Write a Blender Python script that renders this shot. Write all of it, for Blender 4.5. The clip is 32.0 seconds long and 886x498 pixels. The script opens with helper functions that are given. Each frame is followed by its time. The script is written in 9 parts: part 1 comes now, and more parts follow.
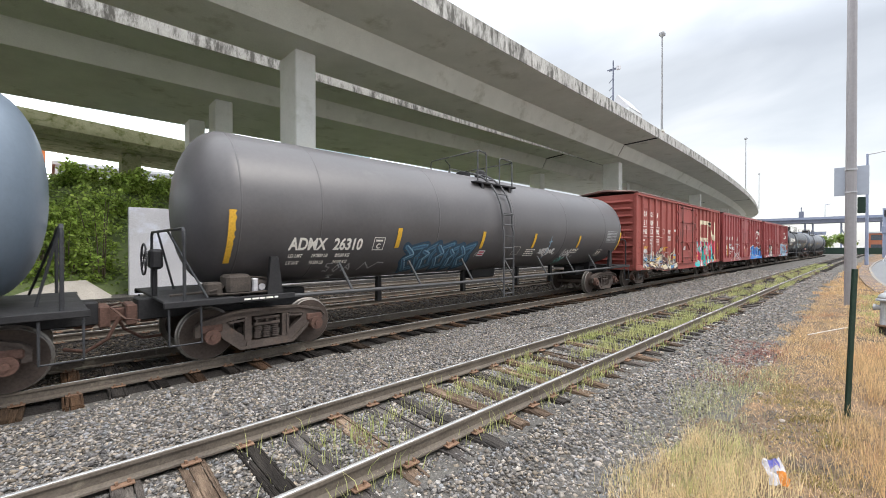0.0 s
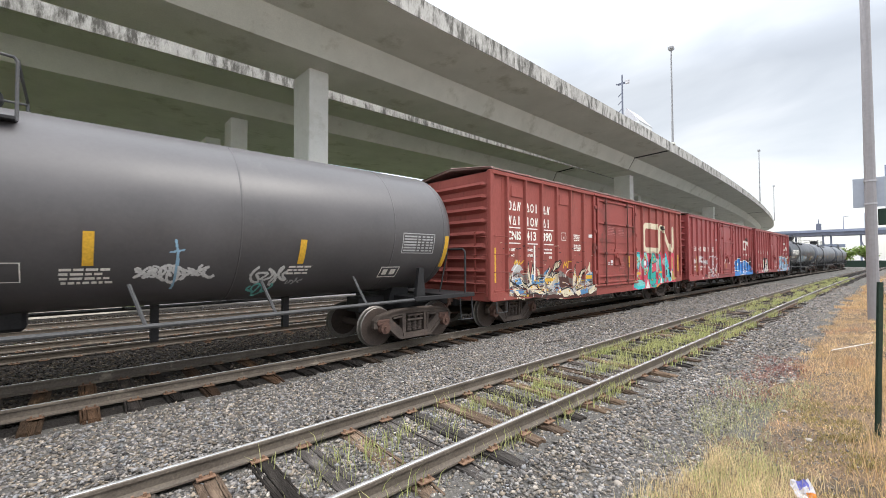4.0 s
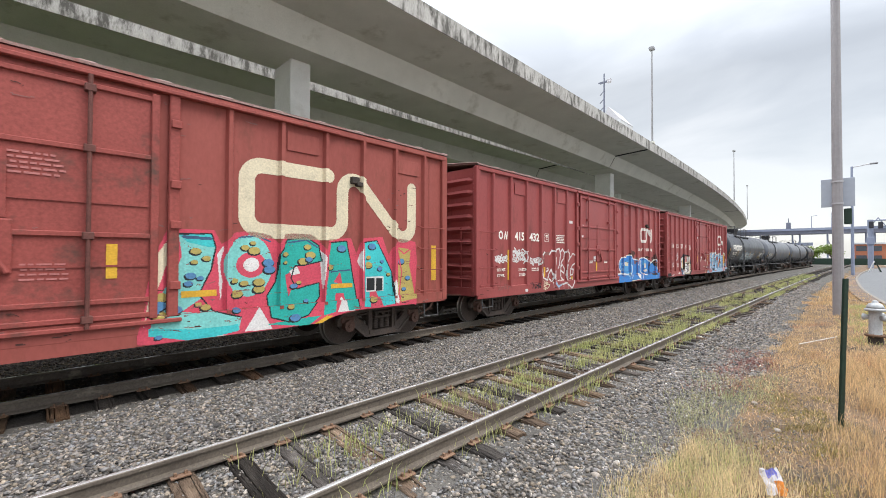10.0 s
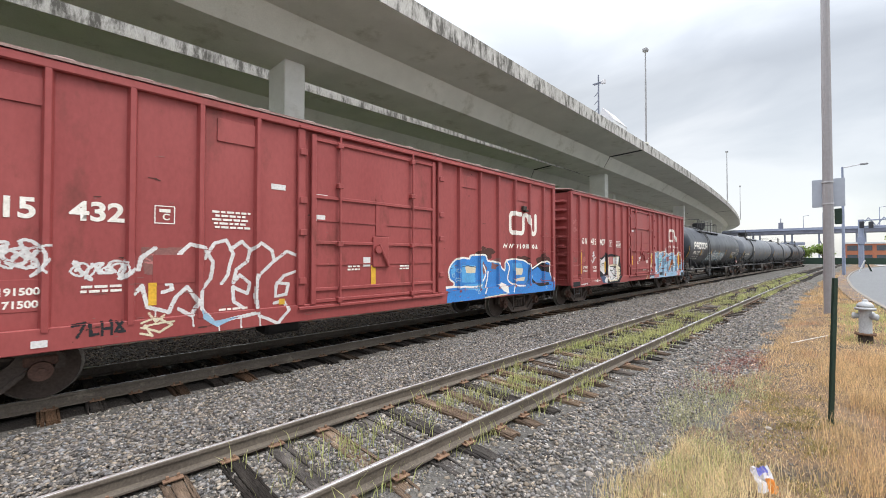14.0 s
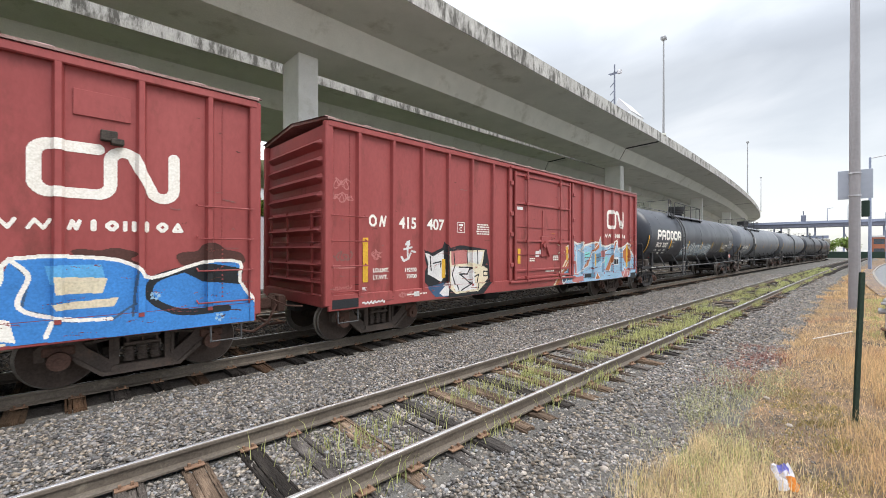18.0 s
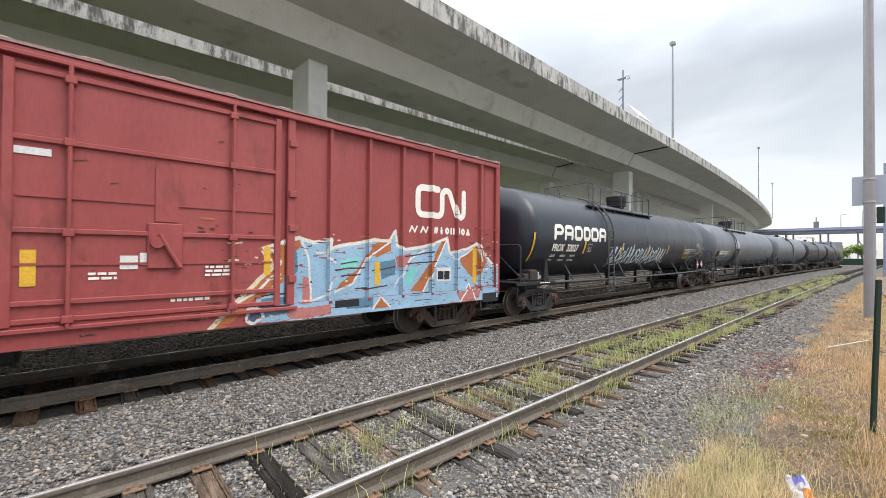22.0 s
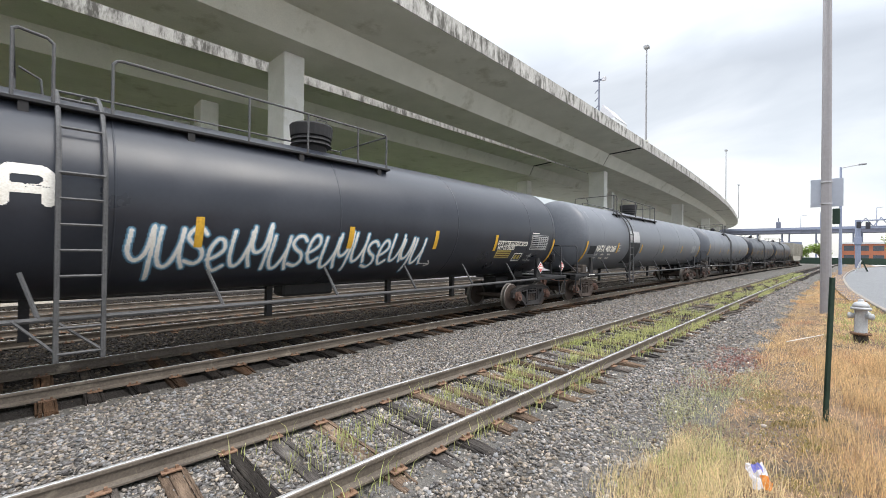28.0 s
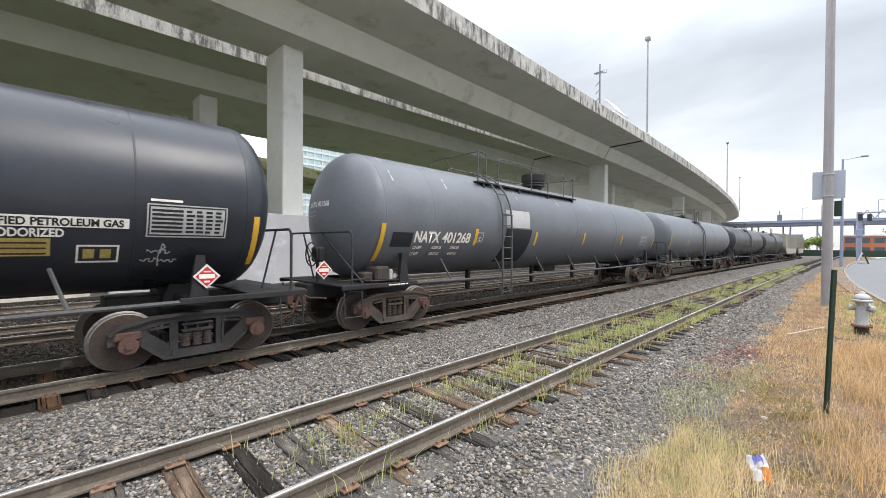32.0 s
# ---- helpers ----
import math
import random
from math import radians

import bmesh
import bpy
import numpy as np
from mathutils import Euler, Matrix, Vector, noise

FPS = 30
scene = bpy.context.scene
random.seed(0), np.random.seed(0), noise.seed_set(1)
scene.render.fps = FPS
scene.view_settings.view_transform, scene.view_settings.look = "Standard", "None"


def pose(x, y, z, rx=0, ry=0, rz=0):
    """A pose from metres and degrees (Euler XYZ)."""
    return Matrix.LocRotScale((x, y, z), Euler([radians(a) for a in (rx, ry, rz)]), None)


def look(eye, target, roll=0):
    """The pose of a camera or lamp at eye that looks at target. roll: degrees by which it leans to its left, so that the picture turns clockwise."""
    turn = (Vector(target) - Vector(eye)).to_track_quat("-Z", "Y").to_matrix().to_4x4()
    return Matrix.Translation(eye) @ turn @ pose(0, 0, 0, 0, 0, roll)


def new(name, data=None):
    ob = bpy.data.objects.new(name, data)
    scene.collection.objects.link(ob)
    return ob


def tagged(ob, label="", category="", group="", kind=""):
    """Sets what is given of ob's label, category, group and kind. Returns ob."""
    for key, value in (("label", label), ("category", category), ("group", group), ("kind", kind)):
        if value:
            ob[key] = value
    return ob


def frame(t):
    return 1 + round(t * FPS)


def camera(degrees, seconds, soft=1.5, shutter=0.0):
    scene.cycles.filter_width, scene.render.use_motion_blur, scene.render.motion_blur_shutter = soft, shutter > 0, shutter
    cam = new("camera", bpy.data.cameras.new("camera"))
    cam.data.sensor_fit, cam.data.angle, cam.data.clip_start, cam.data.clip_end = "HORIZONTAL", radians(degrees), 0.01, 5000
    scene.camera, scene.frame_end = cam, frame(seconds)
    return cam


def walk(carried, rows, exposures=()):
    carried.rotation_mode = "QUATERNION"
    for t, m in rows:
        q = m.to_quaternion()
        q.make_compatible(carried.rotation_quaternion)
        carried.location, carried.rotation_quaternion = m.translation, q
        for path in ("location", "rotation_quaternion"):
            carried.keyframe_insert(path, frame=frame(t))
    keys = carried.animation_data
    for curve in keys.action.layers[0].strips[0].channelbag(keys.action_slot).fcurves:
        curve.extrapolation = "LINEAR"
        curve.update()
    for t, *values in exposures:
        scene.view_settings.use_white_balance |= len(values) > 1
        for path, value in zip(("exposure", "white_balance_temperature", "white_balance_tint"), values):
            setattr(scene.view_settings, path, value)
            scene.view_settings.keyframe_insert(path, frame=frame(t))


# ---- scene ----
cam = camera(95.4, 32.0, soft=0.6, shutter=0.12)
walk(cam, [
    (0.0, pose(0.014, -0.030, 1.977, 89.54, -0.01, -44.55)),
    (0.5, pose(0.030, -0.016, 1.975, 89.40, -0.23, -45.73)),
    (1.0, pose(0.017, 0.015, 1.969, 89.49, -0.31, -46.48)),
    (1.5, pose(0.016, 0.019, 1.964, 89.68, -0.34, -46.76)),
    (2.0, pose(0.018, 0.018, 1.967, 89.94, -0.32, -46.45)),
    (2.5, pose(0.002, 0.008, 1.968, 90.45, -0.20, -45.51)),
    (3.0, pose(-0.013, 0.001, 1.975, 90.88, -0.07, -44.54)),
    (3.5, pose(-0.020, -0.005, 1.974, 91.28, 0.02, -43.66)),
    (5.5, pose(-0.026, -0.001, 1.975, 91.68, 0.27, -42.70)),
    (6.0, pose(-0.030, -0.006, 1.977, 91.59, 0.28, -42.75)),
    (6.5, pose(-0.021, -0.004, 1.977, 91.50, 0.31, -42.81)),
    (7.0, pose(-0.015, 0.000, 1.971, 91.39, 0.31, -42.90)),
    (7.5, pose(-0.012, 0.009, 1.972, 91.26, 0.27, -43.08)),
    (8.0, pose(-0.012, 0.009, 1.972, 91.09, 0.24, -43.45)),
    (8.5, pose(-0.014, 0.011, 1.976, 90.91, 0.13, -44.07)),
    (9.0, pose(0.004, 0.013, 1.969, 90.82, 0.05, -44.71)),
    (9.5, pose(0.001, 0.017, 1.967, 90.79, -0.14, -45.25)),
    (10.0, pose(-0.006, 0.008, 1.965, 90.87, -0.22, -45.55)),
    (10.5, pose(-0.014, -0.007, 1.971, 90.98, -0.20, -45.70)),
    (11.0, pose(-0.006, -0.010, 1.969, 91.06, -0.10, -45.89)),
    (11.5, pose(-0.003, -0.027, 1.967, 91.11, 0.03, -46.08)),
    (12.0, pose(0.002, -0.023, 1.967, 91.11, 0.13, -46.30)),
    (12.5, pose(0.001, -0.016, 1.969, 91.05, 0.13, -46.51)),
    (13.0, pose(0.005, -0.014, 1.965, 91.04, 0.11, -46.53)),
    (13.5, pose(0.005, -0.012, 1.966, 91.01, 0.01, -46.44)),
    (14.0, pose(0.004, -0.011, 1.967, 90.97, -0.05, -46.17)),
    (14.5, pose(-0.001, -0.007, 1.970, 90.97, -0.15, -45.87)),
    (16.5, pose(-0.009, 0.001, 1.968, 90.78, -0.15, -45.00)),
    (17.0, pose(-0.004, 0.002, 1.967, 90.46, -0.06, -44.60)),
    (17.5, pose(-0.016, -0.002, 1.969, 90.25, 0.01, -44.36)),
    (18.0, pose(-0.003, 0.008, 1.967, 90.00, -0.11, -44.37)),
    (18.5, pose(-0.011, 0.006, 1.967, 90.25, -0.27, -44.29)),
    (19.0, pose(-0.011, 0.007, 1.966, 90.49, -0.40, -44.26)),
    (19.5, pose(-0.010, 0.008, 1.967, 90.69, -0.40, -44.05)),
    (20.0, pose(-0.013, 0.008, 1.967, 90.81, -0.42, -43.69)),
    (20.5, pose(-0.015, 0.004, 1.965, 90.85, -0.36, -43.26)),
    (21.0, pose(-0.014, 0.007, 1.967, 90.79, -0.38, -42.99)),
    (21.5, pose(-0.009, 0.027, 1.966, 90.73, -0.45, -43.08)),
    (22.0, pose(-0.007, 0.020, 1.965, 90.69, -0.41, -43.37)),
    (22.5, pose(-0.007, 0.015, 1.968, 90.72, -0.39, -43.82)),
    (23.0, pose(-0.013, 0.006, 1.966, 90.79, -0.38, -44.28)),
    (23.5, pose(-0.006, -0.000, 1.970, 90.91, -0.40, -44.59)),
    (24.0, pose(-0.005, -0.003, 1.970, 91.04, -0.53, -44.81)),
    (24.5, pose(-0.015, 0.001, 1.968, 91.23, -0.69, -45.02)),
    (25.0, pose(-0.017, -0.010, 1.971, 91.34, -0.79, -45.13)),
    (25.5, pose(-0.022, -0.014, 1.975, 91.34, -0.82, -45.27)),
    (27.5, pose(-0.005, -0.006, 1.968, 90.55, -0.60, -46.15)),
    (28.0, pose(-0.007, 0.002, 1.964, 90.34, -0.69, -46.42)),
    (28.5, pose(-0.004, 0.003, 1.965, 90.14, -0.75, -46.51)),
    (29.0, pose(-0.002, 0.006, 1.966, 90.08, -0.75, -46.60)),
    (29.5, pose(0.001, 0.009, 1.965, 89.99, -0.77, -46.67)),
    (30.0, pose(-0.000, 0.009, 1.963, 89.91, -0.71, -46.79)),
    (30.5, pose(0.002, 0.005, 1.965, 89.84, -0.60, -46.78)),
    (31.0, pose(-0.002, 0.012, 1.963, 89.75, -0.58, -46.74)),
    (31.5, pose(-0.001, 0.011, 1.964, 89.62, -0.49, -46.54)),
    (32.0, pose(-0.002, 0.011, 1.963, 89.53, -0.41, -46.34)),
], exposures=((0.0, 0.42), (6.5, 0.41), (9.0, 0.36), (11.0, 0.28), (14.0, 0.29), (18.0, 0.34), (22.0, 0.32), (25.0, 0.36), (28.0, 0.45), (32.0, 0.42)))

# ---- light ----
SUN_AZ, SUN_EL = radians(-62), radians(55)          # from +X towards +Y
world = bpy.data.worlds.new("sky")
scene.world = world
world.use_nodes = True


def build_sky():
    nt = world.node_tree
    nd, ln = nt.nodes, nt.links
    nd.clear()
    out = nd.new("ShaderNodeOutputWorld")
    bg = nd.new("ShaderNodeBackground")
    sky = nd.new("ShaderNodeTexSky")
    sky.sky_type = "NISHITA"
    sky.sun_disc = False
    sky.sun_elevation, sky.sun_rotation = SUN_EL, radians(90) - SUN_AZ
    tc = nd.new("ShaderNodeTexCoord")
    mp = nd.new("ShaderNodeMapping")
    mp.inputs["Scale"].default_value = (1.0, 1.0, 2.6)
    n1 = nd.new("ShaderNodeTexNoise")
    n1.inputs["Scale"].default_value, n1.inputs["Detail"].default_value = 1.9, 8
    n1.inputs["Roughness"].default_value, n1.inputs["Distortion"].default_value = 0.5, 0.35
    ramp = nd.new("ShaderNodeValToRGB")
    e = ramp.color_ramp.elements
    e[0].position, e[0].color = 0.37, (0.79, 0.81, 0.825, 1)
    e[1].position, e[1].color = 0.60, (1.20, 1.20, 1.19, 1)
    m = e.new(0.48)
    m.color = (0.95, 0.97, 0.98, 1)
    gain = nd.new("ShaderNodeVectorMath")
    gain.operation = "SCALE"
    gain.inputs["Scale"].default_value = 0.06
    add = nd.new("ShaderNodeVectorMath")
    add.operation = "ADD"
    ln.new(tc.outputs["Generated"], mp.inputs["Vector"])
    ln.new(mp.outputs["Vector"], n1.inputs["Vector"])
    ln.new(n1.outputs["Fac"], ramp.inputs["Fac"])
    ln.new(sky.outputs["Color"], gain.inputs[0])
    ln.new(gain.outputs["Vector"], add.inputs[0])
    ln.new(ramp.outputs["Color"], add.inputs[1])
    # an overcast sky is brighter towards the zenith
    sep = nd.new("ShaderNodeSeparateXYZ")
    up = nd.new("ShaderNodeMapRange")
    up.inputs[1].default_value, up.inputs[2].default_value, up.inputs[3].default_value, up.inputs[4].default_value = 0.36, 1.0, 0.54, 2.3
    dome = nd.new("ShaderNodeVectorMath")
    dome.operation = "SCALE"
    ln.new(tc.outputs["Generated"], sep.inputs[0])
    ln.new(sep.outputs["Z"], up.inputs[0])
    ln.new(up.outputs[0], dome.inputs["Scale"])
    ln.new(add.outputs["Vector"], dome.inputs[0])
    # thinner cloud, and so a brighter sky, beyond the highway
    glow = nd.new("ShaderNodeVectorMath")
    glow.operation = "DOT_PRODUCT"
    glow.inputs[1].default_value = (-0.26, 0.96, 0.0)
    gr = nd.new("ShaderNodeMapRange")
    gr.inputs[1].default_value, gr.inputs[2].default_value, gr.inputs[3].default_value, gr.inputs[4].default_value = 0.45, 0.95, 1.0, 4.2
    bright = nd.new("ShaderNodeVectorMath")
    bright.operation = "SCALE"
    ln.new(tc.outputs["Generated"], glow.inputs[0])
    ln.new(glow.outputs["Value"], gr.inputs[0])
    ln.new(gr.outputs[0], bright.inputs["Scale"])
    ln.new(dome.outputs["Vector"], bright.inputs[0])
    ln.new(bright.outputs["Vector"], bg.inputs["Color"])
    bg.inputs["Strength"].default_value = 1.0
    ln.new(bg.outputs["Background"], out.inputs["Surface"])


build_sky()
sun = new("sun", bpy.data.lights.new("sun", "SUN"))
sun.data.energy, sun.data.angle, sun.data.color = 1.55, radians(28), (1.0, 0.955, 0.89)
sun.matrix_world = look((0, 0, 60), Vector((0, 0, 60)) - 10 * Vector((math.cos(SUN_EL) * math.cos(SUN_AZ), math.cos(SUN_EL) * math.sin(SUN_AZ), math.sin(SUN_EL))))

# ---- materials ----


def surf(name, a, b, rough=0.8, scale=4.0, bump=0.2, metal=0.0, fine=60.0, stain=None, stain_scale=1.2, stain_at=0.58, squash=(1, 1, 1), rnd=0.0, island=0.0, bump_dist=0.01, gloss=0.28, hues=None, grain=0.3):
    """Two-scale procedural surface: colours a to b by noise, fine grain, an optional stain colour, relief."""
    m = bpy.data.materials.new(name)
    m.use_nodes = True
    nt = m.node_tree
    nd, ln = nt.nodes, nt.links
    bs = nd["Principled BSDF"]
    tc = nd.new("ShaderNodeTexCoord")
    mp = nd.new("ShaderNodeMapping")
    mp.inputs["Scale"].default_value = squash
    ln.new(tc.outputs["Object"], mp.inputs["Vector"])

    def noise_of(sc, det=5.0, ro=0.6):
        n = nd.new("ShaderNodeTexNoise")
        n.inputs["Scale"].default_value, n.inputs["Detail"].default_value, n.inputs["Roughness"].default_value = sc, det, ro
        ln.new(mp.outputs["Vector"], n.inputs["Vector"])
        return n.outputs["Fac"]

    def mixed(fac, c1, c2, blend="MIX"):
        x = nd.new("ShaderNodeMix")
        x.data_type, x.blend_type = "RGBA", blend
        for sock, v in ((x.inputs[0], fac), (x.inputs[6], c1), (x.inputs[7], c2)):
            if isinstance(v, (tuple, float, int)):
                sock.default_value = (*v, 1) if isinstance(v, tuple) else v
            else:
                ln.new(v, sock)
        return x.outputs[2]

    def ranged(v, lo, hi, to0=0.0, to1=1.0):
        r = nd.new("ShaderNodeMapRange")
        r.inputs[1].default_value, r.inputs[2].default_value, r.inputs[3].default_value, r.inputs[4].default_value = lo, hi, to0, to1
        ln.new(v, r.inputs[0])
        return r.outputs[0]

    big, small = noise_of(scale), noise_of(fine, 3.0)
    col = mixed(ranged(big, 0.3, 0.7), a, b)
    col = mixed(grain, col, mixed(ranged(small, 0.3, 0.7), tuple(0.55 * v for v in a), tuple(min(1.0, 1.35 * v) for v in b)))
    if stain:
        col = mixed(ranged(noise_of(stain_scale, 8.0, 0.7), stain_at, stain_at + 0.14), col, stain)
    if rnd or island:
        if rnd:
            src = nd.new("ShaderNodeObjectInfo").outputs["Random"]
        else:
            src = nd.new("ShaderNodeNewGeometry").outputs["Random Per Island"]
        k = rnd or island
        g = nd.new("ShaderNodeCombineColor")
        f = ranged(src, 0, 1, 1 - k, 1 + k)
        if hues:
            # each piece takes its own tint
            w = nd.new("ShaderNodeTexWhiteNoise")
            w.noise_dimensions = "1D"
            ln.new(src, w.inputs["W"])
            hr = nd.new("ShaderNodeValToRGB")
            hr.color_ramp.interpolation = "CONSTANT"
            el = hr.color_ramp.elements
            while len(el) < len(hues):
                el.new(0.5)
            for i, c in enumerate(hues):
                el[i].position, el[i].color = i / len(hues), (*c, 1)
            ln.new(w.outputs["Value"], hr.inputs["Fac"])
            col = mixed(1.0, col, hr.outputs["Color"], "MULTIPLY")
        for i in range(3):
            ln.new(f, g.inputs[i])
        col = mixed(1.0, col, g.outputs[0], "MULTIPLY")
    ln.new(col, bs.inputs["Base Color"])
    ln.new(ranged(big, 0.2, 0.8, max(0.05, rough - 0.12), min(1.0, rough + 0.12)), bs.inputs["Roughness"])
    bs.inputs["Metallic"].default_value = metal
    bs.inputs["Specular IOR Level"].default_value = gloss
    if bump:
        bp = nd.new("ShaderNodeBump")
        bp.inputs["Strength"].default_value, bp.inputs["Distance"].default_value = bump, bump_dist
        ln.new(small, bp.inputs["Height"])
        ln.new(bp.outputs["Normal"], bs.inputs["Normal"])
    return m


M = {}
# sheet coloured darker than the loose stones, as shade in their gaps
M["ballast"] = surf("ballast", (0.062, 0.058, 0.053), (0.150, 0.140, 0.125), 0.95, 1.4, 1.0, fine=30, stain=(0.065, 0.054, 0.044), stain_scale=0.7, stain_at=0.58, bump_dist=0.05)
# part oil, part under-train shade put into the colour
M["ballast_oily_shaded"] = surf("ballast_oily_shaded", (0.012, 0.010, 0.009), (0.034, 0.029, 0.025), 0.9, 1.4, 1.0, fine=30, bump_dist=0.05)
M["stones"] = surf("stones", (0.170, 0.157, 0.145), (0.315, 0.294, 0.272), 0.9, 9, 0.5, fine=90, island=0.5, gloss=0.2,
                    hues=((0.92, 0.92, 0.92), (0.80, 0.86, 0.94), (1.0, 0.92, 0.82), (0.55, 0.55, 0.57), (0.85, 0.84, 0.83), (1.04, 0.93, 0.78), (0.42, 0.42, 0.44), (1.12, 1.08, 1.02), (0.7, 0.72, 0.76), (0.62, 0.58, 0.54)))
M["pale_pebble"] = surf("pale_pebble", (0.50, 0.47, 0.43), (0.72, 0.69, 0.64), 0.85, 9, 0.2, fine=60, island=0.3)
# dirty stones, coloured darker again to stand in for shade below the cars
M["stones_dark"] = surf("stones_dark", (0.030, 0.026, 0.023), (0.075, 0.066, 0.058), 0.9, 9, 0.4, fine=90, island=0.6, gloss=0.2,
                         hues=((1, 1, 1), (1.1, 1.0, 0.86), (0.6, 0.58, 0.56), (1.2, 1.05, 0.85), (0.5, 0.5, 0.5), (1.6, 1.5, 1.35)))
# pale outlying ground, added to bounce light up under the decks
M["bounce_ground"] = surf("bounce_ground", (0.24, 0.235, 0.225), (0.36, 0.35, 0.33), 0.95, 0.3, 0.3, fine=6)
M["soil"] = surf("soil", (0.105, 0.070, 0.045), (0.235, 0.160, 0.100), 0.97, 1.8, 0.9, fine=30, stain=(0.075, 0.060, 0.044), stain_scale=1.6, stain_at=0.50, bump_dist=0.04)
M["asphalt"] = surf("asphalt", (0.13, 0.134, 0.14), (0.18, 0.185, 0.19), 0.9, 0.5, 0.5, fine=80)
M["tie"] = surf("tie", (0.032, 0.027, 0.024), (0.120, 0.102, 0.088), 0.95, 3, 1.0, fine=22, squash=(3.5, 0.5, 2), rnd=0.5, stain=(0.20, 0.175, 0.15), stain_scale=1.6, stain_at=0.58, bump_dist=0.03, gloss=0.15,
                 hues=((1, 1, 1), (0.75, 0.78, 0.82), (1.35, 1.1, 0.85), (0.6, 0.6, 0.6), (1.45, 1.2, 0.98)))
# oil-dark timber, its colour lowered further for the shade under the train
M["tie_oily_shaded"] = surf("tie_oily_shaded", (0.014, 0.012, 0.011), (0.048, 0.040, 0.034), 0.95, 3, 1.0, fine=22, squash=(3.5, 0.5, 2), rnd=0.6, stain=(0.11, 0.085, 0.065), stain_scale=1.6, stain_at=0.60, bump_dist=0.03, gloss=0.15,
                      hues=((1, 1, 1), (0.8, 0.82, 0.85), (1.9, 1.45, 1.05), (0.6, 0.6, 0.6), (1.6, 1.35, 1.1), (2.3, 1.6, 1.1)))
M["rail"] = surf("rail", (0.080, 0.066, 0.054), (0.165, 0.138, 0.112), 0.75, 2, 0.3, 0.1, fine=40, stain=(0.28, 0.24, 0.19), stain_scale=3)
M["rail_head"] = surf("rail_head", (0.44, 0.435, 0.425), (0.60, 0.595, 0.585), 0.25, 3, 0.06, 0.6, fine=50)
M["rust"] = surf("rust", (0.11, 0.062, 0.042), (0.25, 0.155, 0.10), 0.9, 8, 0.4, 0.1, fine=60, rnd=0.3)
M["concrete"] = surf("concrete", (0.575, 0.575, 0.505), (0.675, 0.67, 0.595), 0.9, 0.5, 0.25, fine=14, stain=(0.42, 0.41, 0.33), stain_scale=0.35, stain_at=0.56, grain=0.1)
M["column"] = surf("column", (0.62, 0.625, 0.585), (0.73, 0.73, 0.69), 0.9, 0.6, 0.2, fine=12, stain=(0.56, 0.56, 0.50), stain_scale=0.5, stain_at=0.55, grain=0.1)
M["joint"] = surf("joint", (0.015, 0.015, 0.013), (0.035, 0.034, 0.03), 0.9, 2, 0.2)
M["parapet"] = surf("parapet", (0.29, 0.28, 0.26), (0.50, 0.49, 0.46), 0.92, 0.8, 0.3, fine=12, squash=(1.8, 1.8, 0.5), stain=(0.10, 0.096, 0.085), stain_scale=1.2, stain_at=0.46)
M["moss"] = surf("moss", (0.22, 0.23, 0.12), (0.40, 0.39, 0.26), 0.95, 0.8, 0.6, fine=18, stain=(0.12, 0.14, 0.04), stain_scale=0.9, stain_at=0.5)
M["wall"] = surf("wall", (0.44, 0.43, 0.44), (0.56, 0.55, 0.56), 0.9, 0.5, 0.3, fine=20, stain=(0.68, 0.71, 0.80), stain_scale=0.45, stain_at=0.53)
M["leaf"] = surf("leaf", (0.20, 0.31, 0.055), (0.42, 0.52, 0.12), 0.5, 0.8, 0.0, island=0.55)
M["leaf_far"] = surf("leaf_far", (0.15, 0.23, 0.05), (0.30, 0.38, 0.11), 0.7, 0.3, 0.0, island=0.4)
M["straw_pale"] = surf("straw_pale", (0.58, 0.43, 0.24), (0.82, 0.67, 0.43), 0.85, 1.2, 0.0, island=0.4)
M["straw"] = surf("straw", (0.50, 0.33, 0.17), (0.74, 0.55, 0.32), 0.85, 1.2, 0.0, island=0.45, stain=(0.50, 0.25, 0.15), stain_scale=0.5, stain_at=0.53)
M["grass"] = surf("grass", (0.32, 0.38, 0.13), (0.58, 0.56, 0.26), 0.8, 1.0, 0.0, island=0.4)
M["box_faded"] = surf("box_faded", (0.240, 0.054, 0.043), (0.315, 0.087, 0.072), 0.62, 0.7, 0.05, fine=16, grain=0.15, squash=(1, 1, 0.45), stain=(0.17, 0.052, 0.038), stain_scale=1.3, stain_at=0.55)
M["box_red"] = surf("box_red", (0.246, 0.046, 0.045), (0.320, 0.075, 0.071), 0.50, 0.7, 0.04, fine=16, grain=0.15, squash=(1, 1, 0.45), stain=(0.17, 0.042, 0.036), stain_scale=1.3, stain_at=0.56, gloss=0.34)
M["tank_black"] = surf("tank_black", (0.017, 0.020, 0.028), (0.031, 0.035, 0.046), 0.34, 0.7, 0.03, fine=14, stain=(0.070, 0.052, 0.052), stain_scale=0.9, stain_at=0.64, gloss=0.42, grain=0.1)
M["tank_matte"] = surf("tank_matte", (0.066, 0.062, 0.064), (0.098, 0.092, 0.095), 0.42, 0.7, 0.04, fine=14, stain=(0.11, 0.104, 0.102), stain_scale=0.9, stain_at=0.62, gloss=0.5, grain=0.1)
M["steel_dark"] = surf("steel_dark", (0.028, 0.024, 0.021), (0.085, 0.070, 0.060), 0.85, 5, 0.3, 0.1, fine=40)
M["wheel"] = surf("wheel", (0.052, 0.040, 0.034), (0.105, 0.080, 0.068), 0.8, 4, 0.2, 0.3, fine=30)
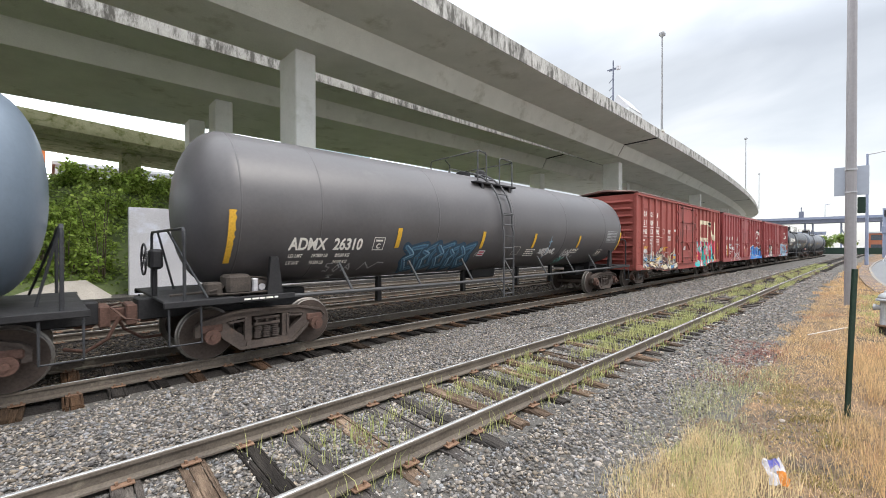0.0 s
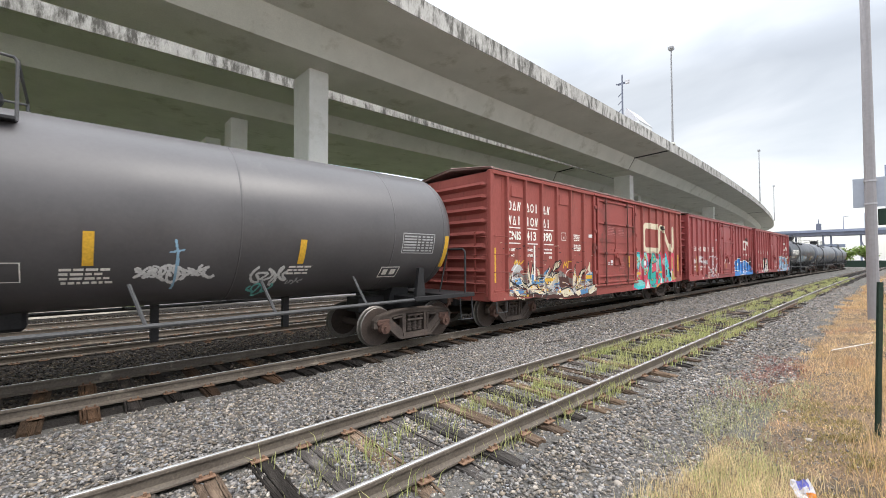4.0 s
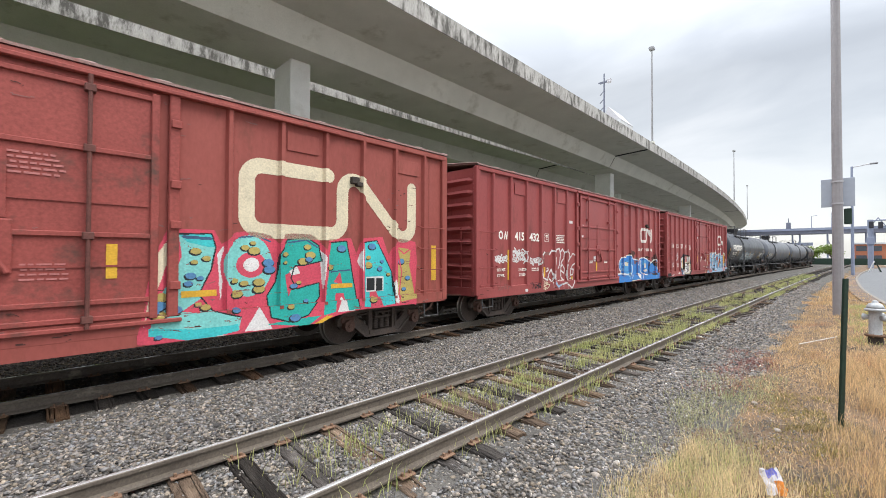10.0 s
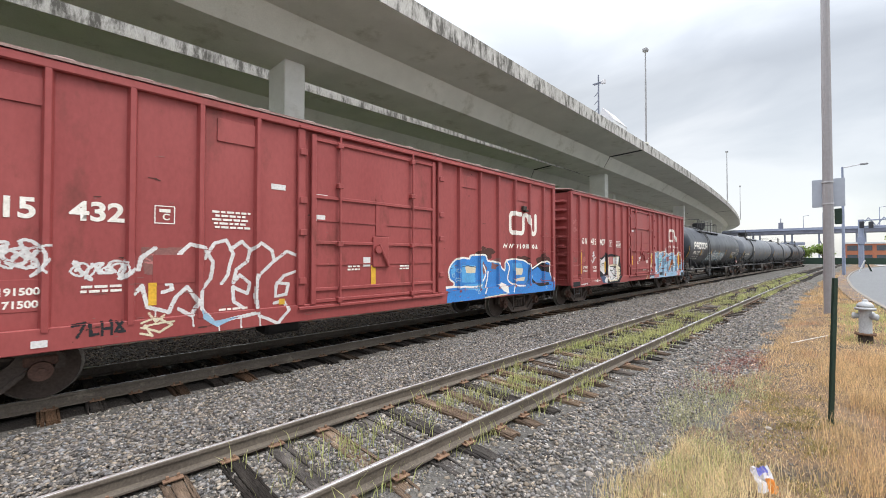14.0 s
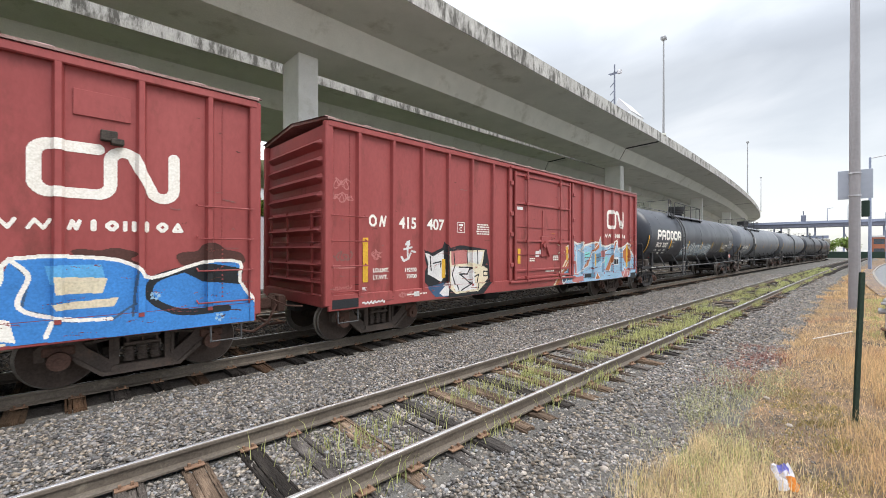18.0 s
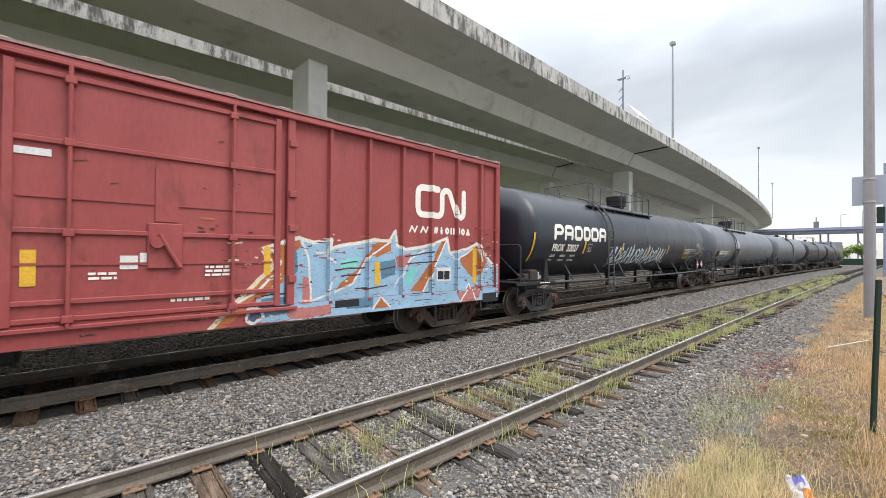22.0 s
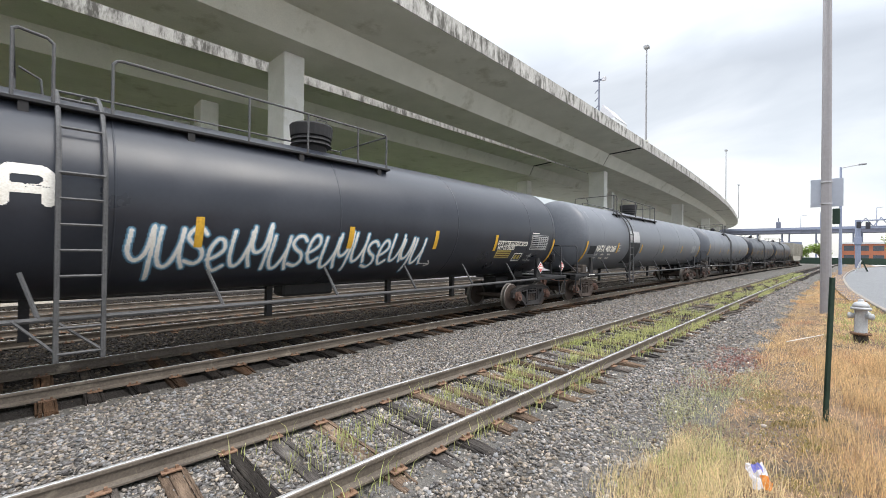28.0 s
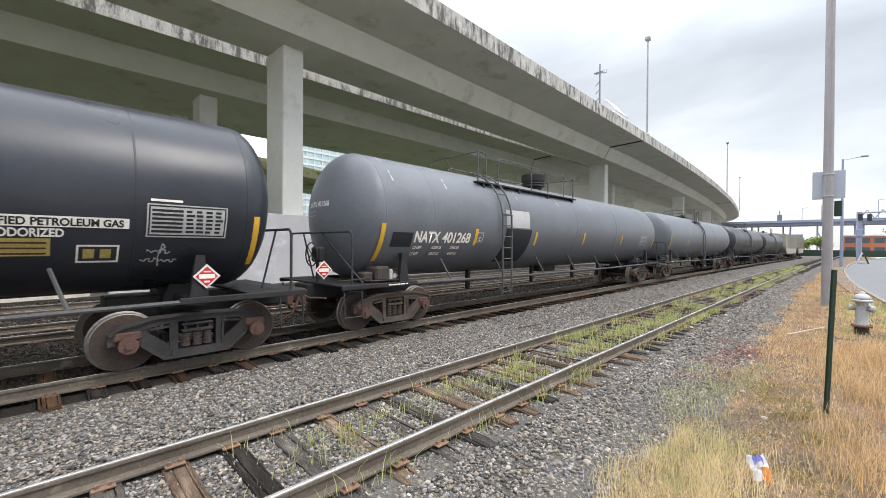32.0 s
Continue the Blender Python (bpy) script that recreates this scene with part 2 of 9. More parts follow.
M["white"] = surf("white", (0.70, 0.68, 0.62), (0.82, 0.81, 0.77), 0.7, 3, 0.05, fine=30, stain=(0.5, 0.4, 0.34), stain_scale=3, stain_at=0.62)
M["yellow"] = surf("yellow", (0.80, 0.42, 0.02), (0.88, 0.52, 0.04), 0.5, 3, 0.03, fine=30)
M["galv"] = surf("galv", (0.42, 0.41, 0.43), (0.52, 0.51, 0.53), 0.6, 1.5, 0.1, 0.4, fine=30)
M["green_paint"] = surf("green_paint", (0.014, 0.032, 0.023), (0.030, 0.053, 0.038), 0.6, 3, 0.1, fine=30)
M["hydrant"] = surf("hydrant", (0.33, 0.34, 0.35), (0.46, 0.47, 0.48), 0.55, 6, 0.2, 0.3, fine=40, stain=(0.25, 0.14, 0.08), stain_scale=6, stain_at=0.62)
M["brick"] = surf("brick", (0.32, 0.11, 0.06), (0.42, 0.17, 0.10), 0.9, 0.6, 0.2, fine=8)
M["bridge"] = surf("bridge", (0.12, 0.13, 0.17), (0.18, 0.19, 0.24), 0.8, 0.6, 0.1, fine=8)
M["glass"] = surf("glass", (0.25, 0.40, 0.42), (0.45, 0.58, 0.60), 0.15, 0.4, 0.0, fine=4)


def translucent(m, share):
    """Let light through thin leaves and blades."""
    nt = m.node_tree
    bs, out = nt.nodes["Principled BSDF"], nt.nodes["Material Output"]
    tr, mx = nt.nodes.new("ShaderNodeBsdfTranslucent"), nt.nodes.new("ShaderNodeMixShader")
    nt.links.new(bs.inputs["Base Color"].links[0].from_socket, tr.inputs["Color"])
    mx.inputs[0].default_value = share
    nt.links.new(bs.outputs[0], mx.inputs[1])
    nt.links.new(tr.outputs[0], mx.inputs[2])
    nt.links.new(mx.outputs[0], out.inputs["Surface"])


for k, v in (("leaf", 0.45), ("leaf_far", 0.45), ("straw", 0.35), ("straw_pale", 0.35), ("grass", 0.4)):
    translucent(M[k], v)

# ---- shared builders ----


def mesh_ob(name, bm, material, parent=None, smooth=False):
    me = bpy.data.meshes.new(name)
    bm.to_mesh(me)
    bm.free()
    for m in material if isinstance(material, (list, tuple)) else [material]:
        me.materials.append(m)
    if smooth:
        for p in me.polygons:
            p.use_smooth = True
    ob = new(name, me)
    if parent:
        ob.parent = parent
    return ob


def part(name, bm, material, parent, label="", smooth=False):
    ob = mesh_ob(name, bm, material, parent, smooth)
    if label:
        ob["label"] = label
    return ob


def thing(name, m=None, label="", category="", group="", kind=""):
    ob = new(name)
    ob.empty_display_size = 0.3
    if m is not None:
        ob.matrix_basis = m
    return tagged(ob, label, category, group, kind)


def box(bm, x0, x1, y0, y1, z0, z1, bevel=0.0, m=None, mat=0):
    """A box, its edges cut back by bevel."""
    c = bevel
    vs, put = {}, (lambda p: bm.verts.new(m @ Vector(p) if m is not None else p))
    if not c:
        v = [put((x, y, z)) for x in (x0, x1) for y in (y0, y1) for z in (z0, z1)]
        fs = [(0, 1, 3, 2), (4, 6, 7, 5), (0, 4, 5, 1), (2, 3, 7, 6), (0, 2, 6, 4), (1, 5, 7, 3)]
        for f in fs:
            bm.faces.new([v[i] for i in f]).material_index = mat
        return v
    lim = ((x0, x1), (y0, y1), (z0, z1))
    sg = (-1, 1)
    for i in (0, 1):
        for j in (0, 1):
            for k in (0, 1):
                p = (lim[0][i], lim[1][j], lim[2][k])
                for ax in range(3):
                    q = [p[n] - (c * sg[(i, j, k)[n]] if n != ax else 0) for n in range(3)]
                    vs[(i, j, k, ax)] = put(q)
    for ax in range(3):
        a1, a2 = (ax + 1) % 3, (ax + 2) % 3
        for e in (0, 1):
            idx = []
            for p1, p2 in ((0, 0), (1, 0), (1, 1), (0, 1)):
                key = [0, 0, 0]
                key[ax], key[a1], key[a2] = e, p1, p2
                idx.append(vs[(*key, ax)])
            bm.faces.new(idx if e else idx[::-1]).material_index = mat
        for p1 in (0, 1):
            for p2 in (0, 1):
                k0, k1 = [0, 0, 0], [0, 0, 0]
                k0[a1] = k1[a1] = p1
                k0[a2] = k1[a2] = p2
                k1[ax] = 1
                q = [vs[(*k0, a1)], vs[(*k1, a1)], vs[(*k1, a2)], vs[(*k0, a2)]]
                bm.faces.new(q if p1 == p2 else q[::-1]).material_index = mat
    for i in (0, 1):
        for j in (0, 1):
            for k in (0, 1):
                q = [vs[(i, j, k, 0)], vs[(i, j, k, 1)], vs[(i, j, k, 2)]]
                bm.faces.new(q if (i + j + k) % 2 else q[::-1]).material_index = mat
    return list(vs.values())


def tube(bm, p, q, r, seg=8, r2=None, caps=True, mat=0):
    p, q = Vector(p), Vector(q)
    rot = (q - p).to_track_quat("Z", "Y").to_matrix()
    rings = []
    for c, rad in ((p, r), (q, r if r2 is None else r2)):
        rings.append([bm.verts.new(c + rot @ Vector((rad * math.cos(2 * math.pi * i / seg), rad * math.sin(2 * math.pi * i / seg), 0))) for i in range(seg)])
    a, b = rings
    for i in range(seg):
        bm.faces.new((a[i], a[(i + 1) % seg], b[(i + 1) % seg], b[i])).material_index = mat
    if caps:
        bm.faces.new(a[::-1]).material_index = mat
        bm.faces.new(b).material_index = mat
    return a + b


def pipe(bm, pts, r, seg=6):
    """One bent pipe along points."""
    pts = [Vector(p) for p in pts]
    rings, n = [], len(pts)
    for i, p in enumerate(pts):
        d = (pts[min(n - 1, i + 1)] - p).normalized() + (p - pts[max(0, i - 1)]).normalized()
        d = d.normalized() if d.length > 1e-6 else Vector((0, 0, 1))
        if i == 0:
            u = d.orthogonal().normalized()
        else:
            u = (u - d * u.dot(d)).normalized()
        v = d.cross(u)
        rings.append([bm.verts.new(p + (u * math.cos(2 * math.pi * k / seg) + v * math.sin(2 * math.pi * k / seg)) * r) for k in range(seg)])
    for a, b in zip(rings, rings[1:]):
        for k in range(seg):
            bm.faces.new((a[k], a[(k + 1) % seg], b[(k + 1) % seg], b[k]))
    bm.faces.new(rings[0][::-1])
    bm.faces.new(rings[-1])


def hat(bm, x, w, y0, y1, z0, z1):
    """A pressed side post, narrower outside."""
    k = 0.25 * w
    c = [(x - w / 2, y0), (x - w / 2 + k, y1), (x + w / 2 - k, y1), (x + w / 2, y0)]
    lo, hi = [bm.verts.new((a, b, z0)) for a, b in c], [bm.verts.new((a, b, z1)) for a, b in c]
    for i in range(3):
        bm.faces.new((lo[i], hi[i], hi[i + 1], lo[i + 1]))
    bm.faces.new(lo)
    bm.faces.new(hi[::-1])


def plate_poly(bm, pts, y0, y1):
    """A flat plate of outline (x, z), from y0 to y1."""
    a, b = [bm.verts.new((x, y0, z)) for x, z in pts], [bm.verts.new((x, y1, z)) for x, z in pts]
    n = len(pts)
    bm.faces.new(a)
    bm.faces.new(b[::-1])
    for i in range(n):
        bm.faces.new((a[i], b[i], b[(i + 1) % n], a[(i + 1) % n]))


SHARED = {}


def shared(key, make, materials, smooth=False):
    """A mesh that is built once and used by alike pieces."""
    if key not in SHARED:
        b = bmesh.new()
        make(b)
        bmesh.ops.recalc_face_normals(b, faces=b.faces[:])
        me = bpy.data.meshes.new(key)
        b.to_mesh(me)
        b.free()
        for m in materials:
            me.materials.append(m)
        if smooth:
            for p in me.polygons:
                p.use_smooth = True
        SHARED[key] = me
    return SHARED[key]


def piece(name, me, parent, m=None, label=""):
    ob = new(name, me)
    ob.parent = parent
    if m is not None:
        ob.matrix_basis = m
    if label:
        ob["label"] = label
    return ob


def lathe(bm, prof, seg=24, axis="Z", mat=0):
    """Turn (radius, height) pairs round an axis."""
    rings = []
    for rad, hgt in prof:
        ring = []
        for i in range(seg):
            a = 2 * math.pi * i / seg
            c = (rad * math.cos(a), rad * math.sin(a), hgt)
            if axis == "Y":
                c = (c[0], c[2], c[1])
            elif axis == "X":
                c = (c[2], c[0], c[1])
            ring.append(bm.verts.new(c))
        rings.append(ring)
    for r0, r1 in zip(rings, rings[1:]):
        for i in range(seg):
            f = bm.faces.new((r0[i], r0[(i + 1) % seg], r1[(i + 1) % seg], r1[i]))
            f.material_index = mat
    for ring in (rings[0], rings[-1]):
        bm.faces.new(ring)
    bmesh.ops.recalc_face_normals(bm, faces=bm.faces[:])


def sweep(bm, line, prof, closed=True, mat=0):
    """Sweep a profile of (offset to the left, height) along points with headings (x, y, z, heading)."""
    rings = [[bm.verts.new((x - d * math.sin(h), y + d * math.cos(h), z + k)) for d, k in prof] for x, y, z, h in line]
    n = len(prof)
    for a, b in zip(rings, rings[1:]):
        for i in range(n if closed else n - 1):
            f = bm.faces.new((a[i], b[i], b[(i + 1) % n], a[(i + 1) % n]))
            f.material_index = mat
    if closed:
        bm.faces.new(rings[0])
        bm.faces.new(rings[-1])
    bmesh.ops.recalc_face_normals(bm, faces=bm.faces[:])


def raw_mesh(name, verts, faces, material, parent=None):
    """A mesh from numpy arrays of verts (n, 3) and equal-sided faces (m, k)."""
    me = bpy.data.meshes.new(name)
    k = faces.shape[1]
    me.vertices.add(len(verts))
    me.vertices.foreach_set("co", verts.astype(np.float32).ravel())
    me.loops.add(faces.size)
    me.loops.foreach_set("vertex_index", faces.astype(np.int32).ravel())
    me.polygons.add(len(faces))
    me.polygons.foreach_set("loop_start", np.arange(0, faces.size, k, dtype=np.int32))
    me.update(calc_edges=True)
    me.materials.append(material)
    ob = new(name, me)
    if parent:
        ob.parent = parent
    return ob


class Line:
    """A line in plan: start point, and pieces of (length, curvature, left positive)."""

    def __init__(self, x, y, heading, pieces, back=80.0, step=0.5):
        pts, h, s = [], heading, 0.0
        px, py = x, y
        for length, k in pieces:
            for _ in range(int(length / step)):
                pts.append((s, px, py, h))
                h += k * step
                px += step * math.cos(h - k * step / 2)
                py += step * math.sin(h - k * step / 2)
                s += step
        pts.append((s, px, py, h))
        k0 = pieces[0][1]
        px, py, h, s = x, y, heading, 0.0
        pre = []
        for _ in range(int(back / step)):
            h -= k0 * step
            px -= step * math.cos(h + k0 * step / 2)
            py -= step * math.sin(h + k0 * step / 2)
            s -= step
            pre.append((s, px, py, h))
        self.t = np.array(pre[::-1] + pts)

    def at(self, s):
        return tuple(float(np.interp(s, self.t[:, 0], self.t[:, i])) for i in (1, 2, 3))

    def stations(self, s0, s1, step, z=0.0):
        n = max(1, int(round((s1 - s0) / step)))
        out = []
        for i in range(n + 1):
            x, y, h = self.at(s0 + (s1 - s0) * i / n)
            out.append((x, y, z, h))
        return out


MAIN = Line(0, 8.65, 0.0, [(100, -5.38e-4), (14, 2e-3), (170, 1 / 130)])
SIDING = Line(0, 3.90, -0.0155, [(70, -3.2e-4), (120, -2e-4)])
THIRD = Line(0, 13.05, 0.0, [(100, -5.0e-4), (14, 2e-3), (170, 1 / 135)])
FOURTH = Line(0, 17.2, 0.0, [(100, -4.0e-4), (170, 1 / 200)])
SPEED = [(0, 2.82), (2, 2.79), (3.5, 2.75), (5.5, 2.76), (8, 2.74), (10, 2.72), (12, 2.70), (14, 2.68), (17, 2.62), (20, 2.61), (22, 2.56), (24, 2.52), (25.5, 2.48), (27, 2.48), (28, 2.52), (29, 2.60), (30, 2.65), (32, 2.66)]
_t = np.arange(0, 32.51, 0.01)
_v = np.interp(_t, [a for a, b in SPEED], [b for a, b in SPEED])
_s = np.concatenate([[0], np.cumsum((_v[1:] + _v[:-1]) / 2 * 0.01)])


def gone(t):
    """Metres that the train has rolled by t seconds."""
    return float(np.interp(t, _t, _s))


def car_pose(u0, u1, t):
    """Pose of a car whose truck centres stand at u0 and u1 along the main line at the start."""
    a, b = MAIN.at(u0 - gone(t)), MAIN.at(u1 - gone(t))
    return pose((a[0] + b[0]) / 2, (a[1] + b[1]) / 2, 0, 0, 0, math.degrees(math.atan2(b[1] - a[1], b[0] - a[0])))


ROLLING = []      # (object, function of time giving its pose, step)

# ---- ground ----


KERB = [(8.0, -4.4), (12.0, -3.0), (16.0, -2.1), (22.0, -1.62), (27.0, -1.38), (35.0, -1.05), (52.0, -1.15), (70.0, -1.95), (98.0, -3.95), (127.0, -9.0), (150.0, -16.0)]


def ground_z(x, y):
    """Ballast near the ties' tops, a shallow dip beside the siding, then the dry verge."""
    d = y - (SIDING.at(min(max(x, -60), 180))[1] - 1.45)
    z = -0.200
    if d < 0:
        z = -0.200 - 0.05 * min(1.0, -d / 0.8) + 0.16 * min(1.0, max(0.0, (-d - 0.8) / 1.4))
    if abs(y - SIDING.at(min(max(x, -60), 180))[1]) < 1.2:
        z -= 0.026
    if abs(y - MAIN.at(min(max(x, -60), 180))[1]) < 1.55:
        z -= 0.035
    z += 0.025 * noise.noise(Vector((x * 0.6, y * 0.6, 0)))
    if 8.0 < x < 160.0 and y < np.interp(x, [a for a, b in KERB], [b for a, b in KERB]) + 0.1:
        z = min(z, -0.30)
    return z


def ground():
    g = bmesh.new()
    xs = [-400, -100, -40] + [-20 + 0.5 * i for i in range(140)] + [52 + 2 * i for i in range(20)] + [95, 120, 160, 220, 400, 900, 2500]
    ys = [-900, -200, -60, -20] + [-8 + 0.5 * i for i in range(70)] + [30, 40, 60, 100, 300, 1500]
    rows = []
    for y in ys:
        row = []
        for x in xs:
            z = ground_z(x, y)
            row.append(g.verts.new((x, y, z)))
        rows.append(row)
    for a, b in zip(rows, rows[1:]):
        for i in range(len(xs) - 1):
            f = g.faces.new((a[i], a[i + 1], b[i + 1], b[i]))
            cx, cy = f.calc_center_median()[:2]
            sy = SIDING.at(min(max(cx, -60), 180))[1]
            f.material_index = 1 if cy < sy - 2.55 else 0
            my = MAIN.at(min(max(cx, -60), 180))[1]
            # from the main line back, shade is carried by the darker ground colour
            if -40 < cx < 180 and my - 1.2 < cy < 21.5:
                f.material_index = 2
            # outlying ground made pale as a reflector for the soffits
            if cy > 30 or cy < -12 or cx < -100 or cx > 220:
                f.material_index = 3
    ob = mesh_ob("ground", g, [M["ballast"], M["soil"], M["ballast_oily_shaded"], M["bounce_ground"]])
    tagged(ob, "grey crushed stone ballast and dry bare soil", "ground", kind="structure")


RAIL = [(-0.075, -0.17), (0.075, -0.17), (0.075, -0.15), (0.012, -0.13), (0.012, -0.045), (0.036, -0.035), (0.036, -0.006), (0.028, 0.0), (-0.028, 0.0), (-0.036, -0.006), (-0.036, -0.035), (-0.012, -0.045), (-0.012, -0.13), (-0.075, -0.15)]
_tie_meshes = []


def tie_mesh(k, oily_shaded=False):
    if not _tie_meshes:
        rnd = random.Random(4)
        for _ in range(5):
            b = bmesh.new()
            # a weathered timber: split lengthwise into strands that have worn unevenly
            cuts = [-0.115] + sorted(rnd.uniform(-0.085, 0.085) for _ in range(3)) + [0.115]
            for xa, xb in zip(cuts, cuts[1:]):
                y0, y1, drop = -1.22 + rnd.uniform(0, 0.07), 1.22 - rnd.uniform(0, 0.07), rnd.uniform(0, 0.018)
                ys = [y0, -0.95, -0.5, 0.0, 0.5, 0.95, y1]
                rows = []
                for y in ys:
                    top = -0.165 - drop - rnd.uniform(0, 0.012) - (rnd.uniform(0, 0.03) if abs(y) > 1.1 else 0)
                    q = rnd.uniform(-0.006, 0.006)
                    rows.append([b.verts.new(p) for p in ((xa + 0.002 + q, y, -0.36), (xb - 0.002 + q, y, -0.36), (xb - 0.003 + q, y, top - 0.008), (xb - 0.012 + q, y, top), (xa + 0.012 + q, y, top), (xa + 0.003 + q, y, top - 0.008))])
                for r0, r1 in zip(rows, rows[1:]):
                    for i in range(6):
                        b.faces.new((r0[i], r0[(i + 1) % 6], r1[(i + 1) % 6], r1[i]))
                b.faces.new(rows[0][::-1])
                b.faces.new(rows[-1])
            me = bpy.data.meshes.new("tie")
            b.to_mesh(me)
            b.free()
            me.materials.append(M["tie"])
            _tie_meshes.append(me)
        # darker copies: oil, plus shade put into the colour
        for me in _tie_meshes[:5]:
            dark = me.copy()
            dark.materials[0] = M["tie_oily_shaded"]
            _tie_meshes.append(dark)
    return _tie_meshes[k % 5 + (5 if oily_shaded else 0)]


def track(label, line, s0, s1, near0, near1, seed, oily_shaded=True, spacing=0.52):
    top = thing("railway_track", label=label, category="railway track", group="railway tracks", kind="structure")
    for side in (-0.7525, 0.7525):
        b = bmesh.new()
        sweep(b, line.stations(s0, s1, 2.0), [(d + side, k) for d, k in RAIL])
        part("rail", b, M["rail"], top, "rust-brown steel rail")
        b = bmesh.new()
        sweep(b, line.stations(s0, s1, 2.0, 0.002), [(side - 0.030, -0.012), (side + 0.030, -0.012), (side + 0.030, -0.006), (side + 0.022, -0.001), (side + 0.010, 0.0015), (side, 0.002), (side - 0.010, 0.0015), (side - 0.022, -0.001), (side - 0.030, -0.006)])
        part("running_surface", b, M["rail_head"], top, "polished bright head of the rail", True)
    rnd = random.Random(seed)
    n, far, plates = int((s1 - s0) / spacing), bmesh.new(), bmesh.new()
    for i in range(n):
        s = s0 + i * spacing + rnd.uniform(-0.05, 0.05)
        x, y, h = line.at(s)
        m = pose(x, y, rnd.uniform(-0.012, 0.008), 0, rnd.uniform(-1.5, 1.5), math.degrees(h) + rnd.uniform(-2.5, 2.5)) @ Matrix.Translation((0, rnd.uniform(-0.1, 0.1), 0))
        if near0 < s < near1:
            ob = new("tie", tie_mesh(rnd.randrange(5), oily_shaded))
            ob.parent = top
            ob.matrix_basis = m @ Matrix.Diagonal((1, 1.08 if oily_shaded else 1.0, 1, 1))
            for side in (-0.7525, 0.7525):
                box(plates, -0.085, 0.085, side - 0.15, side + 0.15, -0.166, -0.155, 0, pose(x, y, 0, 0, 0, math.degrees(h)))
                for dy in (-0.1, 0.1):
                    for dx in (-0.045, 0.045):
                        box(plates, dx - 0.012, dx + 0.012, side + dy - 0.014, side + dy + 0.014, -0.155, -0.125, 0, pose(x, y, 0, 0, 0, math.degrees(h)))
        else:
            box(far, -0.115, 0.115, -1.3, 1.3, -0.36, -0.165, 0, m)
    part("far_ties", far, M["tie_oily_shaded"] if oily_shaded else M["tie"], top)["kind"] = "stuff"
    if len(plates.verts):
        part("tie_plates", plates, M["rust"], top, "rusty tie plates and spikes")["kind"] = "stuff"
    else:
        plates.free()


def viaduct(label, line, prof_girder, s_joints, cols, col_size, parapet=True, depth=13.0):
    top = thing("viaduct", label=label, category="viaduct", group="elevated roads")
    gz = min(k for d, k in prof_girder)
    for a, b in zip(s_joints, s_joints[1:]):
        m = bmesh.new()
        sweep(m, line.stations(a + 0.10, b - 0.10, 4.0), prof_girder)
        part("span", m, M["concrete"], top, "plain grey concrete box girder")
        for off, sgn in ((0.0, 1), (depth, -1)):
            m = bmesh.new()
            sweep(m, line.stations(a + 0.03, b - 0.03, 4.0), [(off - 0.04 * sgn, 14.93), (off - 0.04 * sgn, 16.05), (off + 0.24 * sgn, 16.05), (off + 0.42 * sgn, 15.2), (off + 0.42 * sgn, 15.12), (off + 0.1 * sgn, 14.93)])
            part("parapet", m, M["parapet"], top, "weathered concrete parapet with black runoff streaks")
    # dark open joints between the spans
    mid_d, mid_k = sum(d for d, k in prof_girder) / len(prof_girder), sum(k for d, k in prof_girder) / len(prof_girder)
    for s in s_joints[1:-1]:
        m = bmesh.new()
        sweep(m, line.stations(s - 0.3, s + 0.3, 0.3), [(mid_d + (d - mid_d) * 0.985, mid_k + (k - mid_k) * 0.96) for d, k in prof_girder])
        part("joint", m, M["joint"], top, "dark expansion joint")
    for s, d in cols:
        x, y, h = line.at(s)
        m = bmesh.new()
        box(m, -col_size[0] / 2, col_size[0] / 2, -col_size[1] / 2, col_size[1] / 2, -0.6, gz, 0.05)
        c = part("column", m, M["column"], top, "pale smooth concrete column")
        c.matrix_basis = pose(x - d * math.sin(h), y + d * math.cos(h), 0, 0, 0, math.degrees(h))
    return top


GIRDER_A = [(0.0, 14.92), (3.9, 14.75), (4.7, 13.4), (8.4, 13.4), (9.2, 14.75), (11.5, 14.92), (11.5, 15.15), (0.0, 15.15)]
GIRDER_B = [(0.0, 14.92), (2.9, 14.75), (3.6, 13.4), (14.6, 13.4), (15.4, 14.75), (18.0, 14.92), (18.0, 15.15), (0.0, 15.15)]
EDGE_A = Line(0, 16.4, 0.0, [(45, 0.0), (150, 8e-4), (160, 1 / 260)])
EDGE_B = Line(0, 30.1, -0.030, [(45, 0.0), (150, 1.0e-3), (160, 1 / 260)])
ground()
track("siding with weathered ties, green weeds between rusty rails", SIDING, -12, 160, -6, 45, 11, False)
track("main line track with shiny rails, ties darkened by oil and by shade in their colour", MAIN, -45, 240, -8, 40, 12)
track("second main line track behind the train, shiny rails", THIRD, -45, 240, -10, 14, 13)
track("back track beside the retaining wall", FOURTH, -45, 200, -10, 10, 14)
viaduct("grey concrete elevated highway with stained parapets beside the tracks", EDGE_A, GIRDER_A, [-60, -35, 52.3, 140, 210, 300], [(-34, 7.3), (10.97, 7.3), (56.3, 7.0), (104, 7.0), (150, 7.0), (195, 7.0)], (1.25, 2.2), depth=11.5)
viaduct("grey concrete elevated highway behind the first, wider deck", EDGE_B, GIRDER_B, [-60, -32, 52.3, 140, 210, 300], [(-33, 5.9), (9.9, 5.9), (9.5, 13.0), (56.0, 7.0), (76, 1.5), (104, 7.0)], (1.25, 2.0), depth=18.0)


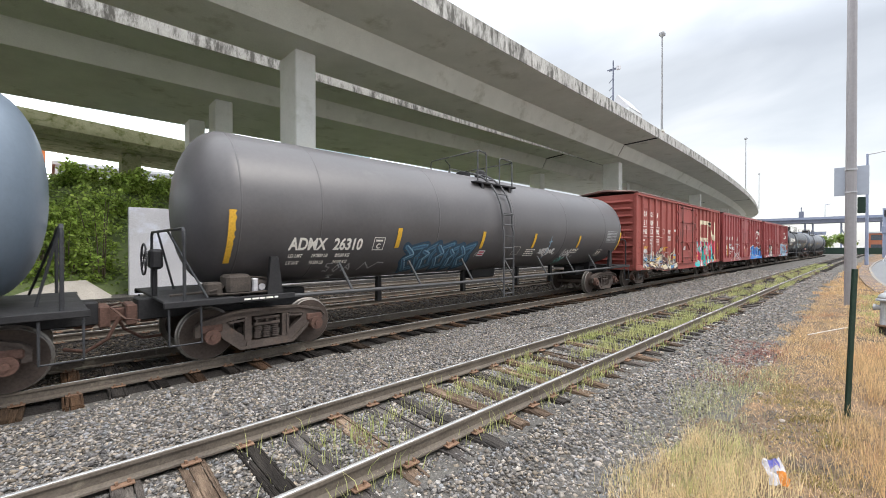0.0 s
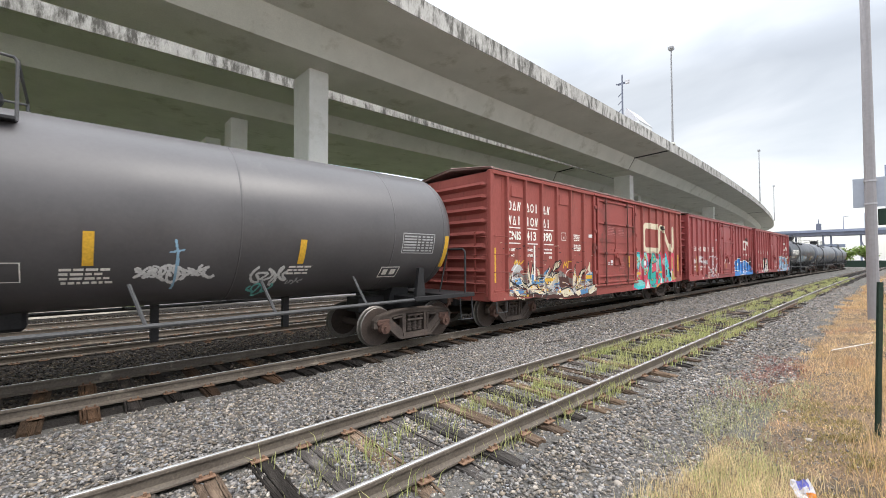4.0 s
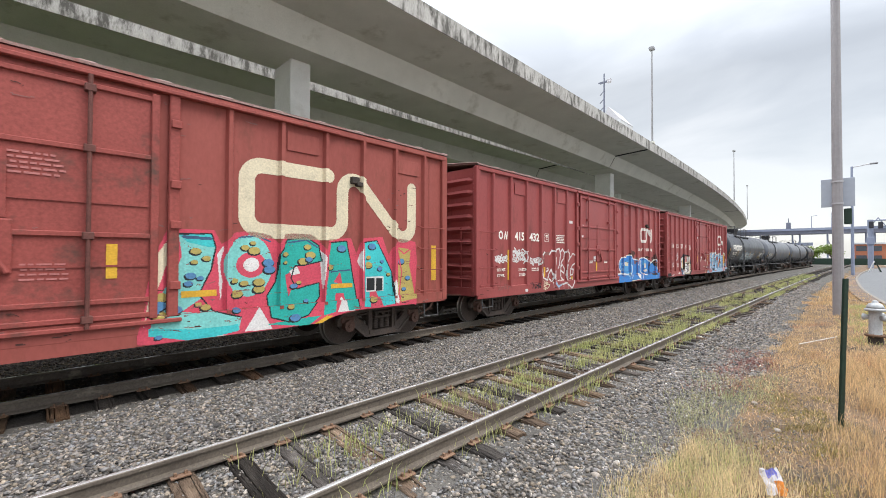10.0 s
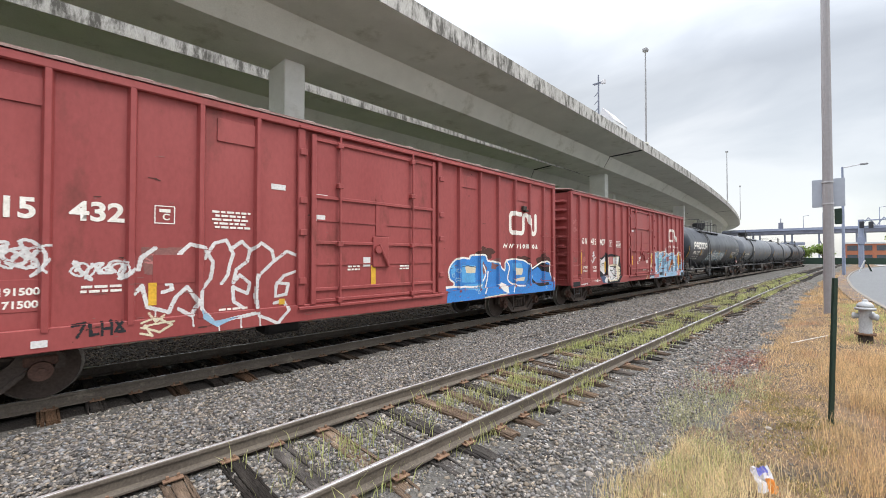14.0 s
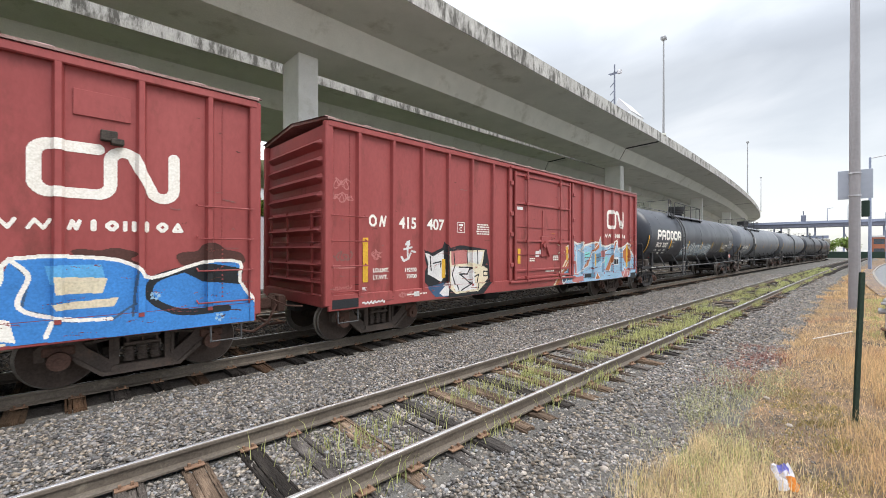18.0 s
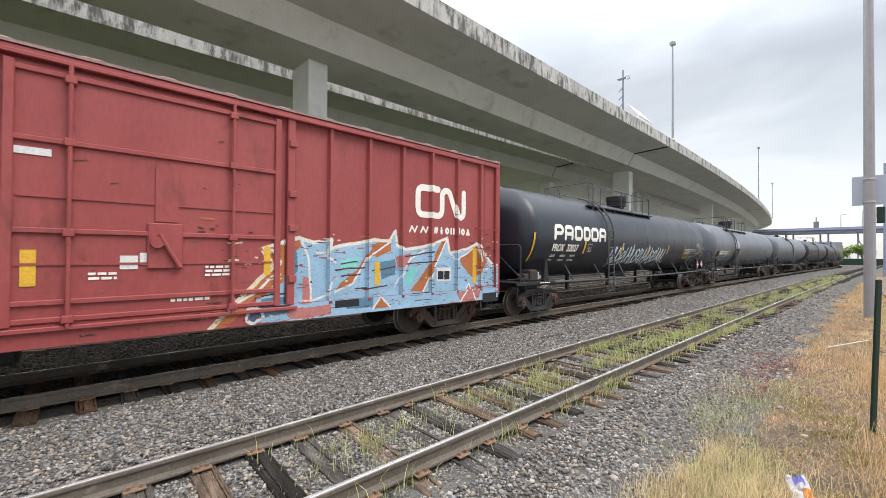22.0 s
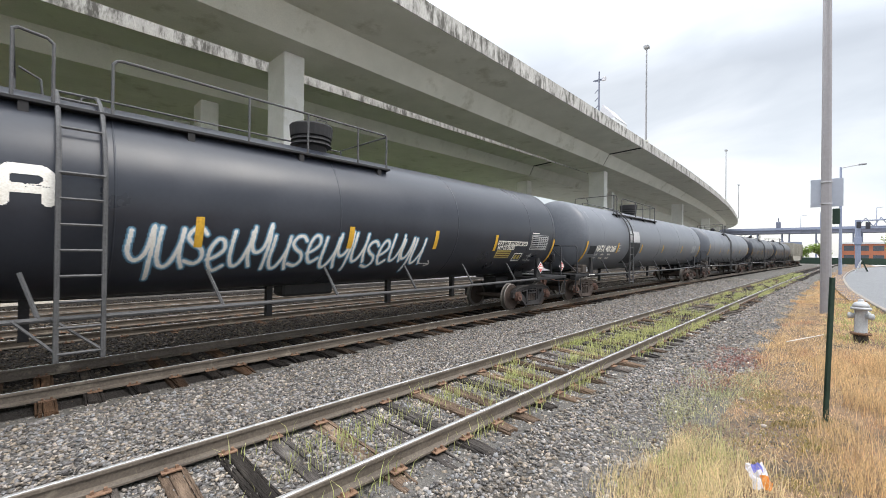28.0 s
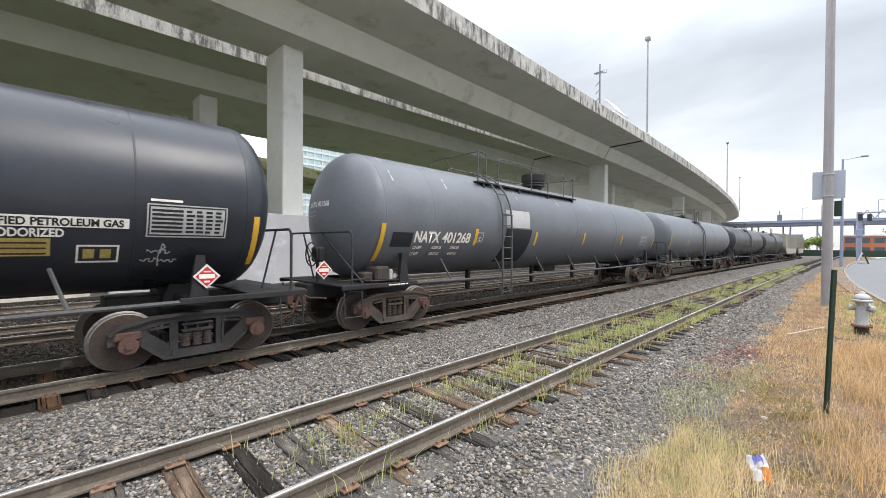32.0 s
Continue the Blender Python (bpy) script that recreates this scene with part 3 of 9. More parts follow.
def retaining_wall():
    b = bmesh.new()
    box(b, 2.6, 60, 22.2, 22.55, -0.5, 3.68, 0.02)
    tagged(mesh_ob("retaining_wall", b, M["wall"]), "grey concrete retaining wall with pale blue painted patches", "wall", kind="structure")


retaining_wall()

# ---- verge, road and street things ----
M["kerb"] = surf("kerb", (0.18, 0.16, 0.14), (0.27, 0.245, 0.215), 0.9, 1.5, 0.3, fine=20, stain=(0.30, 0.22, 0.16), stain_scale=1.5)
M["brick_dust"] = surf("brick_dust", (0.12, 0.088, 0.070), (0.19, 0.145, 0.115), 0.95, 1.5, 0.4, fine=20)
M["pole"] = surf("pole", (0.27, 0.255, 0.26), (0.32, 0.305, 0.31), 0.6, 0.8, 0.05, 0.15, fine=9, grain=0.12)
M["sign_back"] = surf("sign_back", (0.40, 0.43, 0.50), (0.45, 0.48, 0.55), 0.35, 0.8, 0.0, 0.8, fine=6, grain=0.08)
M["steel_blue"] = surf("steel_blue", (0.20, 0.23, 0.32), (0.28, 0.31, 0.40), 0.6, 1.0, 0.0, fine=10)
M["signal_dark"] = surf("signal_dark", (0.03, 0.03, 0.04), (0.06, 0.06, 0.07), 0.6, 2, 0.0)
M["orange_wall"] = surf("orange_wall", (0.55, 0.16, 0.05), (0.62, 0.20, 0.07), 0.8, 0.5, 0.05, fine=6)
M["pale_wall"] = surf("pale_wall", (0.48, 0.49, 0.50), (0.58, 0.59, 0.60), 0.85, 0.3, 0.05, fine=5)
M["dark_glass"] = surf("dark_glass", (0.05, 0.06, 0.07), (0.10, 0.11, 0.13), 0.2, 0.5, 0.0, fine=5)
M["weed"] = surf("weed", (0.30, 0.31, 0.15), (0.54, 0.52, 0.29), 0.8, 1.0, 0.0, island=0.45)
M["red_weed"] = surf("red_weed", (0.22, 0.085, 0.075), (0.38, 0.19, 0.15), 0.85, 1.5, 0.0, island=0.5)
M["moss_weed"] = surf("moss_weed", (0.20, 0.16, 0.06), (0.38, 0.31, 0.12), 0.85, 1.0, 0.0, island=0.4)
M["mast_grey"] = surf("mast_grey", (0.22, 0.22, 0.23), (0.30, 0.30, 0.31), 0.6, 1.5, 0.1, 0.2, fine=20)
M["bark"] = surf("bark", (0.08, 0.06, 0.045), (0.16, 0.12, 0.09), 0.95, 4, 0.5, fine=30)
M["ivy_soil"] = surf("ivy_soil", (0.08, 0.11, 0.04), (0.15, 0.18, 0.075), 0.95, 1.0, 0.6, fine=12)
M["kerb_pale"] = surf("kerb_pale", (0.50, 0.46, 0.42), (0.62, 0.58, 0.53), 0.8, 3, 0.1, fine=20)
M["paper"] = surf("paper", (0.70, 0.70, 0.78), (0.84, 0.84, 0.90), 0.6, 8, 0.2, fine=40)
M["paper_blue"] = surf("paper_blue", (0.14, 0.15, 0.55), (0.25, 0.27, 0.68), 0.6, 8, 0.1, fine=40)
M["paper_orange"] = surf("paper_orange", (0.80, 0.28, 0.04), (0.88, 0.38, 0.08), 0.6, 8, 0.1, fine=40)
M["pale_rock"] = surf("pale_rock", (0.27, 0.235, 0.20), (0.40, 0.355, 0.31), 0.9, 5, 0.4, fine=30)
M["gravel_pile"] = surf("gravel_pile", (0.34, 0.31, 0.27), (0.46, 0.42, 0.37), 0.95, 2, 0.8, fine=24, bump_dist=0.03)

def kerb_line(n=90):
    xs = np.linspace(KERB[0][0], KERB[-1][0], n)
    ys = np.interp(xs, [a for a, b in KERB], [b for a, b in KERB])
    ys = np.convolve(np.pad(ys, 3, mode="edge"), np.ones(7) / 7, "valid")
    out = []
    for i in range(n):
        j, k = max(0, i - 1), min(n - 1, i + 1)
        out.append((float(xs[i]), float(ys[i]), 0.0, math.atan2(ys[k] - ys[j], xs[k] - xs[j])))
    return out


def road_and_kerb():
    line = kerb_line()
    b = bmesh.new()
    sweep(b, line, [(-0.01, -0.4), (0.15, -0.4), (0.15, 0.0), (0.13, 0.02), (0.02, 0.02), (-0.01, -0.01)])
    tagged(mesh_ob("kerb", b, M["kerb"]), "worn pale concrete kerb", "kerb", kind="structure")
    b = bmesh.new()
    sweep(b, [q for q in line if 24 < q[0] < 75], [(0.17, -0.3), (0.72, -0.3), (0.72, 0.0), (0.17, 0.02)])
    tagged(mesh_ob("pavement", b, M["brick_dust"]), "brown dirt-covered kerb strip", "pavement", kind="structure")
    b = bmesh.new()
    a = [b.verts.new((x, y, -0.085)) for x, y, z, h in line]
    c = [b.verts.new((x + 4, y - 30 - 0.2 * x, -0.085)) for x, y, z, h in line]
    for i in range(len(a) - 1):
        b.faces.new((a[i], c[i], c[i + 1], a[i + 1]))
    tagged(mesh_ob("road", b, M["asphalt"]), "worn pale grey asphalt road", "road", kind="structure")


def utility_pole():
    t = thing("street_pole", pose(19.8, 0.02, -0.15, 0, -0.4, 0), "tall grey tapered steel pole on the dry verge", "pole")
    b = bmesh.new()
    tube(b, (0, 0, 0), (0, 0, 13.5), 0.155, 12, 0.115)
    part("shaft", b, M["pole"], t)
    b = bmesh.new()
    box(b, -0.28, 0.28, -0.28, 0.28, -0.1, 0.05, 0.02)
    part("base_plate", b, M["rust"], t)
    for z in (3.95, 4.72):
        b = bmesh.new()
        lathe(b, [(0.14, z), (0.165, z), (0.165, z + 0.05), (0.14, z + 0.05)], 12)
        part("band", b, M["galv"], t)
    b = bmesh.new()
    box(b, 0.19, 0.205, -0.44, 0.42, 3.88, 4.88, 0.004)
    box(b, 0.20, 0.212, -0.44, 0.42, 3.92, 4.84)
    part("sign_panel", b, M["sign_back"], t, "bare aluminium back of a square sign")
    b = bmesh.new()
    box(b, 0.10, 0.28, -0.36, -0.16, 3.25, 3.8, 0.02)
    part("control_box", b, M["green_paint"], t, "small dark green box strapped to the pole")


def stake():
    b = bmesh.new()
    box(b, -0.006, 0.0, -0.018, 0.018, -0.5, 1.8)
    box(b, 0.0, 0.024, -0.018, -0.014, -0.5, 1.8)
    box(b, 0.0, 0.024, 0.014, 0.018, -0.5, 1.8)
    box(b, 0.024, 0.028, -0.026, -0.014, -0.5, 1.8)
    box(b, 0.024, 0.028, 0.014, 0.026, -0.5, 1.8)
    t = thing("sign_post", pose(6.90, -0.005, -0.1, 1.75, 0, 0) @ pose(0, 0, 0, 0, 0, 30), "dark green steel channel post with a narrow side plate", "post")
    part("channel", b, M["green_paint"], t)
    b = bmesh.new()
    box(b, 0.02, 0.058, -0.036, -0.028, 1.12, 1.74, 0.002)
    part("side_plate", b, M["green_paint"], t)


def fire_hydrant():
    t = thing("fire_hydrant", pose(13.9, -0.60, -0.1, 0, 0, 30), "weathered silver-grey fire hydrant with rusty flange", "hydrant")

    def turned(name, prof, mat, label="", m=None):
        b = bmesh.new()
        lathe(b, prof, 20)
        o = part(name, b, mat, t, label, True)
        if m is not None:
            o.matrix_basis = m
    turned("barrel", [(0.10, 0.0), (0.12, 0.02), (0.12, 0.20), (0.115, 0.21), (0.115, 0.78), (0.12, 0.80)], M["hydrant"])
    turned("foot", [(0.11, -0.1), (0.13, 0.0), (0.13, 0.16), (0.12, 0.19)], M["steel_dark"], "dark rusted foot")
    turned("flange", [(0.12, 0.19), (0.19, 0.20), (0.19, 0.235), (0.12, 0.245)], M["rust"], "rust-brown bolted flange")
    turned("collar", [(0.12, 0.78), (0.185, 0.79), (0.185, 0.84), (0.14, 0.86)], M["hydrant"])
    turned("bonnet", [(0.155, 0.85), (0.15, 0.90), (0.11, 0.96), (0.06, 0.985), (0.05, 1.0), (0.05, 1.03), (0.02, 1.04)], M["hydrant"])
    side = Matrix.Translation((0, 0, 0.64))
    turned("pumper_nozzle", [(0.085, 0.08), (0.09, 0.20), (0.11, 0.21), (0.11, 0.27), (0.09, 0.29), (0.03, 0.30)], M["hydrant"], "", side @ pose(0, 0, 0, 90, 0, 40))
    turned("hose_nozzle", [(0.06, 0.08), (0.06, 0.16), (0.075, 0.17), (0.075, 0.22), (0.02, 0.23)], M["hydrant"], "", side @ pose(0, 0, 0, 90, 0, -60))
    turned("hose_nozzle", [(0.06, 0.08), (0.06, 0.16), (0.075, 0.17), (0.075, 0.22), (0.02, 0.23)], M["hydrant"], "", side @ pose(0, 0, 0, 90, 0, 150))
    for k in range(8):
        a = 2 * math.pi * k / 8
        b = bmesh.new()
        tube(b, (0.165 * math.cos(a), 0.165 * math.sin(a), 0.18), (0.165 * math.cos(a), 0.165 * math.sin(a), 0.26), 0.013, 6)
        part("bolt", b, M["rust"], t)


def litter():
    r = random.Random(8)
    b = bmesh.new()
    n = 7
    grid = [[b.verts.new((0.027 * i - 0.08 + r.uniform(-0.012, 0.012), 0.02 * j - 0.06 + r.uniform(-0.012, 0.012), 0.03 + 0.027 * j + r.uniform(-0.02, 0.02))) for i in range(n)] for j in range(n)]
    for j in range(n - 1):
        for i in range(n - 1):
            f = b.faces.new((grid[j][i], grid[j][i + 1], grid[j + 1][i + 1], grid[j + 1][i]))
            f.material_index = 2 if (j < 3 and i > 2) else (1 if j > 3 and 1 < i < 5 else 0)
    bmesh.ops.solidify(b, geom=b.faces[:], thickness=0.004)
    o = mesh_ob("paper_bag", b, [M["paper"], M["paper_blue"], M["paper_orange"]])
    o.matrix_basis = pose(4.56, 0.43, -0.11, 0, 0, -50)
    tagged(o, "crumpled white paper bag with blue and orange print in the grass", "litter")
    b = bmesh.new()
    tube(b, (12.5, 0.68, -0.07), (14.2, 0.05, -0.05), 0.012, 8)
    tagged(mesh_ob("plastic_pipe", b, M["kerb_pale"]), "thin pale plastic pipe lying on the ground", "pipe")
    b = bmesh.new()
    box(b, 0, 0.9, -0.035, 0.035, -0.21, -0.165, 0.01, pose(9.0, 5.85, 0, 0, 0, -8))
    tagged(mesh_ob("steel_bar", b, M["steel_dark"]), "dark rusty steel bar lying on ballast", "scrap")
    for x, y, s in ((5.75, 3.12, 0.085), (3.95, 1.75, 0.04), (7.4, 0.9, 0.04), (6.3, 0.55, 0.035)):
        b = bmesh.new()
        bmesh.ops.create_icosphere(b, subdivisions=2, radius=s)
        for v in b.verts:
            v.co *= 1 + 0.35 * noise.noise(v.co * 9 + Vector((x, y, 0)))
            v.co.z *= 0.6
        o = mesh_ob("rock", b, M["pale_rock"])
        o.location = (x, y, ground_z(x, y) + s * 0.35)
        tagged(o, "pale tan rock lying on the stones", "rock", "loose rocks")


# ---- loose stuff ----


def stones(name, x0, x1, y0, y1, per_m2, r0, r1, seed, label, lift=0.0, mat="stones"):
    rs = np.random.RandomState(seed)
    n = int((x1 - x0) * (y1 - y0) * per_m2)
    px, py = rs.uniform(x0, x1, n), rs.uniform(y0, y1, n)
    edge = np.array([SIDING.at(v)[1] for v in np.linspace(x0, x1, 60)])
    sy = np.interp(px, np.linspace(x0, x1, 60), edge)
    far = sy - 2.6 - py + 0.35 * np.sin(px * 1.7) + 0.2 * np.sin(px * 4.1 + 1)
    keep = rs.uniform(0, 1, n) > np.clip((far - 0.15) / 1.1, 0, 0.93)
    for line in (SIDING, MAIN, THIRD, FOURTH):
        ly = np.interp(px, np.linspace(x0, x1, 40), np.array([line.at(v)[1] for v in np.linspace(x0, x1, 40)]))
        keep &= np.abs(np.abs(py - ly) - 0.7525) > 0.1
    px, py = px[keep], py[keep]
    n = len(px)
    gz = np.array([ground_z(a, c) for a, c in zip(px, py)])
    rad = r0 + (r1 - r0) * rs.beta(1.6, 3.0, n)
    base = np.array([(1, 0, 0), (-1, 0, 0), (0, 1, 0), (0, -1, 0), (0, 0, 1), (0, 0, -1)], float)
    tris = np.array([(0, 2, 4), (2, 1, 4), (1, 3, 4), (3, 0, 4), (2, 0, 5), (1, 2, 5), (3, 1, 5), (0, 3, 5)])
    v = base[None] * rs.uniform(0.55, 1.35, (n, 6, 1)) + rs.uniform(-0.42, 0.42, (n, 6, 3))
    v[:, :, 2] *= 0.62
    a = rs.uniform(0, 6.28, n)
    tl = rs.uniform(-0.5, 0.5, n)
    ca, sa, ct, st = np.cos(a), np.sin(a), np.cos(tl), np.sin(tl)
    x, y, z = v[..., 0], v[..., 1], v[..., 2]
    y, z = y * ct[:, None] - z * st[:, None], y * st[:, None] + z * ct[:, None]
    v = np.stack([x * ca[:, None] - y * sa[:, None], x * sa[:, None] + y * ca[:, None], z], -1) * rad[:, None, None]
    v += np.stack([px, py, gz + lift + rs.uniform(-0.3, 0.45, n) * rad], -1)[:, None, :]
    f = (tris[None] + (np.arange(n) * 6)[:, None, None]).reshape(-1, 3)
    tagged(raw_mesh(name, v.reshape(-1, 3), f, M[mat]), label, "ballast stones", kind="stuff")


def blades(name, px, py, h, w, lean, seed, material, label, zf=ground_z):
    """Grass blades of three triangles each, bent sideways."""
    rs = np.random.RandomState(seed)
    n = len(px)
    gz = np.array([zf(a, c) for a, c in zip(px, py)])
    a, b_ = rs.uniform(0, 6.28, n), rs.uniform(0, 6.28, n)
    h = h * rs.uniform(0.45, 1.15, n)
    ln = lean * h * rs.uniform(0.2, 1.3, n)
    dx, dy = np.cos(a) * w / 2, np.sin(a) * w / 2
    lx, ly = np.cos(b_) * ln, np.sin(b_) * ln
    P = np.zeros((n, 5, 3))
    P[:, 0] = np.stack([px - dx, py - dy, gz - 0.02], -1)
    P[:, 1] = np.stack([px + dx, py + dy, gz - 0.02], -1)
    P[:, 2] = np.stack([px - dx * 0.7 + lx * 0.35, py - dy * 0.7 + ly * 0.35, gz + h * 0.6], -1)
    P[:, 3] = np.stack([px + dx * 0.7 + lx * 0.35, py + dy * 0.7 + ly * 0.35, gz + h * 0.6], -1)
    P[:, 4] = np.stack([px + lx, py + ly, gz + h], -1)
    t = np.array([(0, 1, 3), (0, 3, 2), (2, 3, 4)])
    f = (t[None] + (np.arange(n) * 5)[:, None, None]).reshape(-1, 3)
    tagged(raw_mesh(name, P.reshape(-1, 3), f, material), label, "grass", kind="stuff")


def clumped(rs, n, x0, x1, y0, y1, clumps, spread):
    cx, cy = rs.uniform(x0, x1, clumps), rs.uniform(y0, y1, clumps)
    k = rs.randint(0, clumps, n)
    return cx[k] + rs.normal(0, spread, n), cy[k] + rs.normal(0, spread, n)


def verge_grass():
    rs = np.random.RandomState(77)

    def inside(px, py, edge):
        sy = np.interp(px, np.linspace(0, 60, 40), np.array([SIDING.at(v)[1] for v in np.linspace(0, 60, 40)]))
        kb = np.interp(px, [a for a, b in KERB], [b for a, b in KERB])
        m = (py < sy - edge + 0.25 * np.sin(px * 2.3)) & ((py > kb + 0.15) | (px < 8))
        return px[m], py[m]
    # tall pale straw close by, thinning towards the bare strip
    px, py = clumped(rs, 5600, 2.5, 5.1, 0.40, 1.45, 80, 0.12)
    px, py = inside(px, py, 2.35)
    blades("dry_grass", px, py, 0.24, 0.0045, 0.6, 1, M["straw_pale"], "tall pale straw-coloured dry grass")
    px, py = clumped(rs, 900, 3.0, 5.4, 0.5, 1.45, 14, 0.10)
    px, py = inside(px, py, 2.3)
    blades("green_grass", px, py, 0.20, 0.004, 0.5, 2, M["grass"], "yellow-green grass tufts among the straw")
    # bare strip of soil, pebbles, moss and a few flattened stalks
    px, py = clumped(rs, 5200, 2.6, 9.0, -0.3, 1.3, 170, 0.14)
    px, py = inside(px, py, 2.4)
    blades("thatch", px, py, 0.03, 0.005, 3.2, 9, M["straw"], "flattened dry brown stalks")
    px, py = clumped(rs, 3400, 4.6, 8.2, -0.05, 0.8, 34, 0.09)
    blades("moss_weeds", px, py, 0.04, 0.007, 1.4, 10, M["moss_weed"], "low olive moss and weeds")
    # loose green weeds at the edge of the stones
    px, py = clumped(rs, 2300, 4.6, 9.0, 0.75, 1.75, 70, 0.13)
    blades("green_grass", px, py, 0.13, 0.005, 0.8, 4, M["weed"], "low green weeds at the edge of the stones")
    # low reddish plants
    px, py = clumped(rs, 3200, 7.6, 11.6, 1.05, 1.75, 60, 0.15)
    blades("red_weeds", px, py, 0.045, 0.010, 1.2, 11, M["red_weed"], "low dull red ground weeds")
    # tall orange straw beside the green post
    px, py = clumped(rs, 14000, 4.6, 11.5, -2.2, -0.02, 190, 0.15)
    px, py = inside(px, py, 2.35)
    blades("dry_grass", px, py, 0.27, 0.005, 0.6, 12, M["straw"], "tall orange-brown dry grass")
    # short dry growth further on, over thatch
    px, py = clumped(rs, 21000, 8.4, 26.0, -2.6, 1.35, 560, 0.16)
    px, py = inside(px, py, 2.42)
    blades("dry_grass", px, py, 0.11, 0.007, 1.0, 3, M["straw"], "short dry brown grass")
    px, py = clumped(rs, 14000, 6.5, 16.0, -2.4, 1.2, 300, 0.22)
    px, py = inside(px, py, 2.42)
    blades("thatch", px, py, 0.04, 0.008, 2.6, 13, M["straw"], "flattened dry brown stalks")
    px, py = clumped(rs, 2600, 13.5, 24.0, -1.6, -0.3, 40, 0.2)
    px, py = inside(px, py, 2.42)
    blades("green_grass", px, py, 0.16, 0.009, 0.6, 14, M["grass"], "yellow-green grass round the hydrant and pole")
    px, py = clumped(rs, 16000, 24.0, 60.0, -1.2, 1.6, 300, 0.22)
    px, py = inside(px, py, 2.4)
    blades("dry_grass", px, py, 0.16, 0.016, 0.6, 5, M["straw"], "dry grass along the far verge")
    # weeds in the siding
    sx = rs.uniform(0, 1, 260)
    cx = 1.5 + 62 * sx ** 1.25
    off = np.where(rs.uniform(0, 1, 260) < 0.62, rs.uniform(-0.55, 0.2, 260), np.where(rs.uniform(0, 1, 260) < 0.5, -0.87, 0.55))
    cy = np.array([SIDING.at(v)[1] for v in cx]) + off
    dens = np.where(cx < 4.2, 0.25, np.where(cx < 5.6, 0.5, 1.0))
    k = rs.choice(260, 13000, p=dens / dens.sum())
    px, py = cx[k] + rs.normal(0, 0.18, 13000) * (1 + cx[k] / 25), cy[k] + rs.normal(0, 0.07, 13000)
    blades("track_weeds", px, py, 0.24, 0.010, 0.6, 6, M["grass"], "tufts of green grass growing between the rails")


# ---- bank, shrubs and trees ----


def bank_z(x, y):
    return -0.3 + (6.3 - 2.2 * min(1.0, max(0.0, (x - 10.0) / 10.0))) * min(1.0, max(0.0, (y - 23.5) / 11.0)) ** 0.8 + 0.5 * noise.noise(Vector((x * 0.25, y * 0.25, 3)))


def bank():
    b = bmesh.new()
    rows = [[b.verts.new((x, y, bank_z(x, y) if y > 22.6 else -0.4)) for x in np.arange(-34, 62, 2.0)] for y in np.arange(22.6, 60, 1.7)]
    for r0, r1 in zip(rows, rows[1:]):
        for i in range(len(r0) - 1):
            b.faces.new((r0[i], r0[i + 1], r1[i + 1], r1[i]))
    tagged(mesh_ob("embankment", b, M["ivy_soil"]), "steep bank overgrown with dark ivy", "bank", kind="structure")
    b = bmesh.new()
    rs = random.Random(3)
    rows = []
    for j in range(9):
        rows.append([b.verts.new((-6 + i * 0.9, 20.8 + j * 0.5, -0.35 + max(0.0, (0.85 - 0.10 * (j - 4) ** 2 * 0.9) * (0.5 + 0.5 * math.sin(i * 0.9 + 1)) * (1 if i < 9 else 0.1)) + rs.uniform(0, 0.06))) for i in range(11)])
    for r0, r1 in zip(rows, rows[1:]):
        for i in range(10):
            b.faces.new((r0[i], r0[i + 1], r1[i + 1], r1[i]))
    tagged(mesh_ob("gravel_mound", b, M["gravel_pile"], None, True), "low heap of pale gravel at the foot of the bank", "gravel heap")


def leaf_cloud(parent, lumps, per, size, seed, material, name="leaves"):
    """Small folded leaves over lumps (x, y, z, radius)."""
    rs = np.random.RandomState(seed)
    V, F = [], []
    for cx, cy, cz, r in lumps:
        n = int(per * r * r) + 20
        d = rs.normal(0, 1, (n, 3))
        d /= np.linalg.norm(d, axis=1)[:, None]
        q = d * (r * rs.uniform(0.72, 1.12, n) * (1 + 0.25 * np.sin(5 * d[:, 0] + 3 * d[:, 2] + cx)))[:, None] + np.array([cx, cy, cz])
        a = rs.normal(0, 1, (n, 3))
        a /= np.linalg.norm(a, axis=1)[:, None]
        c = np.cross(a, d)
        c /= np.linalg.norm(c, axis=1)[:, None] + 1e-9
        s = size * rs.uniform(0.6, 1.4, n)[:, None]
        quad = np.stack([q - a * s, q + c * s * 0.5, q + a * s, q - c * s * 0.5 + d * s * 0.15], 1)
        F.append(np.arange(n * 4).reshape(n, 4) + sum(len(v) for v in V))
        V.append(quad.reshape(-1, 3))
    o = raw_mesh(name, np.concatenate(V), np.concatenate(F), material, parent)
    return o


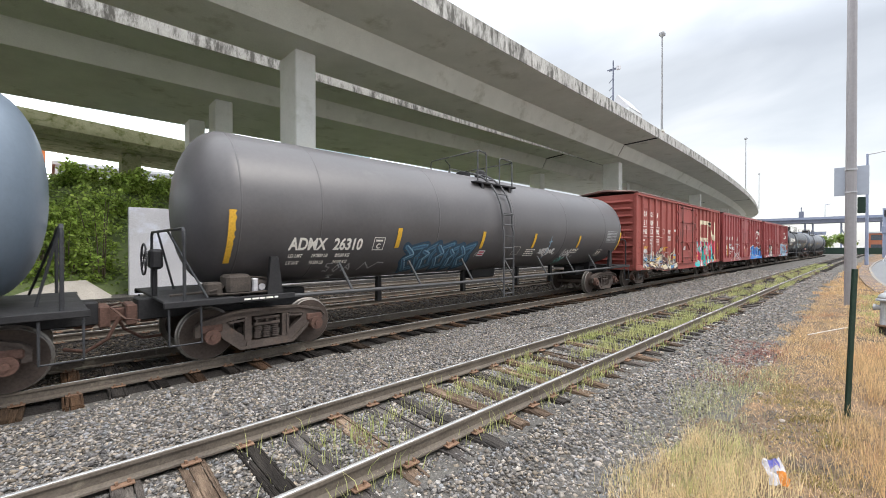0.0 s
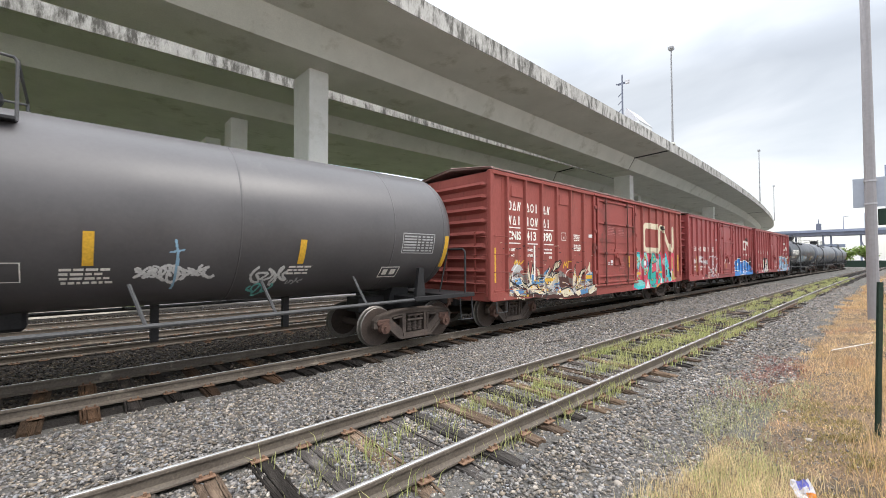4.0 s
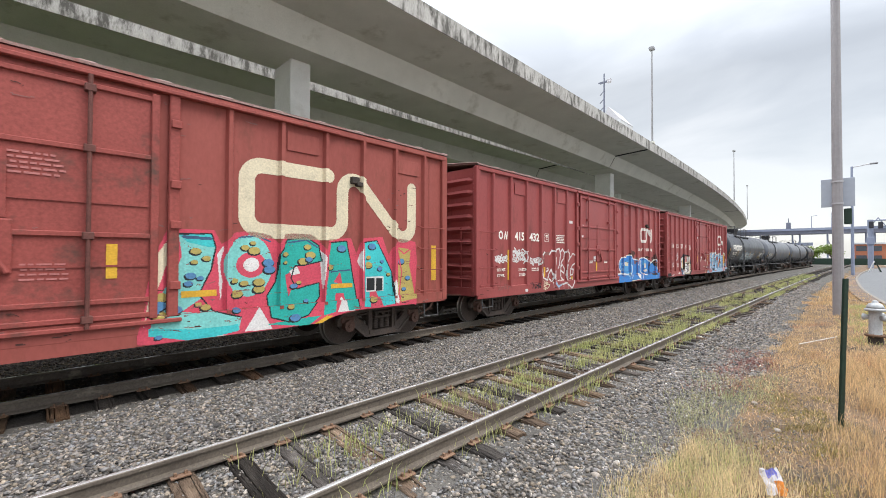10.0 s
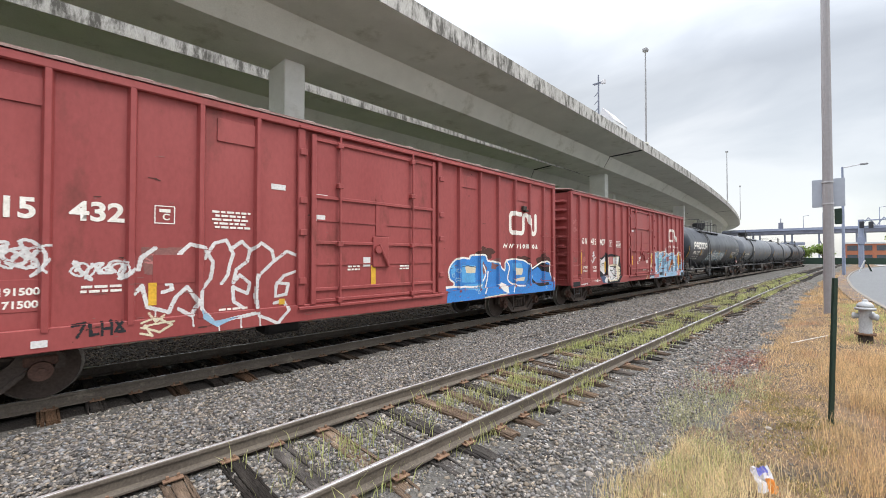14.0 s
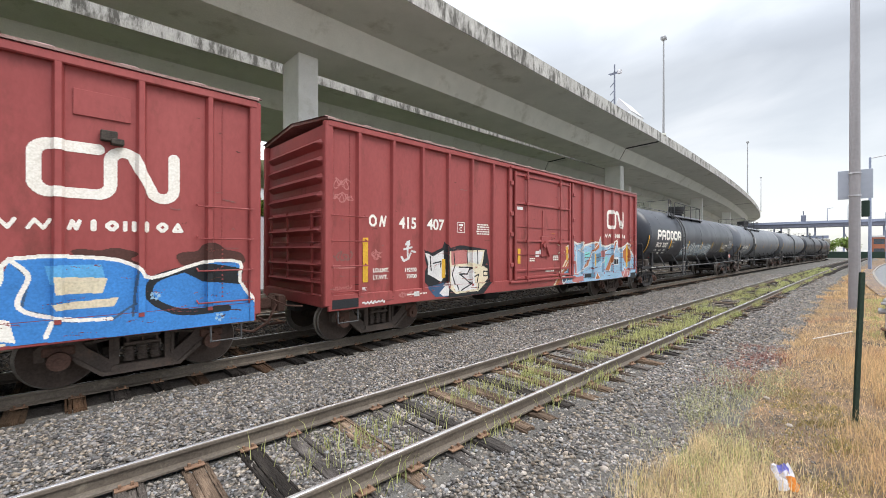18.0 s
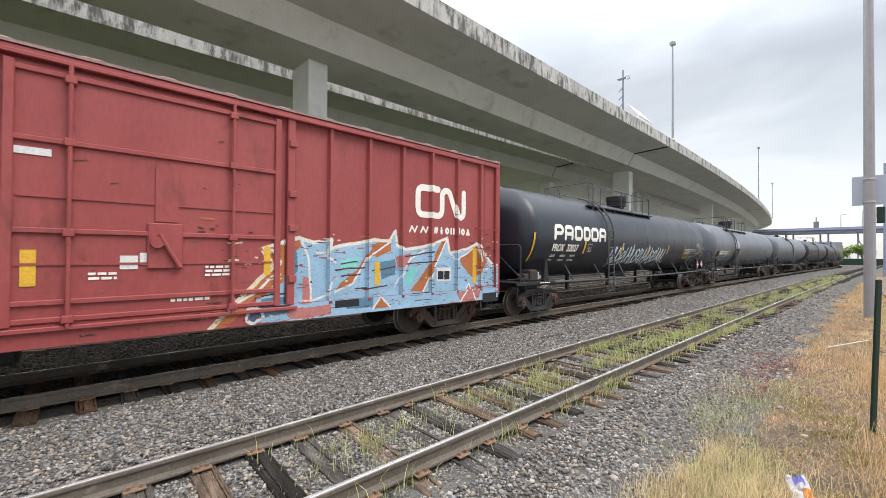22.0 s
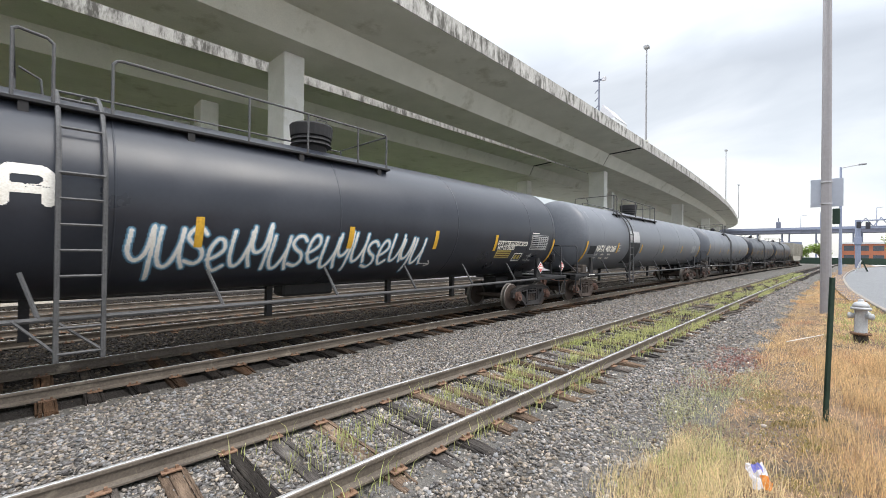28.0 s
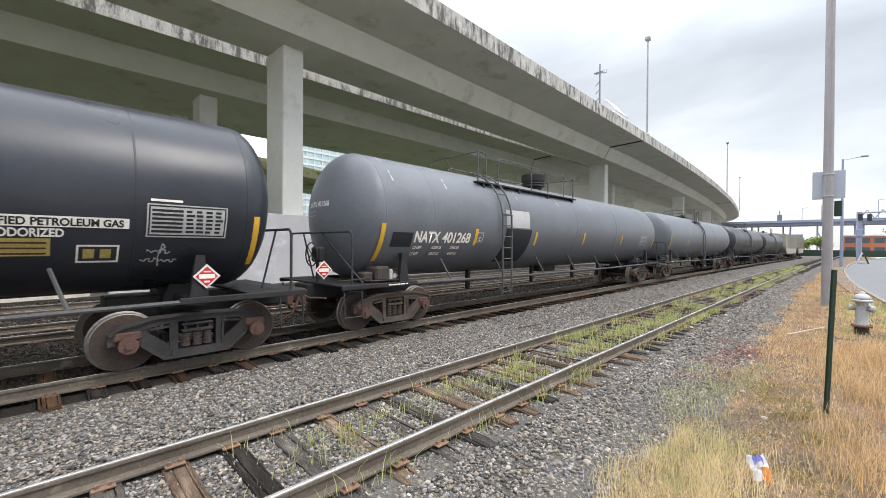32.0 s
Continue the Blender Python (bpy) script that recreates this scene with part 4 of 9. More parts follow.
def shrub(x, y, z, w, h, seed, label, leaf=0.085):
    r = random.Random(seed)
    t = thing("shrub", pose(x, y, z), label, "shrub", "shrubs on the bank")
    b = bmesh.new()
    lumps = []
    for k in range(7):
        a = r.uniform(0, 6.28)
        d = r.uniform(0.15, 1.0) * w
        p = Vector((d * math.cos(a), d * math.sin(a) * 0.6, r.uniform(0.35, 0.95) * h))
        tube(b, (0.1 * math.cos(a), 0.1 * math.sin(a), -0.3), p * 0.6, 0.035, 5, 0.022)
        tube(b, p * 0.6, p, 0.022, 5, 0.008)
        for j in range(6):
            lumps.append((p.x + r.uniform(-0.5, 0.5) * w * 0.7, p.y + r.uniform(-0.5, 0.5) * w * 0.5, max(0.2, p.z * (1.1 - 0.2 * j) + r.uniform(-0.2, 0.2)), r.uniform(0.22, 0.5) * w * 0.55))
    part("stem", b, M["bark"], t)
    leaf_cloud(t, lumps, 420, leaf, seed, M["leaf"])


def vegetation():
    r = random.Random(17)
    for k in range(15):
        x = -12.5 + k * 1.02 + r.uniform(-0.3, 0.3)
        shrub(x, 23.6 + r.uniform(-0.3, 1.3), 0.0, r.uniform(1.1, 1.5), r.uniform(3.6, 5.0), 200 + k, "bright green leafy shrub at the foot of the bank")
    for k in range(10):
        x = -13 + k * 2.0 + r.uniform(-0.4, 0.4)
        y = 28.0 + r.uniform(-1.2, 1.5)
        shrub(x, y, bank_z(x, y), r.uniform(1.2, 1.7), r.uniform(1.2, 1.8), 240 + k, "green shrub growing on the ivy bank", 0.10)
    for k in range(11):
        x = -14 + k * 2.6 + r.uniform(-0.4, 0.4)
        y = 33.5 + r.uniform(-1.5, 1.5)
        shrub(x, y, bank_z(x, y), r.uniform(1.3, 2.0), r.uniform(0.8, 1.25), 280 + k, "dark green shrub along the top of the bank", 0.12)
    for k in range(8):
        x = 4.5 + k * 1.6
        shrub(x, 26.0 + r.uniform(-0.3, 1.5), bank_z(x, 26) + 0.6, 1.1, 1.9, 320 + k, "ivy and shrub behind the retaining wall", 0.10)


def ivy():
    """A blanket of small leaves over the bank."""
    rs = np.random.RandomState(91)
    n = 15000
    px, py = rs.uniform(-15, 8, n), rs.uniform(22.9, 35.5, n)
    pz = np.array([bank_z(a, c) for a, c in zip(px, py)]) + rs.uniform(0.0, 0.28, n) + 0.18 * np.sin(px * 1.9) * np.sin(py * 1.3)
    q = np.stack([px, py, pz], -1)
    d = rs.normal(0, 0.6, (n, 3)) + np.array([0, -0.7, 0.8])
    d /= np.linalg.norm(d, axis=1)[:, None]
    a = np.cross(d, rs.normal(0, 1, (n, 3)))
    a /= np.linalg.norm(a, axis=1)[:, None]
    c = np.cross(a, d)
    k = rs.uniform(0.06, 0.13, n)[:, None]
    quad = np.stack([q - a * k, q + c * k * 0.7, q + a * k, q - c * k * 0.7 + d * k * 0.2], 1)
    tagged(raw_mesh("ivy", quad.reshape(-1, 3), np.arange(4 * n).reshape(n, 4), M["leaf_far"]), "dark green ivy covering the bank", "ivy", kind="stuff")


def tree(x, y, z, h, w, seed, label, leaf=0.35):
    r = random.Random(seed)
    t = thing("tree", pose(x, y, z), label, "tree", "far street trees")
    b = bmesh.new()
    tube(b, (0, 0, -0.3), (0, 0, h * 0.45), 0.035 * h, 8, 0.022 * h)
    lumps = []
    for k in range(9):
        a = r.uniform(0, 6.28)
        p = Vector((r.uniform(0.2, 0.8) * w * math.cos(a), r.uniform(0.2, 0.8) * w * math.sin(a), r.uniform(0.5, 0.92) * h))
        tube(b, (0, 0, h * r.uniform(0.3, 0.45)), p, 0.014 * h, 5, 0.004 * h)
        for _ in range(2):
            lumps.append((p.x + r.uniform(-0.3, 0.3) * w, p.y + r.uniform(-0.3, 0.3) * w, p.z + r.uniform(-0.12, 0.12) * h, r.uniform(0.25, 0.42) * w))
    part("trunk", b, M["bark"], t)
    leaf_cloud(t, lumps, 26, leaf, seed, M["leaf_far"], "crown")


# ---- lamps, masts and distance ----


def highway_lamp(x, y, z, h, label):
    t = thing("highway_lamp", pose(x, y, z), label, "street lamp", "highway lamps")
    b = bmesh.new()
    tube(b, (0, 0, 0), (0, 0, h), 0.14, 8, 0.085)
    part("mast", b, M["mast_grey"], t)
    b = bmesh.new()
    box(b, -0.35, 0.35, -0.3, 0.3, h, h + 0.42, 0.08)
    part("lamp_head", b, M["mast_grey"], t)
    b = bmesh.new()
    box(b, -0.25, 0.25, -0.25, 0.25, -0.05, 0.2, 0.03)
    part("foot", b, M["concrete"], t)


def lattice_mast():
    t = thing("radio_mast", pose(150, 62.5, 0), "slim mast with cross arms and dishes on a far roof", "mast")
    b = bmesh.new()
    tube(b, (0, 0, 40), (0, 0, 70.5), 0.42, 6, 0.25)
    part("pole", b, M["bridge"], t)
    for z, w in ((67.3, 2.2), (66.9, 1.6)):
        b = bmesh.new()
        box(b, -0.15, 0.15, -w, w, z, z + 0.35)
        part("cross_arm", b, M["bridge"], t)
    b = bmesh.new()
    box(b, -0.5, 0.5, -2.6, -1.2, 66.6, 68.0, 0.1)
    part("antenna", b, M["galv"], t)
    for k in range(4):
        b = bmesh.new()
        tube(b, (0, 0, 55 + k * 3.0), (0, 1.6, 53.6 + k * 3.0), 0.16, 5)
        part("bracket", b, M["bridge"], t)
    t = thing("far_building", pose(150, 57.6, 0), "pale pitched roof showing over the highway edge", "building", "far buildings")
    b = bmesh.new()
    plate_poly(b, [(-6, 0), (6, 0), (6, 50), (-6, 50)], -3.2, 3.2)
    part("wall", b, M["pale_wall"], t)
    b = bmesh.new()
    a = [b.verts.new(p) for p in ((-6, -3.4, 50), (-6, 3.4, 50), (-6, 1.0, 55.5), (6, -3.4, 50), (6, 3.4, 50), (6, 1.0, 55.5))]
    for f in ((0, 1, 2), (5, 4, 3), (0, 3, 4, 1), (1, 4, 5, 2), (2, 5, 3, 0)):
        b.faces.new([a[i] for i in f])
    part("roof", b, M["galv"], t)


def facade(name, x0, x1, y0, y1, h, floors, bays, wall, label, sill=0.8):
    """A far building: wall, roof, and windows that stand in its near (-Y) and -X sides."""
    t = thing(name, pose((x0 + x1) / 2, (y0 + y1) / 2, 0), label, "building", "far buildings")
    w, d = (x1 - x0) / 2, (y1 - y0) / 2
    b = bmesh.new()
    box(b, -w, w, -d, d, -1, h)
    part("wall", b, wall, t)
    b = bmesh.new()
    box(b, -w - 0.3, w + 0.3, -d - 0.3, d + 0.3, h, h + 0.5)
    part("roof", b, M["pale_wall"], t)
    fh = h / floors
    for k in range(floors):
        for i in range(bays):
            bw = 2 * w / bays
            q = shared("%s_win%d_%.2f" % (name, bays, bw), lambda b_, bw=bw, fh=fh: box(b_, -bw * 0.36, bw * 0.36, -0.08, 0.05, 0.0, fh * 0.55), [M["dark_glass"]])
            piece("window", q, t, pose(-w + (i + 0.5) * bw, -d, k * fh + sill))
        nb = max(1, int(round(bays * d / w)))
        for i in range(nb):
            bw = 2 * d / nb
            q = shared("%s_side%d_%.2f" % (name, nb, bw), lambda b_, bw=bw, fh=fh: box(b_, -0.08, 0.05, -bw * 0.36, bw * 0.36, 0.0, fh * 0.55), [M["dark_glass"]])
            piece("window", q, t, pose(-w, -d + (i + 0.5) * bw, k * fh + sill))
    return t


def glass_tower():
    t = thing("tower_block", pose(118, 212, 0), "tall pale apartment tower with blue-green glass", "building", "far buildings")
    b = bmesh.new()
    box(b, -18, 18, -12, 12, -1, 78)
    part("glazing", b, M["glass"], t)
    for k in range(20):
        b = bmesh.new()
        box(b, -18.4, 18.4, -12.5, 12.5, 8 + k * 3.6, 9.1 + k * 3.6)
        part("floor_slab", b, M["pale_wall"], t)
    for k in range(9):
        b = bmesh.new()
        x = -18 + k * 4.5
        box(b, x - 0.35, x + 0.35, -12.4, -12.0, 8, 78)
        part("mullion", b, M["pale_wall"], t)


def ramp():
    t = thing("old_ramp", label="low mossy concrete ramp on a single pier", category="ramp", group="elevated roads")
    line = Line(-60, 50.0, 0.0, [(72, 0.0), (60, 0.002)], back=10)
    b = bmesh.new()
    sweep(b, line.stations(0, 130, 4.0), [(0, 12.6), (0.3, 12.0), (2.6, 11.8), (7, 11.8), (9.3, 12.0), (9.6, 12.6), (9.6, 12.8), (0, 12.8)])
    for v in b.verts:
        v.co.z -= 0.06 * (v.co.x + 1.7)
    part("span", b, M["moss"], t)
    for off in (0.0, 9.3):
        b = bmesh.new()
        sweep(b, line.stations(0, 130, 4.0), [(off - 0.05, 12.6), (off + 0.28, 12.6), (off + 0.28, 13.9), (off - 0.05, 13.9)])
        for v in b.verts:
            v.co.z -= 0.06 * (v.co.x + 1.7)
        part("parapet", b, M["moss"], t)
    for s in (20, 66.3, 112):
        x, y, h = line.at(s)
        b = bmesh.new()
        box(b, -0.8, 0.8, -1.2, 1.2, 0, 11.9 - 0.06 * (x + 1.7), 0.05)
        part("column", b, M["moss"], t).matrix_basis = pose(x - 3.0 * math.sin(h), y + 3.0 * math.cos(h), 0, 0, 0, math.degrees(h))


def far_bridge():
    t = thing("road_bridge", label="dark blue-grey steel road bridge across the distance", category="bridge")
    b = bmesh.new()
    box(b, 228, 240, -140, 160, 11.6, 12.9)
    part("deck", b, M["bridge"], t)
    b = bmesh.new()
    box(b, 227.6, 228, -140, 160, 12.9, 13.9)
    part("railing", b, M["steel_blue"], t)
    for y in range(-130, 160, 11):
        b = bmesh.new()
        for dy in (-1.2, 1.2):
            tube(b, (231, y + dy, -0.5), (231, y + dy, 11.6), 0.35, 6)
        tube(b, (231, y - 1.2, 3), (231, y + 1.2, 9), 0.18, 5)
        tube(b, (231, y + 1.2, 3), (231, y - 1.2, 9), 0.18, 5)
        part("pier", b, M["steel_blue"], t)
    b = bmesh.new()
    box(b, 229, 230.6, 14.6, 16.2, 12.9, 16.6, 0.15)
    tube(b, (229.8, 15.4, 16.6), (229.8, 15.4, 18.4), 0.2, 6)
    part("bridge_house", b, M["bridge"], t)
    for y, h in ((2, 7), (-14, 8), (-26, 7.5), (8, 6)):
        b = bmesh.new()
        tube(b, (229, y, 12.9), (229, y, 12.9 + h), 0.16, 6, 0.1)
        tube(b, (229, y, 12.9 + h), (229, y - 1.8, 13.1 + h), 0.1, 5)
        part("lamp_post", b, M["steel_blue"], t)
    b = bmesh.new()
    box(b, 180, 181, 6, 60, 5.6, 6.6)
    for y in range(8, 60, 8):
        tube(b, (180.5, y, -0.4), (180.5, y, 5.6), 0.25, 6)
    tagged(mesh_ob("pipe_bridge", b, M["steel_blue"]), "low blue-grey trestle beyond the train", "trestle")


def street_signals():
    t = thing("signal_gantry", pose(110, -4.3, 0), "blue-grey signal gantry with a truss arm over the road", "signal gantry")
    b = bmesh.new()
    tube(b, (0, 0, -0.3), (0, 0, 8.9), 0.42, 10)
    part("post", b, M["steel_blue"], t)
    b = bmesh.new()
    for z in (7.6, 9.3):
        tube(b, (0, 0, z - (0.6 if z > 9 else 0)), (0, -16, z), 0.14, 6)
    for k in range(8):
        tube(b, (0, -2.0 * k, 7.6), (0, -2.0 * k - 1.0, 9.25), 0.08, 5)
        tube(b, (0, -2.0 * k - 1.0, 9.25), (0, -2.0 * k - 2.0, 7.6), 0.08, 5)
    part("truss_arm", b, M["steel_blue"], t)
    for y, z in ((-1.3, 7.9), (-0.1, 8.0)):
        b = bmesh.new()
        box(b, -0.5, -0.15, y - 0.32, y + 0.32, z - 0.7, z + 0.55, 0.05)
        for dz in (-0.4, 0.15):
            tube(b, (-0.75, y, z + dz), (-0.45, y, z + dz), 0.22, 10)
        part("signal_head", b, M["signal_dark"], t)
    b = bmesh.new()
    box(b, -0.55, 0.1, -0.5, 0.5, 4.2, 5.6, 0.05)
    part("cabinet", b, M["steel_blue"], t)
    t = thing("street_lamp", pose(60, -1.05, 0), "slim grey street lamp with a short arm", "street lamp")
    b = bmesh.new()
    tube(b, (0, 0, -0.3), (0, 0, 11.4), 0.15, 8, 0.09)
    part("pole", b, M["steel_blue"], t)
    b = bmesh.new()
    tube(b, (0, 0, 11.3), (0, -1.4, 11.5), 0.05, 6)
    part("arm", b, M["galv"], t)
    b = bmesh.new()
    box(b, -0.15, 0.15, -1.9, -1.3, 11.42, 11.58, 0.04)
    part("lamp_head", b, M["mast_grey"], t)
    t = thing("barricade", pose(80, -3.5, -0.1), "green and white folding road barricade", "barricade")
    for s, m in ((-1, "green_paint"), (1, "pale_wall")):
        b = bmesh.new()
        plate_poly(b, [(0.5 * s, 0.0), (0.62 * s, 0.0), (0.08 * s, 1.5), (0.0, 1.5)], -0.9, 0.9)
        part("panel", b, M[m], t).matrix_basis = pose(0, 0, 0, 0, 0, 90)
    b = bmesh.new()
    box(b, 150, 150.15, -30, 22, -0.3, 1.5)
    tagged(mesh_ob("fence", b, M["green_paint"]), "low green fence beyond the tracks", "fence")
    facade("brick_building", 180, 205, -32, -3.5, 5.8, 2, 8, M["brick"], "low red brick building across the street")
    facade("orange_building", -24, 0.0, 80, 95, 19.3, 4, 8, M["orange_wall"], "orange rendered building behind the mossy ramp")
    facade("orange_building", 63, 80, 70, 85, 17.5, 4, 6, M["orange_wall"], "orange rendered building seen under the highway")
    facade("pale_building", 1.0, 40, 82, 100, 13.9, 2, 7, M["pale_wall"], "long pale grey office building behind the ramp")
    r = random.Random(5)
    for k, (x, y, h, w) in enumerate(((160, 1.5, 5.6, 2.4), (165, 5.5, 5.0, 2.2), (172, 10, 5.0, 2.2), (120, -11.5, 6.6, 2.6), (112, -13.5, 6.0, 2.6), (210, 30, 8, 4), (215, 20, 7, 4), (80, 60, 14, 5), (62, 66, 16, 5), (92, 55, 13, 5), (40, 62, 13, 5), (100, 45, 12, 4), (112, 50, 12, 5))):
        tree(x, y, -0.3, h, w, 500 + k, "leafy green street tree in the distance")


road_and_kerb()
utility_pole()
stake()
fire_hydrant()
litter()
bank()
ivy()
vegetation()
highway_lamp(54.0, 16.5, 16.0, 11.7, "tall thin grey lamp mast on the highway parapet")
highway_lamp(125.0, EDGE_A.at(125)[1] - 0.1, 16.0, 12.6, "tall thin grey lamp mast far along the highway")
highway_lamp(190.0, EDGE_A.at(190)[1] - 0.2, 16.0, 12.6, "tall thin grey lamp mast at the far bend")
lattice_mast()
glass_tower()
ramp()
far_bridge()
street_signals()
stones("ballast_stones", -2.0, 9.0, 1.3, 7.4, 1250, 0.013, 0.043, 1, "loose grey crushed ballast stones")
stones("ballast_stones", 9.0, 22.0, 1.0, 7.4, 460, 0.019, 0.052, 2, "loose grey crushed ballast stones")
stones("ballast_stones", 22.0, 45.0, 1.0, 7.5, 150, 0.028, 0.065, 5, "loose grey crushed ballast stones")
# the stones_dark beds hold dirt and painted-in shade together
stones("ballast_stones", -2.5, 10.0, 7.95, 11.9, 420, 0.02, 0.05, 3, "dirty ballast between the main tracks, coloured darker for the train's shade", 0.0, "stones_dark")
stones("ballast_stones", -2.5, 24.0, 7.38, 7.95, 420, 0.014, 0.034, 8, "small brown ballast round the tie ends", -0.02, "stones_dark")
stones("ballast_stones", 10.0, 36.0, 7.95, 12.2, 110, 0.03, 0.07, 6, "dirty ballast between the main tracks, coloured darker for the train's shade", 0.0, "stones_dark")
stones("ballast_stones", -4.0, 12.0, 11.9, 20.5, 90, 0.03, 0.065, 7, "dirty ballast on the back tracks, coloured darker for shade", 0.0, "stones_dark")
stones("ballast_stones", 3.0, 11.0, -0.3, 1.9, 700, 0.006, 0.022, 4, "scattered pebbles in the dry verge")
stones("pale_pebbles", 2.0, 16.0, 0.9, 7.4, 2.2, 0.016, 0.042, 9, "scattered pale pebbles and bits of broken concrete", 0.012, "pale_pebble")
verge_grass()

# ---- train: shared pieces ----
M["letter"] = surf("letter", (0.72, 0.68, 0.60), (0.84, 0.81, 0.74), 0.75, 5, 0.0, fine=40, stain=(0.45, 0.25, 0.2), stain_scale=6, stain_at=0.64)
M["roof"] = surf("roof", (0.20, 0.10, 0.092), (0.33, 0.24, 0.22), 0.7, 1.2, 0.2, 0.2, fine=20, stain=(0.30, 0.10, 0.08), stain_scale=1.5, stain_at=0.52)
M["rod_brown"] = surf("rod_brown", (0.090, 0.036, 0.030), (0.16, 0.062, 0.052), 0.7, 2, 0.2, fine=22)
M["door_red"] = surf("door_red", (0.21, 0.045, 0.038), (0.32, 0.078, 0.066), 0.62, 0.9, 0.2, fine=22, stain=(0.10, 0.05, 0.04), stain_scale=1.4, stain_at=0.54)
M["car_black"] = surf("car_black", (0.013, 0.013, 0.015), (0.030, 0.029, 0.030), 0.65, 3, 0.15, fine=30)
M["pipe_black"] = surf("pipe_black", (0.022, 0.023, 0.026), (0.050, 0.051, 0.055), 0.55, 3, 0.1, 0.1, fine=30)
M["pipe_grey"] = surf("pipe_grey", (0.06, 0.06, 0.062), (0.11, 0.11, 0.112), 0.6, 3, 0.1, 0.2, fine=30)
M["frame_brown"] = surf("frame_brown", (0.060, 0.047, 0.042), (0.120, 0.096, 0.082), 0.85, 3, 0.3, 0.1, fine=30, stain=(0.15, 0.10, 0.075), stain_scale=5)
M["frame_black"] = surf("frame_black", (0.026, 0.025, 0.026), (0.060, 0.056, 0.055), 0.75, 3, 0.3, 0.1, fine=30, stain=(0.09, 0.07, 0.06), stain_scale=4)
M["cap_rust"] = surf("cap_rust", (0.085, 0.050, 0.040), (0.16, 0.092, 0.072), 0.85, 8, 0.3, 0.1, fine=40)
M["tyre"] = surf("tyre", (0.16, 0.145, 0.13), (0.28, 0.26, 0.24), 0.45, 3, 0.1, 0.7, fine=30)


def flat(name, c, rough=0.7, k=0.16):
    return surf(name, tuple(v * (1 - k) for v in c), tuple(min(1, v * (1 + k)) for v in c), rough, 2.2, 0.0, fine=30)


M["tank_grey"] = surf("tank_grey", (0.096, 0.104, 0.120), (0.148, 0.158, 0.178), 0.38, 0.6, 0.06, fine=14, stain=(0.16, 0.165, 0.175), stain_scale=0.8, stain_at=0.6, grain=0.1)
M["tank_blue"] = surf("tank_blue", (0.125, 0.158, 0.200), (0.165, 0.205, 0.252), 0.36, 0.6, 0.03, fine=14, grain=0.08)
PAINT = {"white": M["letter"], "chalk": flat("chalk", (0.62, 0.61, 0.60)), "black": flat("paint_black", (0.02, 0.022, 0.025)), "blue": flat("paint_blue", (0.045, 0.20, 0.52)), "pale": flat("paint_pale", (0.26, 0.41, 0.54)), "teal": flat("paint_teal", (0.05, 0.46, 0.48)), "pink": flat("paint_pink", (0.55, 0.07, 0.11)), "orange": flat("paint_orange", (0.38, 0.13, 0.05)), "cream": flat("paint_cream", (0.62, 0.55, 0.40)), "yellow": flat("paint_yellow", (0.62, 0.36, 0.04)), "navy": flat("paint_navy", (0.05, 0.10, 0.18)), "haze": flat("paint_haze", (0.22, 0.10, 0.09)), "steel": flat("paint_steel", (0.09, 0.19, 0.27)), "grey": flat("paint_grey", (0.40, 0.40, 0.40)), "ochre": flat("paint_ochre", (0.40, 0.32, 0.10)), "grime": flat("paint_grime", (0.075, 0.032, 0.026)), "tint": flat("paint_tint", (0.040, 0.075, 0.115)), "denim": flat("paint_denim", (0.085, 0.215, 0.40)), "dust": flat("paint_dust", (0.21, 0.19, 0.175)), "rose": flat("paint_rose", (0.42, 0.16, 0.15)), "mint": flat("paint_mint", (0.19, 0.52, 0.49)), "jade": flat("paint_jade", (0.025, 0.36, 0.31)), "glow": flat("paint_bluelight", (0.10, 0.34, 0.62))}
PAINT_ORDER = list(PAINT)


AXLE, WR = 0.93, 0.44


def make_wheelset(b):
    for s in (-1, 1):
        y = s * 0.7525
        lathe(b, [(0.03, y + s * 0.14), (0.12, y + s * 0.14), (0.13, y + s * 0.075), (0.20, y + s * 0.05), (0.34, y + s * 0.02), (0.37, y + s * 0.062), (WR - 0.015, y + s * 0.07)], 28, "Y", 0)
        lathe(b, [(WR - 0.016, y + s * 0.072), (WR, y + s * 0.06), (WR, y - s * 0.035), (WR + 0.028, y - s * 0.05), (WR + 0.02, y - s * 0.075), (0.36, y - s * 0.07)], 28, "Y", 1)
    tube(b, (0, -0.75, 0), (0, 0.75, 0), 0.085, 12)


